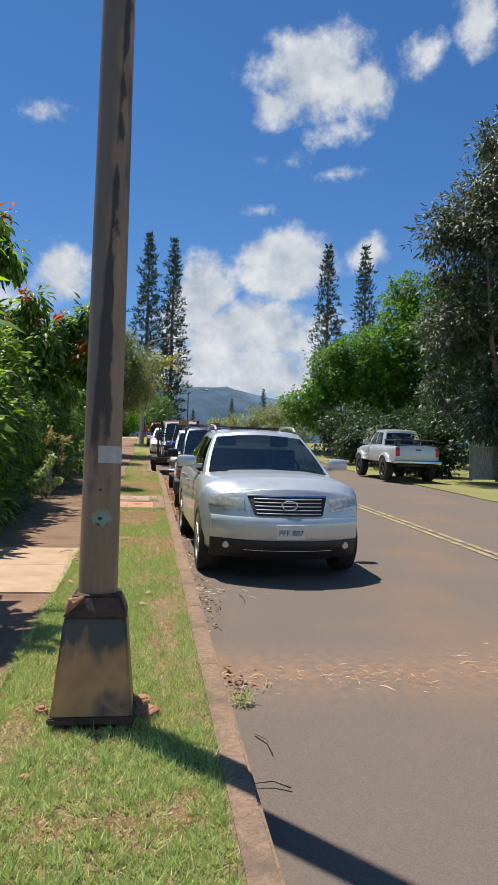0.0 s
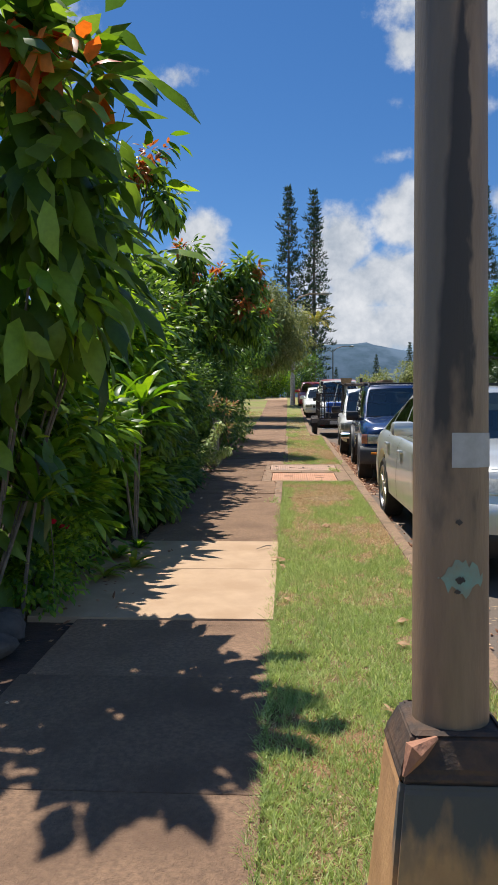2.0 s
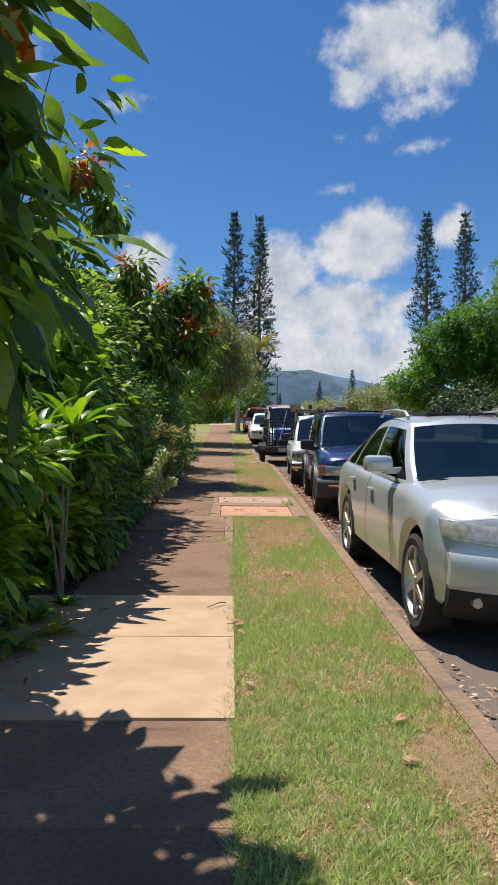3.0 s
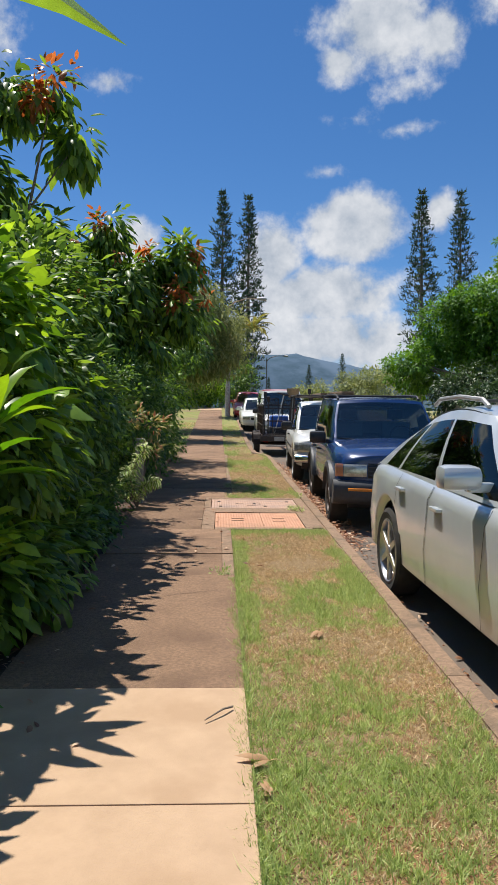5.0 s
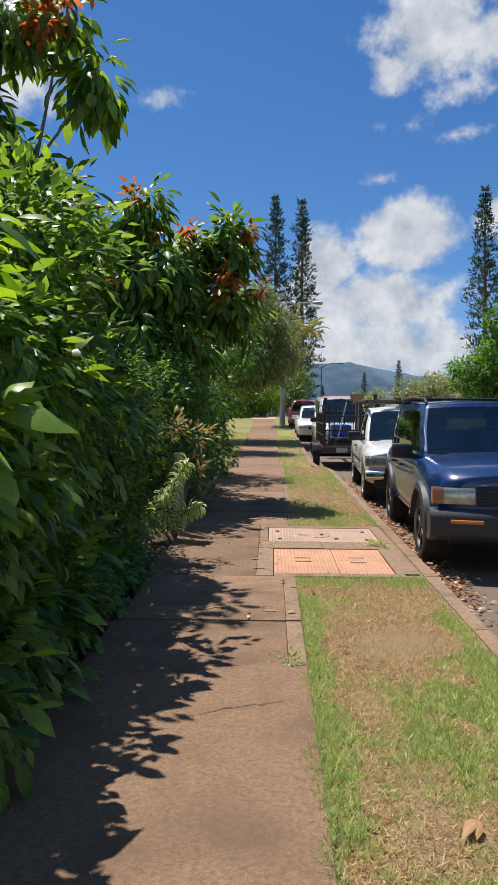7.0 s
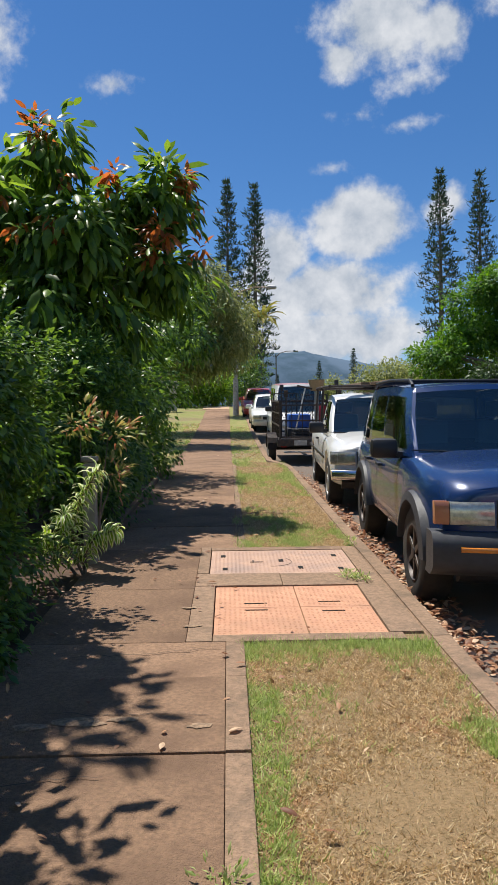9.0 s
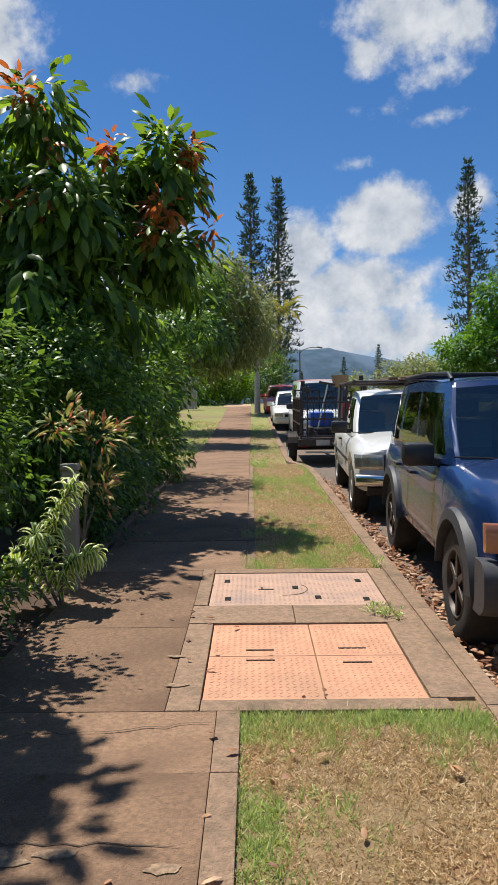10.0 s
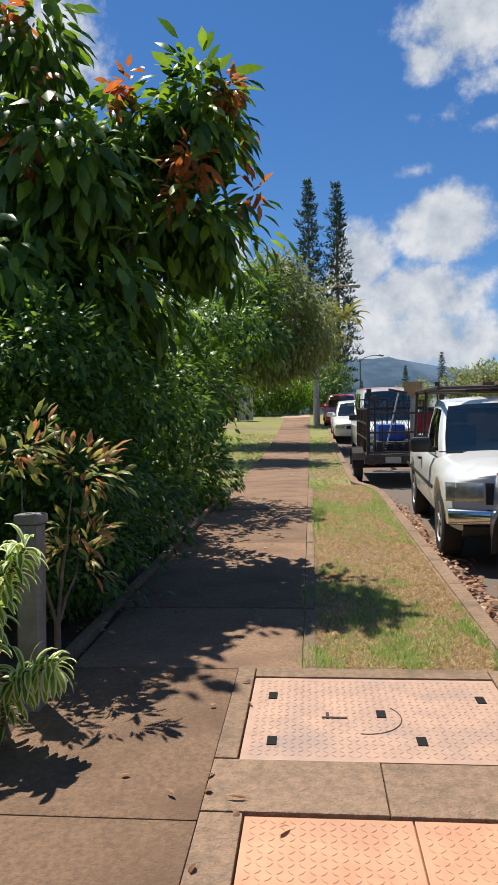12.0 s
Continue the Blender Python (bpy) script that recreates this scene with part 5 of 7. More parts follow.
c.band("intake_trim", -0.5, 0.5, 0.345, 0.362, CHROME, 0.045, 0.03, nx=12)
g = c.band("grille", -0.45, 0.45, 0.735, 0.935, BLACK_PLASTIC, 0.012, 0.05, shrink=0.16)
for k in range(5):
    c.band("grille_slat", -0.385 + 0.006 * (4 - k), 0.385 - 0.006 * (4 - k), 0.752 + k * 0.038, 0.766 + k * 0.038, GALV, 0.024, 0.025, parent=g)
c.band("grille_surround", -0.45, 0.45, 0.933, 0.952, CHROME, 0.02, 0.05)
bm = bmesh.new()
tube(bm, [(0.085 * math.cos(k * math.tau / 20), c.front(0, 0.85) + 0.036, 0.85 + 0.052 * math.sin(k * math.tau / 20)) for k in range(21)], 0.009, 6, False)
part("badge", bm, CHROME, t, "oval chrome badge")
for s in (-1, 1):
    c.band("headlight", s * 0.49, s * 0.86, 0.735, 0.865, LAMP_LENS, 0.02, 0.06, slope=0.085)
    x = s * 0.68
    bm = bmesh.new()
    tube(bm, [(x, c.front(x, 0.4), 0.4), (x, c.front(x, 0.4) + 0.05, 0.4)], [0.04, 0.036], 14)
    part("fog_light", bm, ALLOY, t, smooth=True)
    c.band("tail_light", s * 0.52, s * 0.8, 0.8, 0.94, RED_LENS, 0.02, 0.05, rear=True)
c.band("rear_bumper", -0.8, 0.8, 0.36, 0.62, SILVER_PAINT, 0.03, 0.08, rear=True)
c.plate(0.57, text="PFF 887")
c.mirrors(0.62, 1.24, 0.86, SILVER_PAINT, (0.25, 0.16, 0.15))
c.handle(0.0, 0.95, SILVER_PAINT)
c.handle(-0.9, 0.98, SILVER_PAINT)
c.rails(1.71, 0.57, -0.05, -1.2, GALV)
part("aerial", tubed([(0.0, 0.08, 1.68), (0.0, 0.0, 1.78)], [0.012, 0.005], 6), BLACK_PLASTIC, t)
part("sunroof", boxed(-0.36, 0.36, -0.8, -0.15, 1.69, 1.715, 0.006), BLACK_PLASTIC, t)

# dark blue off-roader
t = parked("car", 1.53, 16.52, "dark blue boxy off-roader with black bumper parked at the kerb", turn=-2.4)
c = Car(t, 4.5, 1.76, [(-2.25, 1.04), (-2.1, 1.08), (0.7, 1.08), (1.0, 1.1), (1.6, 1.07), (2.1, 1.02), (2.25, 0.95)], BLUE_PAINT, (-1.2, 1.5), 0.375, 0.43, sill=0.42, bulge=0.12, lean=0.03, doors=((-0.3, 0.76), (-1.02, -0.32)), hood_from=0.95, low=0.32, lean_z=0.75, tuck=0.05, soft=0.07)
c.cabin(0.98, 0.36, -1.95, -2.2, 1.68, 1.66, 0.8, 0.68, [(0.06, 0.38), (0.40, 0.66), (0.7, 0.93)], TINTED, crown=0.04)
c.wheels(0.25, STEEL, 6, inset=-0.02, rim_share=0.6, knobbly=True)
c.flare(GREY_PLASTIC, 0.045, 0.055)
c.band("bumper", -0.9, 0.9, 0.36, 0.67, GREY_PLASTIC, 0.11, 0.2, nx=16)
c.band("bumper_skirt", -0.7, 0.7, 0.3, 0.42, BLACK_PLASTIC, 0.05, 0.08)
g = c.band("grille", -0.46, 0.46, 0.7, 0.89, BLACK_PLASTIC, 0.012, 0.05)
for k in range(3):
    c.band("grille_slat", -0.45, 0.45, 0.725 + k * 0.055, 0.745 + k * 0.055, GREY_PLASTIC, 0.026, 0.03, parent=g)
for s in (-1, 1):
    c.band("headlight", s * 0.48, s * 0.77, 0.715, 0.875, LAMP_LENS, 0.022, 0.06)
    c.band("corner_light", s * 0.775, s * 0.87, 0.715, 0.875, ORANGE_LENS, 0.02, 0.06)
    c.band("bumper_light", s * 0.42, s * 0.72, 0.53, 0.59, AMBER, 0.122, 0.05)
    c.band("tail_light", s * 0.62, s * 0.77, 0.75, 1.0, RED_LENS, 0.02, 0.05, rear=True)
c.band("rear_bumper", -0.8, 0.8, 0.42, 0.66, GREY_PLASTIC, 0.1, 0.16, rear=True)
p = c.plate(0.5, x=0.0)
p.location.y += 0.1
c.mirrors(0.62, 1.14, 0.8, BLACK_PLASTIC, (0.24, 0.13, 0.18))
c.handle(-0.12, 0.93, BLACK_PLASTIC)
c.handle(-0.86, 0.93, BLACK_PLASTIC)
c.rails(1.76, 0.62, 0.25, -1.9, BLACK_PLASTIC, (-0.2, -0.8, -1.4))
part("spare_wheel_cover", tubed([(0, -2.28, 0.95), (0, -2.46, 0.95)], [0.36, 0.34], 24), BLACK_PLASTIC, t, smooth=True)

# white pickup with a loaded rack
t = parked("pickup", 1.54, 21.7, "white compact pickup with a laden black roof rack", category="pickup", turn=-3)
c = Car(t, 4.9, 1.72, [(-2.45, 1.02), (-2.3, 1.03), (0.75, 0.99), (1.0, 1.01), (1.7, 0.98), (2.3, 0.92), (2.45, 0.88)], WHITE_PAINT, (-1.3, 1.65), 0.36, 0.41, sill=0.4, bulge=0.2, lean=0.05, soft=0.1, doors=((-0.35, 0.82),), hood_from=1.0, low=0.32)
c.cabin(1.05, 0.42, -0.5, -0.78, 1.6, 1.58, 0.77, 0.64, [(0.08, 0.62), (0.68, 0.9)], TINTED, crown=0.05)
c.wheels(0.22, GALV, 5, rim_share=0.6)
c.band("bumper", -0.84, 0.84, 0.44, 0.6, CHROME, 0.09, 0.14, nx=16)
c.band("bumper_skirt", -0.7, 0.7, 0.32, 0.44, BLACK_PLASTIC, 0.04, 0.08)
c.band("grille", -0.5, 0.5, 0.64, 0.84, BLACK_PLASTIC, 0.014, 0.05)
for s in (-1, 1):
    c.band("headlight", s * 0.52, s * 0.76, 0.66, 0.84, LAMP_LENS, 0.02, 0.06)
    c.band("corner_light", s * 0.765, s * 0.85, 0.66, 0.84, LAMP_LENS, 0.02, 0.06)
    c.band("tail_light", s * 0.6, s * 0.75, 0.65, 0.98, RED_LENS, 0.02, 0.05, rear=True)
    part("side_trim", boxed(s * 0.862 - 0.006, s * 0.862 + 0.006, -2.2, 1.2, 0.66, 0.7, 0.004), BLACK_PLASTIC, t)
c.band("rear_bumper", -0.77, 0.77, 0.44, 0.6, CHROME, 0.09, 0.14, rear=True)
part("load_bed", boxed(-0.68, 0.68, -2.3, -0.85, 1.035, 1.05, 0.005), BLACK_PLASTIC, t)
c.mirrors(0.72, 1.12, 0.78, BLACK_PLASTIC, (0.24, 0.12, 0.18))
c.handle(-0.2, 0.9, BLACK_PLASTIC)
for y in (-0.85, -2.2):
    for s in (-1, 1):
        part("rack_post", tubed([(s * 0.74, y, 1.02), (s * 0.7, y, 1.76)], 0.022, 8), STEEL, t)
    part("rack_bar", tubed([(-0.74, y, 1.76), (0.74, y, 1.76)], 0.022, 8), STEEL, t)
for s in (-1, 1):
    part("rack_rail", tubed([(s * 0.7, 0.5, 1.78), (s * 0.7, -2.4, 1.78)], 0.025, 8), STEEL, t)

part("rack_bar", tubed([(-0.7, 0.45, 1.78), (0.7, 0.45, 1.78)], 0.022, 8), STEEL, t)

# load on the rack: planks and a crate
WOOD = material("weathered_planks", (0.3, 0.2, 0.12), 0.85, second=(0.17, 0.12, 0.08), scale=10, bump=0.4, stretch=(6, 0.6, 6), per_object=0.2)
rack = thing("plank_stack", parked("anchor", 1.54, 21.7, "x", turn=-3).matrix_basis @ pose(0, 0, 1.805), "stack of weathered planks on the pickup's rack", "planks")
bpy.data.objects.remove(bpy.data.objects["anchor"])
rg = random.Random(4)
for k in range(7):
    x, y = -0.5 + 0.15 * (k % 5) + rg.uniform(-0.02, 0.02), rg.uniform(-0.15, 0.15)
    z = 0.045 * (k // 5)
    part("plank", boxed(x - 0.07, x + 0.07, -2.2 + y, 0.5 + y, z, z + 0.04, 0.004), WOOD, rack)

# lifted silver pickup across the road
t = parked("pickup", 9.62, 27.2, "lifted pale silver double-cab pickup with big tyres", uphill=True, category="pickup", lift=0.04)
c = Car(t, 5.0, 1.78, [(-2.5, 1.2 + 0.12), (-2.4, 1.32), (0.6, 1.28), (1.0, 1.3), (1.7, 1.25), (2.3, 1.17), (2.5, 1.1)], TRUCK_PAINT, (-1.4, 1.65), 0.45, 0.52, sill=0.68, bulge=0.14, lean=0.05, doors=((0.0, 0.85), (-0.75, -0.02)), hood_from=1.0, low=0.62, mid=0.95)
c.cabin(1.05, 0.45, -0.65, -0.95, 1.86, 1.85, 0.78, 0.64, [(0.15, 0.48), (0.52, 0.88)], TINTED, crown=0.04)
c.wheels(0.29, STEEL, 6, inset=-0.08, rim_share=0.56, knobbly=True)
c.flare(TRUCK_PAINT, 0.09, 0.08)
c.band("rear_bumper", -0.88, 0.88, 0.68, 0.82, CHROME, 0.12, 0.14, rear=True)
c.band("tailgate", -0.665, 0.665, 0.86, 1.3, TRUCK_PAINT, 0.02, 0.05, rear=True)
c.band("tailgate_handle", -0.1, 0.1, 1.16, 1.21, BLACK_PLASTIC, 0.035, 0.03, rear=True)
c.plate(0.76, rear=True)
for s in (-1, 1):
    c.band("tail_light", s * 0.68, s * 0.81, 0.95, 1.26, RED_LENS, 0.022, 0.05, rear=True)
    c.band("headlight", s * 0.5, s * 0.84, 0.95, 1.1, LAMP_LENS, 0.02, 0.05)
    for y in (-1.1, -2.3):
        part("bed_rack_post", tubed([(s * 0.78, y, 1.3), (s * 0.78, y, 1.52)], 0.025, 8), STEEL, t)
    part("bed_rack_rail", tubed([(s * 0.78, -1.05, 1.52), (s * 0.78, -2.4, 1.52)], 0.028, 8), STEEL, t)
for y in (-1.1, -1.7, -2.35):
    part("bed_rack_bar", tubed([(-0.78, y, 1.52), (0.78, y, 1.52)], 0.025, 8), STEEL, t)
part("bed_cover", boxed(-0.74, 0.74, -2.4, -1.0, 1.33, 1.36, 0.01), BLACK_PLASTIC, t)
part("rear_axle", tubed([(-0.75, -1.4, 0.45), (0.75, -1.4, 0.45)], 0.07, 10), STEEL, t)
part("axle_housing", tubed([(-0.12, -1.4, 0.45), (0.12, -1.4, 0.45)], 0.15, 12), STEEL, t, smooth=True)
for s in (-1, 1):
    part("leaf_spring", tubed([(s * 0.5, -2.2, 0.68), (s * 0.5, -1.4, 0.52), (s * 0.5, -0.7, 0.68)], 0.035, 6), STEEL, t)
part("exhaust", tubed([(0.4, -0.5, 0.6), (0.4, -2.5, 0.6)], 0.035, 8), STEEL, t)
c.mirrors(0.75, 1.42, 0.8, TRUCK_PAINT)

# vehicles farther up the street
t = parked("van", 1.5, 34.2, "white van with a red roof parked up the street", category="van")
c = Car(t, 4.9, 1.86, [(-2.45, 1.1), (1.2, 1.1), (2.0, 1.05), (2.45, 0.9)], WHITE_PAINT, (-1.4, 1.6), 0.34, 0.39, sill=0.32, bulge=0.15, lean=0.12, doors=((0.2, 1.1), (-0.9, 0.18)), hood_from=1.4)
c.cabin(1.75, 0.95, -2.35, -2.43, 1.95, 1.95, 0.86, 0.74, [(0.12, 0.3), (0.34, 0.62), (0.66, 0.95)], TINTED, roof_mat=RED_PAINT)
c.wheels(0.21, GALV, 5)
c.band("bumper", -0.86, 0.86, 0.32, 0.56, GREY_PLASTIC, 0.06, 0.1)
c.band("grille", -0.5, 0.5, 0.62, 0.8, BLACK_PLASTIC, 0.014, 0.05)
for s in (-1, 1):
    c.band("headlight", s * 0.54, s * 0.86, 0.62, 0.82, LAMP_LENS, 0.02, 0.06)
c.mirrors(1.4, 1.2, 0.88, BLACK_PLASTIC)

for nm, x, y, mat, lab in (("car", 0.95, 40.6, WHITE_PAINT, "white saloon car parked up the street"), ("car", 0.75, 47.2, RED_PAINT, "red compact car parked near the crest")):
    t = parked(nm, x, y, lab)
    c = Car(t, 4.3, 1.74, [(-2.15, 0.92), (-1.9, 0.98), (0.7, 0.92), (1.0, 0.94), (1.7, 0.86), (2.15, 0.72)], mat, (-1.25, 1.35), 0.31, 0.36, bulge=0.22, doors=((-0.1, 0.8), (-0.95, -0.12)), hood_from=1.0)
    c.cabin(1.0, 0.25, -1.1, -1.75, 1.42, 1.38, 0.74, 0.58, [(0.13, 0.44), (0.48, 0.85)], TINTED)
    c.wheels(0.2, GALV, 5)
    c.band("bumper", -0.8, 0.8, 0.3, 0.5, mat, 0.03, 0.08)
    c.band("grille", -0.4, 0.4, 0.54, 0.66, BLACK_PLASTIC, 0.014, 0.05)
    for s in (-1, 1):
        c.band("headlight", s * 0.46, s * 0.78, 0.56, 0.7, LAMP_LENS, 0.02, 0.06)
    c.mirrors(0.72, 1.0, 0.78, mat)

# utility trailer with tools, its tail towards the walker
t = parked("trailer", 1.16, 28.05, "black utility trailer with mesh sides loaded with garden tools", uphill=True, category="trailer")
part("bed", boxed(-0.78, 0.78, -1.5, 1.5, 0.56, 0.62, 0.01), STEEL, t)
for x in (-0.78, 0.78):
    part("side_beam", boxed(x - 0.03, x + 0.03, -1.5, 1.5, 0.48, 0.62, 0.008), STEEL, t)
    for y in (-1.47, -0.75, 0, 0.75, 1.47):
        part("post", boxed(x - 0.022, x + 0.022, y - 0.022, y + 0.022, 0.62, 1.5, 0.004), STEEL, t)
    for z in (0.92, 1.22, 1.5):
        part("rail", boxed(x - 0.02, x + 0.02, -1.49, 1.49, z - 0.018, z + 0.018, 0.004), STEEL, t)
    bm = bmesh.new()
    for k in range(34):
        y = -1.6 + k * 0.1
        for d in (-1, 1):
            a, b = Vector((x, y, 0.64)), Vector((x, y + d * 0.45, 1.48))
            if abs(a.y) < 1.48 and abs(b.y) < 1.48:
                tube(bm, [a, b], 0.006, 3, False)
    part("side_mesh", bm, STEEL, t)
    part("tail_lamp", boxed(x - 0.08 * (1 if x > 0 else -1) - 0.07, x - 0.08 * (1 if x > 0 else -1) + 0.07, -1.57, -1.52, 0.42, 0.5, 0.008), RED_LENS, t)
    wheel(t, x + 0.16 * (1 if x > 0 else -1), -0.75, 0.34, 0.19, GALV, 5, 1 if x > 0 else -1, 0.55)
    bm = bmesh.new()
    prev = None
    for k in range(9):
        a = math.pi * k / 8
        row = [bm.verts.new((x + sx, -0.75 + math.cos(a) * 0.43, 0.34 + math.sin(a) * 0.4)) for sx in ((0.05, 0.28) if x > 0 else (-0.28, -0.05))]
        if prev:
            bm.faces.new((prev[0], prev[1], row[1], row[0]))
        prev = row
    bmesh.ops.solidify(bm, geom=bm.faces[:], thickness=0.012)
    part("mudguard", bm, STEEL, t)
for z in (0.66, 1.05, 1.42):
    part("tailgate_rail", boxed(-0.76, 0.76, -1.53, -1.5, z - 0.018, z + 0.018, 0.004), STEEL, t)
for x in (-0.5, -0.25, 0, 0.25, 0.5):
    part("tailgate_bar", boxed(x - 0.01, x + 0.01, -1.525, -1.505, 0.68, 1.4, 0.003), STEEL, t)
part("tail_beam", boxed(-0.85, 0.85, -1.58, -1.5, 0.44, 0.6, 0.01), STEEL, t)
for xa, xb, zt in ((-0.74, -0.1, 1.72), (0.05, 0.74, 1.68)):
    gate = part("mesh_gate", boxed(xa, xb, 1.38, 1.41, zt - 0.03, zt, 0.004), STEEL, t, "black framed mesh gate")
    for xx in (xa, xb):
        part("gate_post", boxed(xx - 0.018, xx + 0.018, 1.378, 1.412, 0.62, zt, 0.004), STEEL, gate)
    bm = bmesh.new()
    for k in range(-8, 16):
        for d in (-1, 1):
            pts = [Vector((xa + 0.08 * k + d * s * 0.3, 1.395, 0.9 + s * (zt - 0.93))) for s in (0, 0.25, 0.5, 0.75, 1)]
            for a, b in zip(pts, pts[1:]):
                if xa <= a.x <= xb and xa <= b.x <= xb:
                    tube(bm, [a, b], 0.005, 3, False)
    part("gate_mesh", bm, STEEL, gate)
part("axle", tubed([(-0.85, -0.75, 0.34), (0.85, -0.75, 0.34)], 0.04, 8), STEEL, t)
part("number_plate", boxed(-0.45, -0.15, -1.595, -1.582, 0.46, 0.58, 0.003), GALV, t)
# added grey plate, in place of a pale strip of ground under the tail
part("ramp", boxed(-0.7, 0.7, -1.75, -1.59, 0.3, 0.33, 0.006), GALV, t, "grey plate added in place of a pale strip of ground")
part("front_mesh_frame", boxed(-0.78, 0.78, 1.46, 1.5, 1.46, 1.52, 0.006), STEEL, t)
part("drawbar", boxed(-0.05, 0.05, 1.5, 2.7, 0.46, 0.54, 0.01), STEEL, t)
tm = t.matrix_basis


def loose(name, bm, mat, label, category, m, smooth=True):
    ob = part(name, bm, mat, None, smooth=smooth)
    ob.matrix_basis = m
    return tagged(ob, label, category)


BLUE_TUB = material("blue_plastic", (0.02, 0.12, 0.5), 0.45, second=(0.015, 0.07, 0.3))
RED_TUB = material("red_plastic", (0.4, 0.015, 0.03), 0.4, second=(0.28, 0.01, 0.02))
TAN = material("tan_canvas", (0.42, 0.3, 0.16), 0.85, second=(0.3, 0.2, 0.11), scale=30)
loose("tub", boxed(-0.5, 0.05, -0.7, 0.0, 0, 0.34, 0.05), BLUE_TUB, "blue plastic tub on the trailer", "tub", tm @ pose(0, 0, 0.84))
loose("crate", boxed(-0.55, 0.2, -0.9, 0.1, 0, 0.215, 0.02), GREY_PLASTIC, "grey plastic crate under the blue tub", "crate", tm @ pose(0, 0, 0.622))
loose("barrel", tubed([(0.45, -0.6, 0), (0.45, -0.6, 0.08), (0.45, -0.6, 0.4), (0.45, -0.6, 0.74), (0.45, -0.6, 0.8)], [0.26, 0.28, 0.3, 0.28, 0.26], 24), RED_TUB, "red plastic barrel on the trailer", "barrel", tm @ pose(0, 0, 0.622))
loose("fuel_can", boxed(0.3, 0.62, -1.35, -1.15, 0, 0.3, 0.04), RED_TUB, "red fuel can at the trailer's tail", "fuel can", tm @ pose(0, 0, 0.622))
mw = thing("mower", tm @ pose(0.38, -1.0, 0.622), "dark push mower with a red deck on the trailer", "mower")
part("deck", boxed(-0.28, 0.28, -0.1, 0.32, 0.08, 0.2, 0.05), RED_TUB, mw)
part("engine", tubed([(0, 0.1, 0.2), (0, 0.1, 0.34), (0, 0.1, 0.38)], [0.13, 0.13, 0.08], 14), BLACK_PLASTIC, mw, smooth=True)
for sx in (-0.22, 0.22):
    part("handlebar", tubed([(sx, 0.3, 0.15), (sx, 0.1, 0.6), (sx, -0.1, 0.95)], 0.014, 6), STEEL, mw)
    for yy in (-0.1, 0.32):
        part("wheel", tubed([(sx * 1.25 - 0.025, yy, 0.1), (sx * 1.25 + 0.025, yy, 0.1)], 0.1, 14), BLACK_PLASTIC, mw)
hs = thing("hose_coil", tm @ pose(-0.25, -1.25, 0.64), "coil of black hose at the trailer's tail", "hose")
part("coil", tubed([((0.2 + 0.012 * (k % 3)) * math.cos(k * 0.5), (0.17 + 0.012 * (k % 3)) * math.sin(k * 0.5), 0.02 + 0.0028 * k) for k in range(62)], 0.017, 6), BLACK_PLASTIC, hs, smooth=True)
br = thing("rake", tm @ pose(-0.42, -1.2, 0.622, 8, 12), "white-handled rake leaning in the trailer", "rake")
part("handle", tubed([(0, 0, 0), (0, 0, 1.25)], 0.016, 8), PLATE, br)
part("head", boxed(-0.2, 0.2, -0.02, 0.02, 1.24, 1.28, 0.005), STEEL, br)
bn = thing("bin_on_post", tm @ pose(0.12, -1.3, 0.622), "tan bucket on a grey pipe post", "bucket")
part("post", tubed([(0, 0, 0), (0, 0, 1.15)], 0.055, 12), GALV, bn, smooth=True)
part("bucket", tubed([(0, 0, 1.13), (0, 0, 1.15), (0, 0, 1.36), (0, 0, 1.4)], [0.12, 0.15, 0.19, 0.2], 18), TAN, bn, smooth=True)
for k, (x, y, h) in enumerate(((-0.62, -1.3, 1.0), (-0.68, -0.6, 1.15), (0.66, -1.3, 1.05), (0.68, -0.9, 1.25))):
    st = thing("tool", tm @ pose(x, y, 0.622, random.Random(k).uniform(-8, 8), random.Random(k + 9).uniform(-5, 5)), "long-handled dark garden tool standing in the trailer", "tool", "tools on the trailer")
    part("handle", tubed([(0, 0, 0), (0, 0, h)], 0.018, 8), STEEL, st)
    part("blade", boxed(-0.05, 0.05, -0.012, 0.012, h, h + 0.16, 0.01), STEEL, st)


# ---- lamp post ----
POST = material("weathered_post_metal", (0.36, 0.24, 0.15), 0.5, 0.1, second=(0.22, 0.15, 0.098), scale=3, stretch=(3, 3, 0.5), bump=0.15, bump_scale=60, wear=(0.035, 0.03, 0.028), wear_scale=1.7, wear_at=(0.56, 0.66))
POST_BASE = material("rusty_base_metal", (0.56, 0.31, 0.14), 0.7, 0.0, second=(0.4, 0.21, 0.095), scale=5, bump=0.25, bump_scale=50, wear=(0.09, 0.08, 0.07), wear_scale=3.2, wear_at=(0.56, 0.68))


def run_off(calc, x, y, z, nz):
    """A streak that starts wide above the tape and thins out up the pole, on one side."""
    mid = calc("ADD", calc("ADD", -0.055, calc("MULTIPLY", z, 0.028)), calc("MULTIPLY", nz, 0.05))
    low = calc("MULTIPLY", calc("SUBTRACT", 2.9, z), 0.026, True)
    wide = calc("ADD", calc("ADD", 0.015, low), calc("MULTIPLY", nz, 0.09))
    m = calc("MULTIPLY", calc("SUBTRACT", wide, calc("ABSOLUTE", calc("SUBTRACT", x, mid))), 70, True)
    above = calc("MULTIPLY", calc("SUBTRACT", calc("ADD", z, calc("MULTIPLY", nz, 1.2)), 1.2), 3, True)
    return calc("MULTIPLY", calc("MULTIPLY", m, above), calc("MULTIPLY", calc("LESS_THAN", y, 0.02), 0.92))


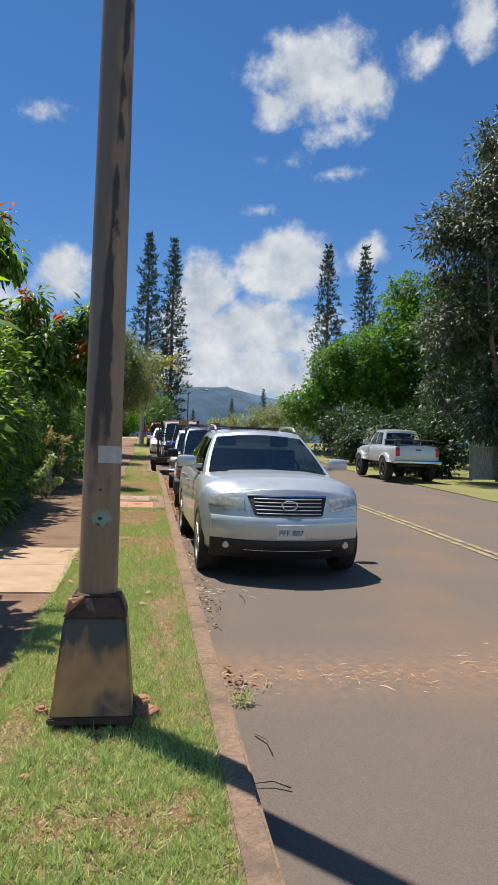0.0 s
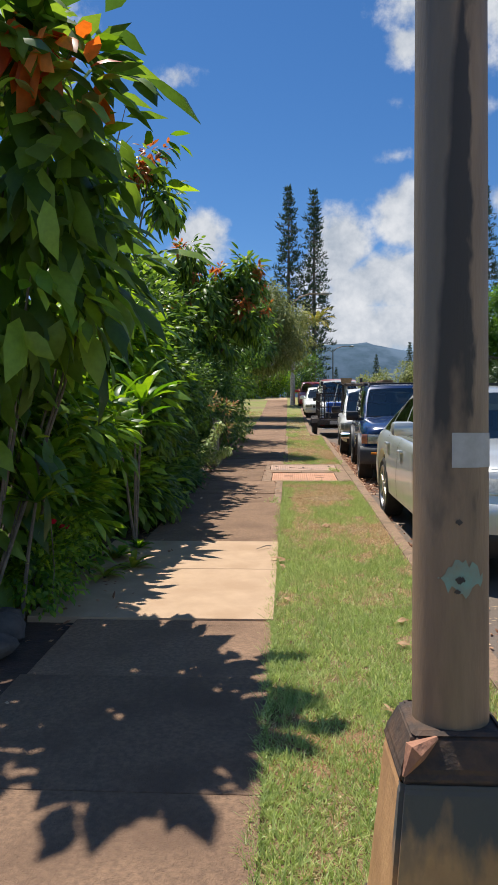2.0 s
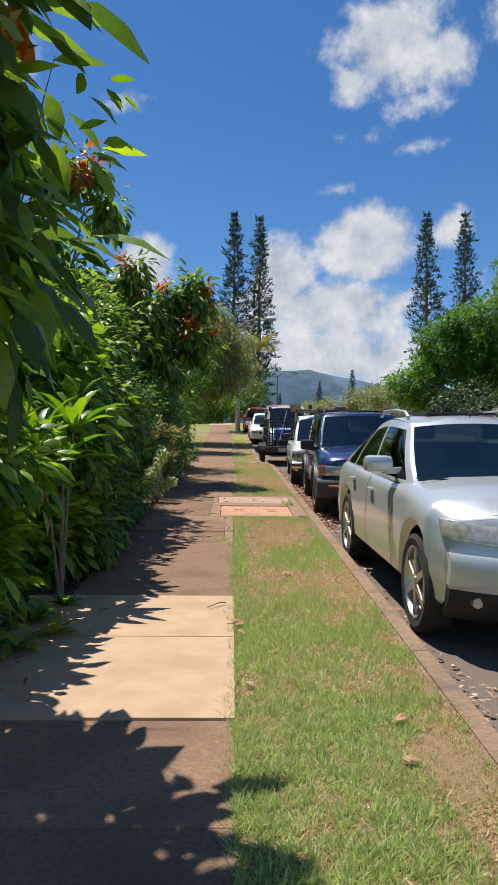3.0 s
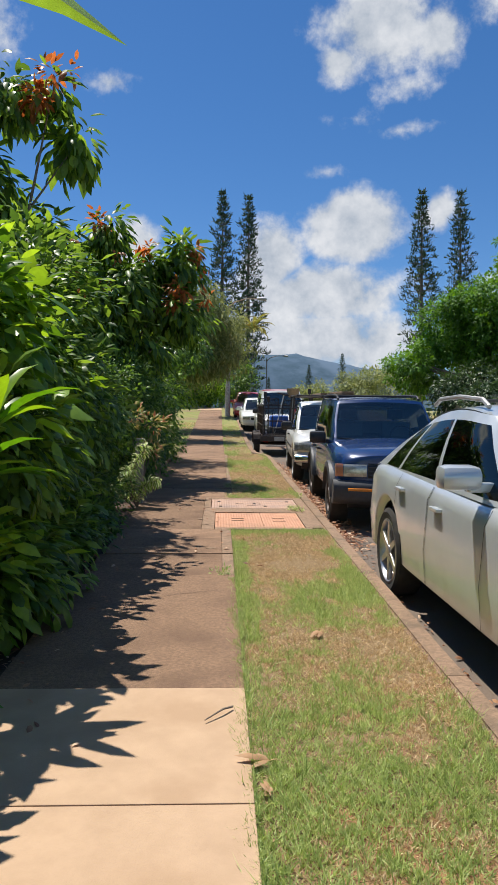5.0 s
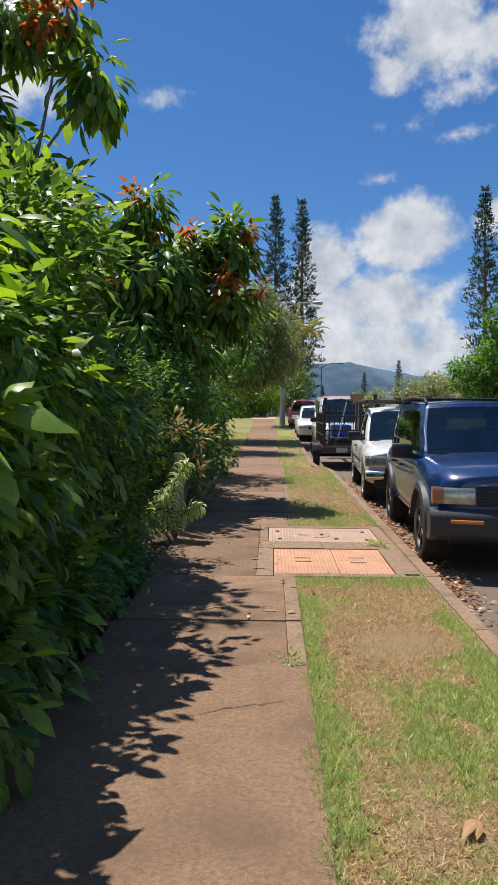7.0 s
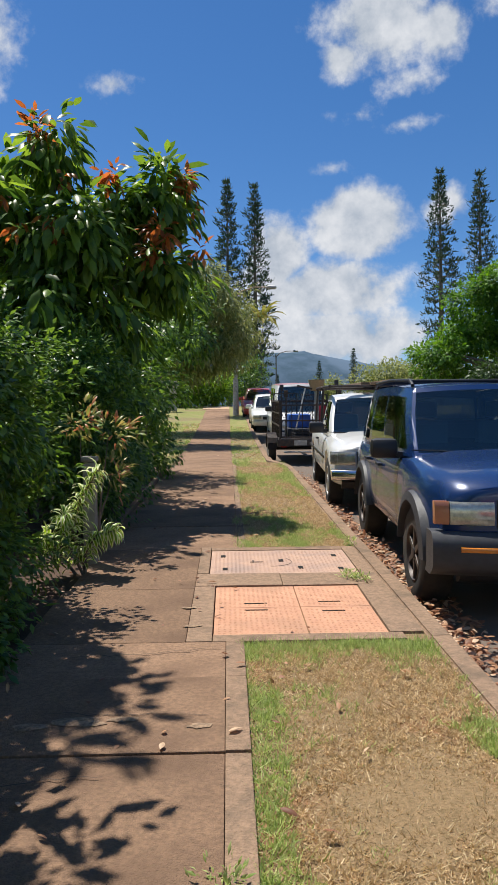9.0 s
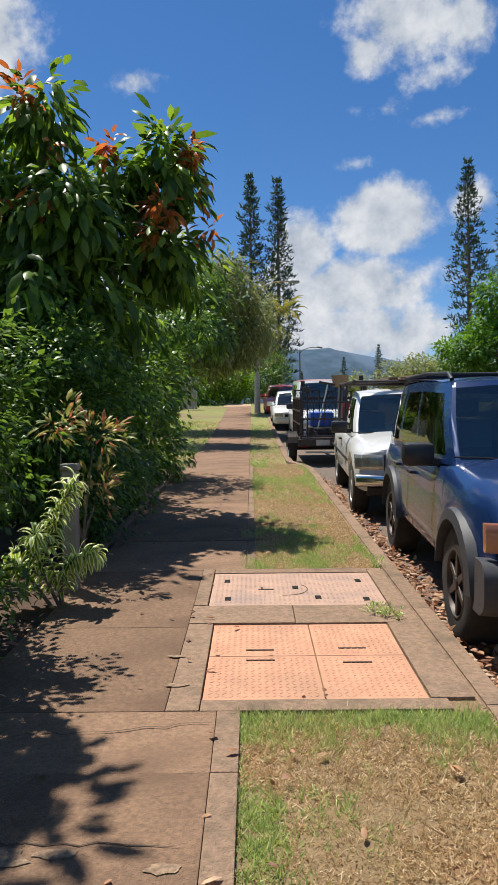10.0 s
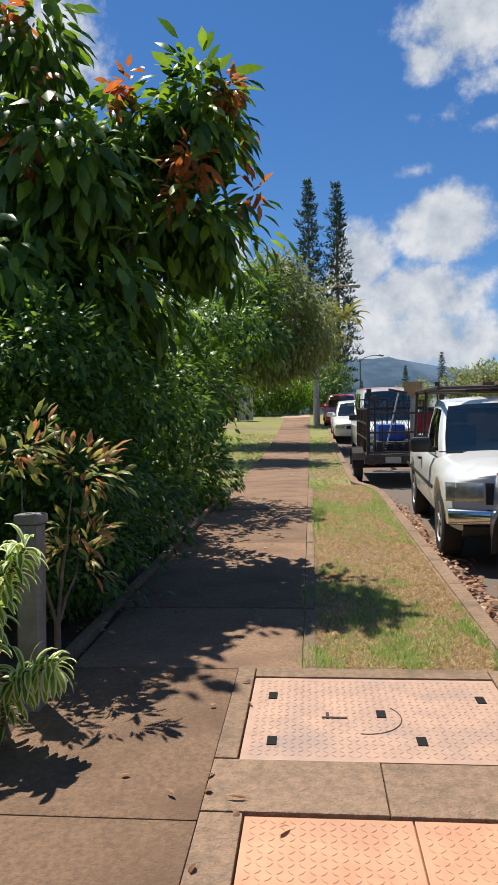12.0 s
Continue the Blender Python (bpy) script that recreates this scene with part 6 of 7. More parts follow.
def sooty(calc, x, y, z, nz):
    edge = calc("ADD", calc("SUBTRACT", z, 0.31), calc("MULTIPLY", nz, 0.4))
    return calc("MULTIPLY", calc("MULTIPLY", edge, 9, True), calc("LESS_THAN", y, -0.12))


def greyed(calc, x, y, z, nz):
    """The rained-on side of the pole, grey beside the streak."""
    mid = calc("ADD", -0.05, calc("MULTIPLY", z, 0.028))
    m = calc("MULTIPLY", calc("ADD", calc("SUBTRACT", mid, x), calc("MULTIPLY", nz, 0.1)), 25, True)
    above = calc("MULTIPLY", calc("SUBTRACT", calc("ADD", z, nz), 1.15), 2, True)
    return calc("MULTIPLY", calc("MULTIPLY", m, above), 0.75)


stained(POST, (0.14, 0.125, 0.105), greyed)
stained(POST, (0.04, 0.034, 0.03), run_off)
stained(POST_BASE, (0.085, 0.082, 0.078), sooty)
RUST = material("rusty_collar", (0.12, 0.07, 0.045), 0.8, 0.2, second=(0.05, 0.04, 0.035), scale=12, bump=0.5, bump_scale=40)
TAPE = material("grey_tape", (0.5, 0.49, 0.47), 0.6, second=(0.42, 0.41, 0.39), scale=25)
TEAL = material("teal_paint", (0.2, 0.36, 0.31), 0.6, second=(0.25, 0.27, 0.2), scale=14)
PINK_STONE = material("broken_concrete", (0.42, 0.2, 0.12), 0.9, second=(0.3, 0.14, 0.09), scale=14, bump=0.6, bump_scale=40)
post = thing("lamp_post", pose(-0.24, 3.92, gz(3.92)), "weathered tapered metal street lamp post on a square base", "lamp post")


def frustum(rings, sides=4, turn=45, bevel=0.0):
    bm = bmesh.new()
    rows = [[bm.verts.new((r * math.cos(radians(turn) + k * math.tau / sides), r * math.sin(radians(turn) + k * math.tau / sides), z)) for k in range(sides)] for r, z in rings]
    for a, b in zip(rows, rows[1:]):
        for k in range(sides):
            bm.faces.new((a[k], a[(k + 1) % sides], b[(k + 1) % sides], b[k]))
    bm.faces.new(rows[0][::-1])
    bm.faces.new(rows[-1])
    if bevel:
        bmesh.ops.bevel(bm, geom=bm.edges[:], offset=bevel, segments=2, affect="EDGES")
    return bm


q = math.sqrt(2)
part("foot_plate", frustum([(0.215 * q, 0.0), (0.215 * q, 0.035)], bevel=0.008), RUST, post)
part("base", frustum([(0.205 * q, 0.03), (0.2 * q, 0.06), (0.158 * q, 0.5), (0.153 * q, 0.515)], bevel=0.012), POST_BASE, post, "rusty square pyramid base with a dark stain")
part("collar", frustum([(0.16 * q, 0.51), (0.157 * q, 0.54), (0.12 * q, 0.625), (0.112 * q, 0.63)], bevel=0.012), RUST, post, "rusted folded collar")
part("collar_flap", tubed([(-0.15, -0.16, 0.535), (-0.12, -0.15, 0.595), (-0.06, -0.125, 0.62)], [0.004, 0.03, 0.006], 6), PINK_STONE, post, "bent torn flap")
pole_top = 8.6


def pole_r(z):
    return 0.105 - 0.004 * z


part("pole", tubed([(0, 0, z) for z in (0.58, 2, 4, 6, pole_top)], [pole_r(z) for z in (0.58, 2, 4, 6, pole_top)], 20), POST, post, "tapered pole with dark streaks", smooth=True)
part("arm", tubed([(0, 0, pole_top - 0.1), (0.5, 0, pole_top + 0.35), (1.3, 0, pole_top + 0.6), (2.2, 0, pole_top + 0.62)], [0.06, 0.05, 0.045, 0.04], 10), POST, post, smooth=True)
part("lantern", tubed([(2.1, 0, pole_top + 0.6), (2.3, 0, pole_top + 0.62), (2.75, 0, pole_top + 0.58), (2.85, 0, pole_top + 0.58)], [0.05, 0.12, 0.13, 0.04], 12), GALV, post, smooth=True)


def wrap(name, a0, a1, z0, z1, mat, label, uneven=0.0, seed=1, proud=0.002):
    """A thin patch stuck round the pole, with an uneven outline."""
    rg, bm, prev = random.Random(seed), bmesh.new(), None
    for k in range(15):
        f = k / 14
        a = radians(a0 + (a1 - a0) * f)
        edge = uneven * math.sin(math.pi * f) ** 0.5 if uneven else 0
        lo = z0 + rg.uniform(0, 0.25) * (z1 - z0) * bool(uneven) + (1 - math.sin(math.pi * f)) * (z1 - z0) * 0.35 * bool(uneven)
        hi = z1 - rg.uniform(0, 0.25) * (z1 - z0) * bool(uneven) - (1 - math.sin(math.pi * f)) * (z1 - z0) * 0.35 * bool(uneven)
        row = [bm.verts.new(((pole_r(z) + proud) * math.cos(a), (pole_r(z) + proud) * math.sin(a), z)) for z in (lo, (lo + hi) / 2, hi)]
        if prev:
            for i in range(2):
                bm.faces.new((prev[i], prev[i + 1], row[i + 1], row[i]))
        prev = row
    return part(name, bm, mat, post, label, smooth=True)


wrap("tape", -100, 30, 1.31, 1.4, TAPE, "wrap of grey tape")
wrap("paint_patch", -120, -50, 0.97, 1.08, TEAL, "worn teal paint patch", 1, 5)
BOLT_SHADE = material("bolt_hole_shade", (0.03, 0.026, 0.024), 0.6, second=(0.07, 0.055, 0.045), scale=14)
# dark patches on the pole paint the shade inside small bolt holes
for k, (a, z, r) in enumerate(((-88, 1.02, 0.012), (-90, 1.17, 0.009), (-92, 0.99, 0.008))):
    wrap("bolt_hole", a - r * 600, a + r * 600, z - r, z + r, BOLT_SHADE, "small hole shown by a dark patch", 1, 7 + k, 0.004)
rg = random.Random(8)
for k, (x, y, r) in enumerate(((0.27, -0.04, 0.09), (0.25, 0.12, 0.07), (-0.27, 0.0, 0.045))):
    st = loose("stone", frustum([(r, 0), (r * 1.05, 0.02), (r * 0.7, 0.045)], 5, 20 * k, 0.012), PINK_STONE, "broken lump of reddish concrete beside the post", "stone", pose(-0.24 + x, 3.92 + y, gz(3.92 + y) - 0.01, 4 * k, -5, 30 * k), False)

# ---- covers set in the verge ----
ORANGE_PLATE = material("orange_tread_plate", (0.6, 0.315, 0.185), 0.6, 0.1, second=(0.5, 0.25, 0.145), scale=6, wear=(0.45, 0.24, 0.14), wear_scale=2, bump=0.1, per_object=0.04)
PINK_PLATE = material("pinkish_tread_plate", (0.52, 0.33, 0.23), 0.6, 0.1, second=(0.42, 0.27, 0.2), scale=6, wear=(0.36, 0.25, 0.2), wear_scale=2, bump=0.1)
HOLE_SHADE = material("cover_hole_shade", (0.008, 0.007, 0.006), 0.95)
PX0, PX1, PY0, PY1 = -1.13, KERB_IN, 13.72, 16.42
SLANT = pose(0, 0, 0, TILT_DEG)
pad = tagged(thing("cover_surround", pose(0, PY0, gz(PY0)) @ SLANT, "worn concrete surround of two metal covers", "concrete surround"), kind="structure")
HN = (-0.97, 0.13, 0.13, 1.26)
HF = (-1.03, 0.22, 1.66, 2.56)
part("edging", boxed(PX0, HN[0] - 0.004, 0.0, 1.262, -0.1, 0.014, 0.006), KERB_M, pad)
part("edging", boxed(PX0, HF[0] - 0.004, 1.656, 2.7, -0.1, 0.018, 0.006), KERB_M, pad)
part("edging", boxed(PX0, -0.45, 1.268, 1.65, -0.1, 0.016, 0.006), KERB_M, pad)
part("edging", boxed(-0.445, HN[1] + 0.08, 1.27, 1.65, -0.1, 0.012, 0.006), KERB_M, pad)
part("edging", boxed(HN[0], HN[1] + 0.08, 0.0, 0.12, -0.1, 0.012, 0.006), KERB_M, pad)
part("edging", boxed(HN[1] + 0.006, KERB_IN - 0.004, 0.125, 1.265, -0.1, 0.013, 0.006), KERB_M, pad)
part("edging", boxed(HF[1] + 0.006, KERB_IN - 0.004, 1.27, 2.7, -0.1, 0.01, 0.006), KERB_M, pad)
part("edging", boxed(HF[0], HF[1], 2.57, 2.7, -0.1, 0.012, 0.006), KERB_M, pad)


def tread(bm, x0, x1, y0, y1, z, pitch=0.034):
    """Raised lozenges in a basket pattern."""
    n, m = int((x1 - x0) / pitch), int((y1 - y0) / pitch)
    for i in range(n):
        for j in range(m):
            cx, cy = x0 + (i + 0.5) * (x1 - x0) / n, y0 + (j + 0.5) * (y1 - y0) / m
            dx, dy = (0.0165, 0.0055) if (i + j) % 2 else (0.0055, 0.0165)
            a = 0.7071
            pts = [(dx, 0), (0, dy), (-dx, 0), (0, -dy)]
            base = [bm.verts.new((cx + (px - py) * a, cy + (px + py) * a, z)) for px, py in pts]
            top = [bm.verts.new((cx + (px - py) * a * 0.6, cy + (px + py) * a * 0.6, z + 0.0022)) for px, py in pts]
            bm.faces.new(top)
            for k in range(4):
                bm.faces.new((base[k], base[(k + 1) % 4], top[(k + 1) % 4], top[k]))


near = thing("access_cover", pose(0, PY0, gz(PY0)) @ SLANT, "orange tread-plate access cover in four panels", "access cover")
xm, ym = HN[0] + 0.60, HN[2] + 0.58
for x0, x1, y0, y1 in ((HN[0], xm, HN[2], ym), (xm, HN[1], HN[2], ym), (HN[0], xm, ym, HN[3]), (xm, HN[1], ym, HN[3])):
    bm = bmesh.new()
    box(bm, x0 + 0.003, x1 - 0.003, y0 + 0.003, y1 - 0.003, -0.03, 0.004, 0.003)
    tread(bm, x0 + 0.02, x1 - 0.02, y0 + 0.02, y1 - 0.02, 0.004)
    part("panel", bm, ORANGE_PLATE, near)
for x, y in ((-0.68, 0.74 + 0.06), (-0.68, 0.74 - 0.1), (-0.15, 0.82), (-0.15, 0.6)):
    part("lifting_slot", boxed(x - 0.08, x + 0.08, y - 0.006, y + 0.006, 0.0, 0.0095, 0.002), RUST, near)
far = thing("access_cover", pose(0, PY0, gz(PY0)) @ SLANT, "pinkish tread-plate cover with dark lifting holes", "access cover")
bm = boxed(HF[0] + 0.003, HF[1] - 0.003, HF[2] + 0.003, HF[3] - 0.003, -0.03, 0.008, 0.004)
tread(bm, HF[0] + 0.03, HF[1] - 0.03, HF[2] + 0.03, HF[3] - 0.03, 0.008)
part("plate", bm, PINK_PLATE, far)
# near-black blocks paint the shade of open holes; the plate is not pierced
for x, y in ((-0.9, 1.83), (-0.92, 2.32), (0.09, 1.8), (0.1, 2.3), (-0.25, 1.85), (-0.4, 2.12)):
    part("lifting_hole", boxed(-0.022, 0.022, -0.04, 0.04, 0.004, 0.0125, 0.003), HOLE_SHADE, far).location = (x, y, 0)
bm = bmesh.new()
tube(bm, [(-0.48 + 0.17 * math.cos(radians(a)), 2.08 + 0.17 * math.sin(radians(a)), 0.009) for a in range(-100, 50, 10)], 0.003, 5)
part("ring_mark", bm, RUST, far)
part("hinge_lug", boxed(-0.68, -0.56, 2.064, 2.076, 0.008, 0.014, 0.002), RUST, far)
part("hinge_lug", boxed(-0.66, -0.645, 2.06, 2.12, 0.008, 0.016, 0.002), RUST, far)

# ---- pavement: slabs one by one ----
walkway = tagged(new("pavement"), "red-dusted concrete pavement laid in slabs", "pavement", kind="structure")
joints = steps(-6.0, 4.6, 1.05) + [5.69, 6.62, 7.93, 9.03, 11.5, 12.37, 13.17, 13.72, 14.93, 16.4] + steps(17.6, 50, 1.25)
rg = random.Random(12)
for a, b in zip(joints, joints[1:]):
    fresh = 6.6 < a < 8.5
    right = PX0 - 0.003 if 13.7 <= a < 16.3 else (WALK_R if not 11.4 < a < 13.6 else WALK_R - 0.11)
    left = WALK_L + (-0.32 if fresh else rg.uniform(-0.03, 0.03))
    h = 0.012 + (0.008 if fresh else rg.uniform(-0.004, 0.004))
    bm = bmesh.new()
    box(bm, left, right, 0.002, b - a - 0.003, -0.12, h, 0.005)
    slab = part("slab", bm, NEW_CONCRETE if fresh else CONCRETE, walkway)
    slab.matrix_basis = pose(0, a, gz(a)) @ pose(0, 0, 0, math.degrees(math.atan((gz(b) - gz(a)) / (b - a))))
    if 11.4 < a < 13.6:
        e = part("slab_edging", boxed(right + 0.002, WALK_R, 0.004, b - a - 0.006, -0.12, h + 0.004, 0.006), KERB_M, walkway)
        e.matrix_basis = slab.matrix_basis
    if 16.3 < a < 24:
        e = part("slab_edging", boxed(WALK_R + 0.004, WALK_R + 0.08, 0.004, b - a - 0.006, -0.12, h - 0.004, 0.006), KERB_M, walkway)
        e.matrix_basis = slab.matrix_basis
e = part("slab", boxed(-3.4, WALK_L - 0.34, 0, 1.3, -0.12, 0.012, 0.006), CONCRETE, walkway)
e.matrix_basis = pose(0, 6.65, gz(6.65)) @ SLANT
e = part("slab", boxed(WALK_L - 0.2, WALK_R, 0, 3.0, -0.12, 0.03, 0.006), NEW_CONCRETE, walkway)
e.matrix_basis = pose(0, 50.02, gz(50)) @ pose(0, 0, 0, 6)

bed_edge = tagged(new("bed_edging"), "low worn concrete edging of the planting bed", "edging", kind="structure")
for a, b in zip(steps(16.5, 24.0, 1.25), steps(16.5, 24.0, 1.25)[1:]):
    e = part("edging_stone", boxed(WALK_L - 0.1, WALK_L - 0.034, 0.002, b - a - 0.003, -0.2, 0.045, 0.01), KERB_M, bed_edge)
    e.matrix_basis = pose(0, a, gz(a)) @ SLANT

# cracks and chipped patches in the older slabs
CRACK = material("crack_dirt", (0.07, 0.05, 0.038), 0.95, second=(0.11, 0.075, 0.05), scale=40)
CHIP = material("chipped_concrete", (0.4, 0.27, 0.17), 0.95, second=(0.16, 0.11, 0.075), scale=30, bump=1.0, bump_scale=45)
for k, (x, y, dx, dy) in enumerate(((-1.9, 13.45, 1.0, 0.12), (-1.75, 12.75, 0.8, -0.05), (-1.95, 12.1, 0.6, 0.1), (-1.6, 18.2, 0.6, 0.15), (-1.4, 10.8, 0.5, 0.2))):
    bm, prev, n = bmesh.new(), None, 14
    for i in range(n + 1):
        f = i / n
        px, py = dx * f + rg.uniform(-0.012, 0.012), dy * f + 0.012 * math.sin(f * 9 + k) + rg.uniform(-0.016, 0.016)
        w = 0.0025 * (1 - (2 * f - 1) ** 4) + 0.0006
        row = [bm.verts.new((px, py - w, 0)), bm.verts.new((px, py + w, 0))]
        if prev:
            bm.faces.new((prev[0], row[0], row[1], prev[1]))
        prev = row
    c = part("crack", bm, CRACK, walkway)
    c.matrix_basis = pose(x, y, gz(y) + 0.0195) @ SLANT
for k, (x, y, r) in enumerate(((-1.75, 12.62, 0.09), (-1.55, 12.66, 0.12), (-1.35, 12.68, 0.07), (-1.0, 12.6, 0.06), (-1.9, 12.55, 0.05), (-1.15, 14.4, 0.05), (-1.1, 14.0, 0.06))):
    bm = bmesh.new()
    rim = [bm.verts.new((r * math.cos(a * math.tau / 14) * rg.uniform(0.7, 1.25), 0.42 * r * math.sin(a * math.tau / 14) * rg.uniform(0.7, 1.25), 0)) for a in range(14)]
    mid = bm.verts.new((0, 0, 0.004))
    for a in range(14):
        bm.faces.new((rim[a], rim[(a + 1) % 14], mid))
    c = part("chip", bm, CHIP, walkway, "rough chipped patch")
    c.matrix_basis = pose(x, y, gz(y) + 0.0195) @ SLANT

# ---- kerb: stones one by one ----
kerb = tagged(new("kerb"), "weathered concrete kerb between verge and road", "kerb", kind="structure")
cuts = steps(-6.0, 24.4, 1.52)
for a, b in zip(cuts, cuts[1:]):
    bm = boxed(KERB_IN, KERB_OUT, 0.0015, b - a - 0.0015, -0.3, 0.012, 0.0)
    top_edges = [e for e in bm.edges if all(v.co.z > 0 for v in e.verts) and abs(e.verts[0].co.y - e.verts[1].co.y) > 0.5]
    bmesh.ops.bevel(bm, geom=top_edges, offset=0.02, segments=3, affect="EDGES")
    k = part("kerb_stone", bm, KERB_M, kerb, smooth=True)
    k.matrix_basis = pose(rg.uniform(-0.002, 0.002), a, gz(a) + rg.uniform(-0.001, 0.001)) @ SLANT

# the kerb turns in before the trailer
corners = [(KERB_IN + 0.075, 24.4), (0.4, 24.9), (0.32, 25.4), (0.2, 25.8), (0.1, 26.2), (0.09, 27.6), (0.09, 29.0)] + [(0.09, y) for y in steps(30.5, 50, 1.5)]
for (xa, ya), (xb, yb) in zip(corners, corners[1:]):
    d = math.hypot(xb - xa, yb - ya)
    k = part("kerb_stone", boxed(-0.075, 0.075, 0.003, d, -0.3, 0.012, 0.015), KERB_M, kerb)
    k.matrix_basis = pose(xa, ya, gz(ya)) @ pose(0, 0, 0, math.degrees(math.atan((gz(yb) - gz(ya)) / d)), 0, math.degrees(math.atan2(xa - xb, yb - ya)))

# ---- more street lamps up the street ----
copy_thing(post, pose(-0.35, 57.7, gz(57.7) - 1.2))
copy_thing(post, pose(5.3, 100.0, gz(100) - 0.3))

# ---- grass and litter ----
GRASS = leafy("grass_blades", (0.22, 0.32, 0.08), (0.6, 0.67, 0.3), rough=0.55, through_light=0.35)
DRY = leafy("dry_grass", (0.38, 0.28, 0.13), (0.8, 0.66, 0.42), rough=0.7, through_light=0.3)


def blades(name, rng, x0, x1, y0, y1, per_m2, tall, label, wide=0.0062, extra=0.0):
    """Turf: green blades and dry ones, in patches; none on the covers."""
    n = int((x1 - x0) * (y1 - y0) * per_m2)
    tufts = max(1, n // 9)
    tx, ty = rng.uniform(x0, x1, tufts), rng.uniform(y0, y1, tufts)
    own = rng.integers(0, tufts, n)
    ox, oy = rng.normal(size=n), rng.normal(size=n)
    x, y = np.clip(tx[own] + ox * 0.014, x0, x1), np.clip(ty[own] + oy * 0.014, y0, y1)
    fld = np.array([noise.noise(Vector((a * 1.1, b * 0.6, 1.0))) + 0.6 * noise.noise(Vector((a * 3.1, b * 2.3, 5.0))) for a, b in zip(x, y)])
    edge = np.minimum(x - WALK_R, KERB_IN - x)
    bare = (fld < -0.42) & (edge > 0.12)
    pad_here = (y > PY0 - 0.02) & (y < PY1 + 0.02)
    keep = ~pad_here & ~(bare & (rng.random(n) < 0.4)) & ~((x + 0.24) ** 2 + (y - 3.92) ** 2 < 0.05)
    keep &= ~((x < WALK_R) & (y > 11.4) & (y < 13.7))
    x, y, fld, edge, ox, oy, own = x[keep], y[keep], fld[keep], edge[keep], ox[keep], oy[keep], own[keep]
    luck, vigour = rng.random(tufts)[own], np.exp(rng.normal(size=tufts) * 0.3)[own]
    shade = np.clip((y - 8.8 + fld * 1.6) / 1.2, 0, 1) * (y < 13.6)
    dryness = 0.4 + extra + 0.5 * np.array([noise.noise(Vector((a * 9, b * 9, 2.0))) for a, b in zip(x, y)]) - fld * 1.0 + 0.5 * shade + 0.35 * (y > 16.4) - 0.25 * (np.abs(y - 3) < 4) - 0.35 * (edge < 0.1 + fld * 0.3)
    dry = 0.55 * luck + 0.45 * rng.random(len(x)) < dryness
    z = np.array([gz(b) for b in y]) - 0.012
    t = tagged(new(name), label, "grass", kind="stuff")
    for nm, sel, mat, hh in (("green_blades", ~dry, GRASS, tall), ("dry_blades", dry, DRY, tall * 0.62)):
        m = int(sel.sum())
        pos = np.stack([x[sel], y[sel], z[sel]], 1)
        along = np.stack([ox[sel] * 0.45 + rng.normal(size=m) * 0.4, oy[sel] * 0.45 + rng.normal(size=m) * 0.4, np.abs(rng.normal(size=m)) * 0.5 + 0.45], 1)
        if nm == "dry_blades":
            along[:, 2] *= 0.55
        ob = leaf_mesh(nm, pos, along, unit(rng, m), hh * vigour[sel] * np.exp(rng.normal(size=m) * 0.3), np.full(m, wide), mat, t, 0.5, simple=True)
        ob["kind"] = "stuff"
    return t


rng = np.random.default_rng(21)
blades("verge_grass", rng, WALK_R - 0.035, KERB_IN + 0.025, -0.3, 11.0, 17000, 0.033, "short half dry grass of the verge")
blades("verge_grass", rng, WALK_R - 0.035, KERB_IN + 0.02, 11.0, 18.5, 19000, 0.031, "short dry grass of the verge by the covers")
blades("verge_grass", rng, WALK_R + 0.06, KERB_IN, 18.5, 25.5, 7000, 0.045, "short grass of the verge farther up", extra=0.12)
blades("verge_grass", rng, WALK_R + 0.02, 0.0, 25.5, 40.0, 1200, 0.05, "grass strip under the street trees", 0.008)
edge_turf = tagged(new("edge_grass"), "fringe of green grass along the covers' frame", "grass", kind="stuff")
n = 3600
ex = rng.uniform(WALK_R - 0.02, KERB_IN, n)
ey = PY0 - 0.002 - np.abs(rng.normal(size=n)) * (0.05 + 0.13 * np.abs(np.sin(ex * 4.3 + 0.6)))
leaf_mesh("green_blades", np.stack([ex, ey, np.array([gz(b) for b in ey]) - 0.012], 1), np.stack([rng.normal(size=n) * 0.6, rng.normal(size=n) * 0.6, np.abs(rng.normal(size=n)) * 0.5 + 0.6], 1), unit(rng, n), 0.042 * np.exp(rng.normal(size=n) * 0.3), np.full(n, 0.005), GRASS, edge_turf, 0.5, simple=True)["kind"] = "stuff"
n = 9000
ey = rng.uniform(-0.3, 11.4, n)
reach = np.clip(np.array([noise.noise(Vector((3.0, b * 1.7, 0))) + 0.7 * noise.noise(Vector((8.0, b * 6.0, 0))) for b in ey]) + 0.05, 0, 1)
ex = WALK_R - rng.random(n) * reach * 0.16 + 0.01
spill = tagged(new("edge_grass"), "grass creeping over the pavement's edge in clumps", "grass", kind="stuff")
leaf_mesh("green_blades", np.stack([ex, ey, np.array([gz(b) for b in ey]) + 0.008], 1), np.stack([rng.normal(size=n) * 0.7 - 0.3, rng.normal(size=n) * 0.7, np.abs(rng.normal(size=n)) * 0.4 + 0.3], 1), unit(rng, n), 0.03 * np.exp(rng.normal(size=n) * 0.35), np.full(n, 0.0048), GRASS, spill, 0.5, simple=True)["kind"] = "stuff"
blades("lawn_grass", rng, -6.0, WALK_L, 25.2, 42.0, 600, 0.08, "half dry grass of the lawn", 0.012, 0.3)
DRY_LEAF = leafy("dry_leaves", (0.16, 0.06, 0.03), (0.46, 0.25, 0.13), (0.6, 0.42, 0.27), 0.15, rough=0.6, through_light=0.15)


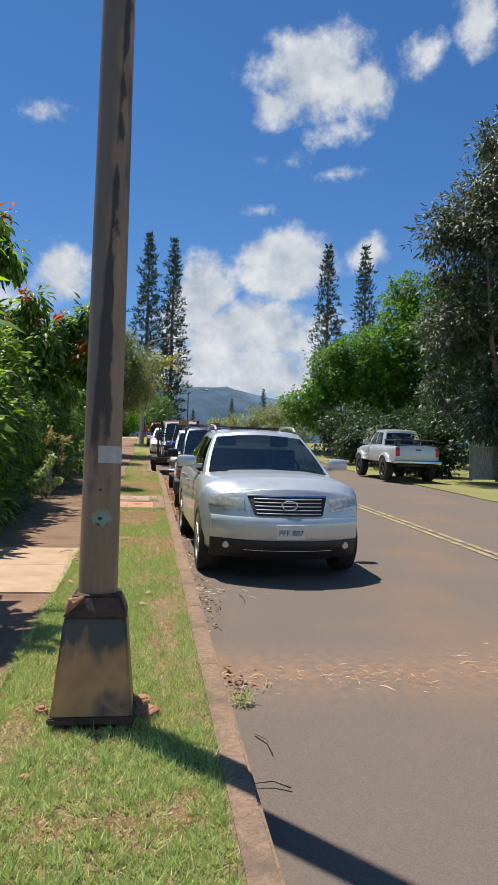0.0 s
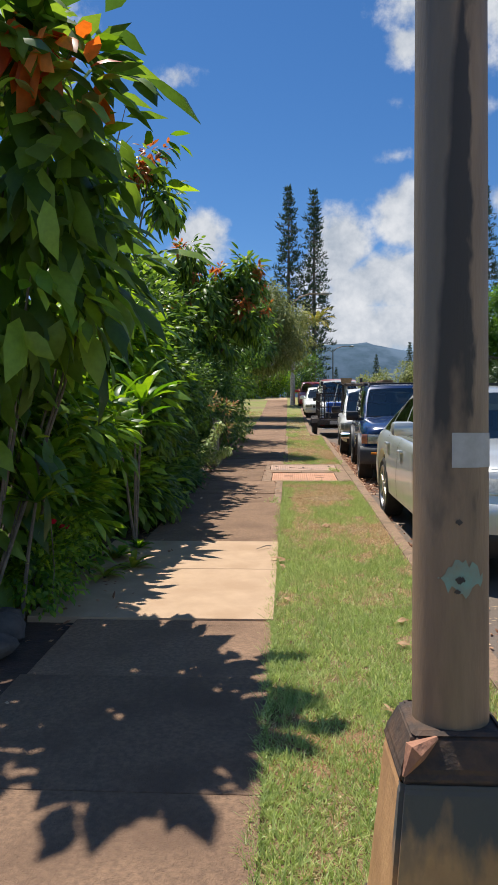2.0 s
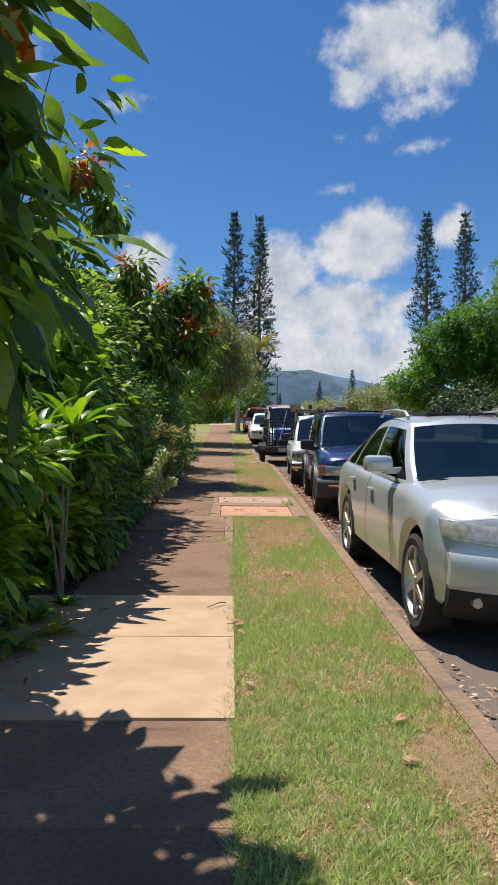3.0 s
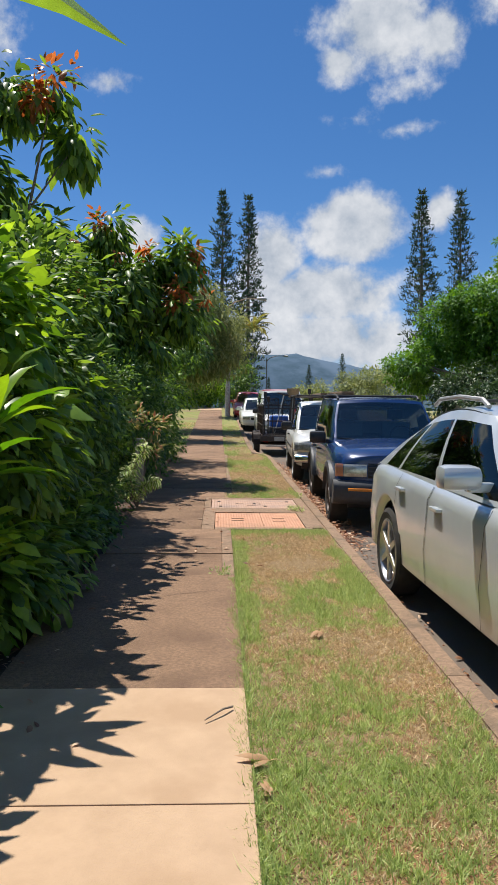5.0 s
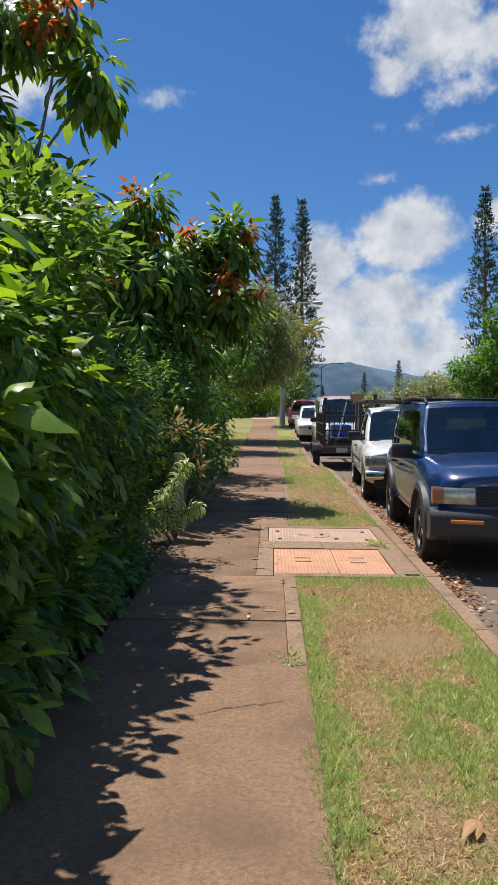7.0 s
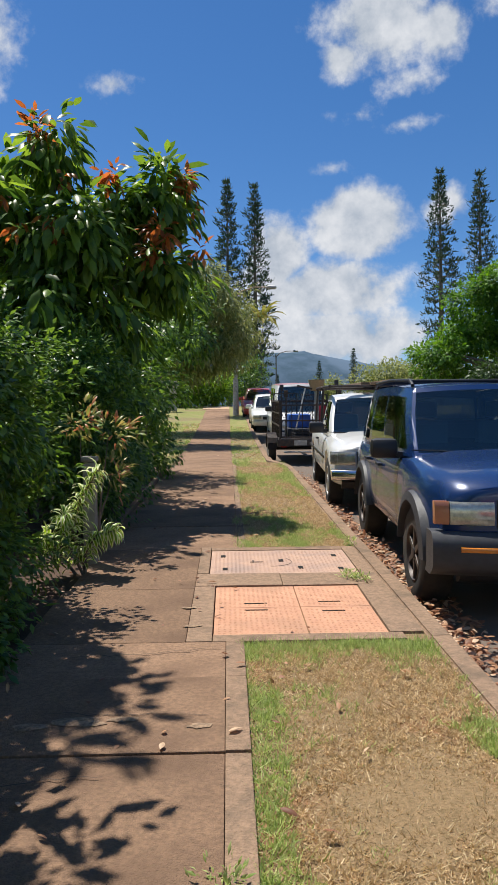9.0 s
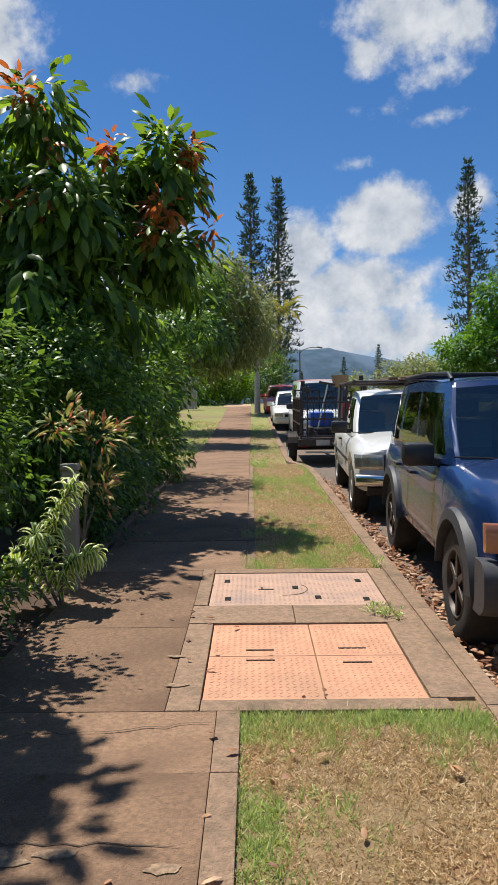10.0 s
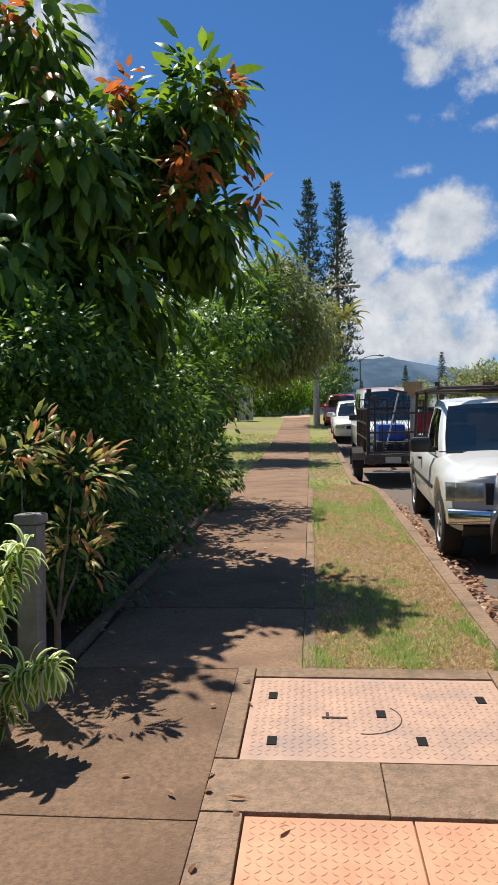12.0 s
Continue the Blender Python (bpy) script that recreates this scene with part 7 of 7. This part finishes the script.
def litter(name, rng, n, spots, size, mat, label, h=-0.13, lift=0.03):
    """Fallen leaves lying flat or curled in drifts: spots of x, y, spread x, spread y."""
    k = rng.integers(0, len(spots), n)
    s = np.array(spots)[k]
    x, y = s[:, 0] + rng.normal(size=n) * s[:, 2], s[:, 1] + rng.normal(size=n) * s[:, 3]
    x = np.where(h < -0.05, np.maximum(x, KERB_OUT + 0.02), x)
    pos = np.stack([x, y, np.array([gz(b) for b in y]) + h + rng.random(n) * lift], 1)
    along = unit(rng, n) * np.array([1, 1, 0.25])
    face = np.array([[0, 0, 1.0]]) + unit(rng, n) * 0.5
    ob = leaf_mesh(name, pos, along, face, size * np.exp(rng.normal(size=n) * 0.3), size * 0.5 * np.exp(rng.normal(size=n) * 0.25), mat, None, 0.3, fine=True)
    return tagged(ob, label, "fallen leaves", kind="stuff")


litter("leaf_litter", rng, 1900, [(0.62, 13.9, 0.1, 0.5), (0.66, 14.8, 0.12, 0.5), (0.62, 16.3, 0.1, 0.6), (0.6, 18, 0.08, 0.8), (0.6, 20, 0.08, 0.9), (0.6, 22, 0.08, 0.9)], 0.064, DRY_LEAF, "drift of brown fallen leaves in the gutter", lift=0.07)
litter("leaf_litter", rng, 170, [(0.62, 7.6, 0.07, 0.5), (0.6, 6.6, 0.06, 0.4), (0.6, 4.7, 0.06, 0.15), (0.6, 9.6, 0.05, 0.9), (0.6, 11.6, 0.05, 0.7)], 0.045, DRY_LEAF, "scattered brown leaves in the gutter", lift=0.035)
litter("leaf_litter", rng, 90, [(-1.9, 8.5, 0.2, 2.0), (-1.7, 12.5, 0.4, 2.5), (-1.6, 17, 0.4, 2.0), (-0.7, 13.4, 0.3, 1.0), (-1.3, 22, 0.5, 2.5)], 0.05, DRY_LEAF, "few dry leaves on the pavement and its edge", h=0.022, lift=0.012)
litter("leaf_litter", rng, 260, [(-2.1, 7.0, 0.1, 1.0), (-2.15, 10, 0.08, 1.5), (-2.15, 13, 0.08, 1.5), (-2.2, 17.5, 0.08, 1.5)], 0.05, DRY_LEAF, "dry leaves under the hedge's edge", h=0.0, lift=0.03)
STRAW = leafy("straw", (0.42, 0.28, 0.14), (0.66, 0.5, 0.3), rough=0.7, through_light=0.2)
n = 280
s = np.array([(1.75, 4.75, 0.25, 0.12), (2.6, 5.0, 0.3, 0.14), (0.68, 4.7, 0.12, 0.12), (0.75, 7.3, 0.18, 0.15), (1.3, 4.8, 0.3, 0.1)])[rng.integers(0, 5, n)]
x, y = np.maximum(s[:, 0] + rng.normal(size=n) * s[:, 2], KERB_OUT + 0.03), s[:, 1] + rng.normal(size=n) * s[:, 3]
pos = np.stack([x, y, np.array([gz(b) for b in y]) - 0.128 + rng.random(n) * 0.012], 1)
tagged(leaf_mesh("straw", pos, unit(rng, n) * np.array([1, 1, 0.08]), np.tile([[0, 0, 1.0]], (n, 1)), 0.05 * np.exp(rng.normal(size=n) * 0.5), np.full(n, 0.004), STRAW, None, 0.2), "wisps of dry straw strewn on the asphalt", "straw", kind="stuff")
# large fallen leaves and twigs, one by one
BIG = leafy("big_dry_leaf", (0.36, 0.2, 0.09), (0.5, 0.31, 0.16), rough=0.6, through_light=0.2)


def big_leaf(seed, x, y, ln, label="large curled dry leaf lying on the grass"):
    rg = np.random.default_rng(seed)
    a = rg.uniform(0, 6.3)
    turn = a + np.array([0.0, 0.4, -0.25, 3.3])
    n = len(turn)
    way = np.stack([np.cos(turn), np.sin(turn), rg.uniform(0.05, 0.4, n)], 1)
    ob = leaf_mesh("dry_leaf", np.tile([[0, 0, 0.012]], (n, 1)), way, np.array([[0.2, 0.1, 1.0]]) + unit(rg, n) * 0.5, ln * np.array([0.7, 0.5, 0.4, 0.2]), ln * np.array([0.2, 0.2, 0.2, 0.06]), BIG, None, 0.3, fine=True)
    ob.matrix_basis = pose(x, y, gz(y) + 0.008) @ SLANT
    return tagged(ob, label, "dry leaf", "large fallen leaves")


for k, (x, y, ln) in enumerate(((-0.24, 9.95, 0.2), (-0.7, 8.25, 0.22), (-0.72, 8.0, 0.14), (0.02, 6.6, 0.16), (-0.05, 6.2, 0.14), (0.05, 13.2, 0.12), (-0.42, 13.3, 0.08), (-0.45, 3.2, 0.1), (-0.2, 5.3, 0.1), (-0.72, 7.1, 0.12), (-0.6, 17.0, 0.09), (-0.25, 17.05, 0.08))):
    big_leaf(k, x, y, ln)
rg = random.Random(6)
for k, (x, y, ln) in enumerate(((0.95, 7.2, 0.3), (0.62, 3.9, 0.25), (0.7, 3.3, 0.2), (2.2, 3.4, 0.4), (1.6, 2.7, 0.25), (-0.85, 8.75, 0.2))):
    a = rg.uniform(0, 6)
    d = Vector((math.cos(a), math.sin(a), 0)) * ln
    h = -0.128 if x > KERB_OUT else 0.03
    tg = part("twig", tubed([(0, 0, 0), tuple(d * 0.5 + Vector((0.02, 0.02, 0.012))), tuple(d)], [0.006, 0.005, 0.003], 5), BARK, None)
    tg.matrix_basis = pose(x, y, gz(y) + h + 0.006) @ SLANT
    tagged(tg, "thin dry twig lying on the " + ("asphalt" if x > KERB_OUT else "pavement"), "twig", "twigs")
for k, (x, y) in enumerate(((0.1, 15.2), (0.2, 15.1), (0.62, 4.35), (-0.9, 11.55), (0.33, 16.5))):
    w = thing("weed", pose(x, y, gz(y) - (0.13 if x > 0.5 else 0)), "small green weed growing in a crack", "weed", "weeds in cracks")
    foliage("leaves", np.random.default_rng(300 + k), [((0, 0, 0.03), (0.07, 0.06, 0.03))], 26, 5, 0.03, 0.03, 0.009, GRASS, w, -0.4)
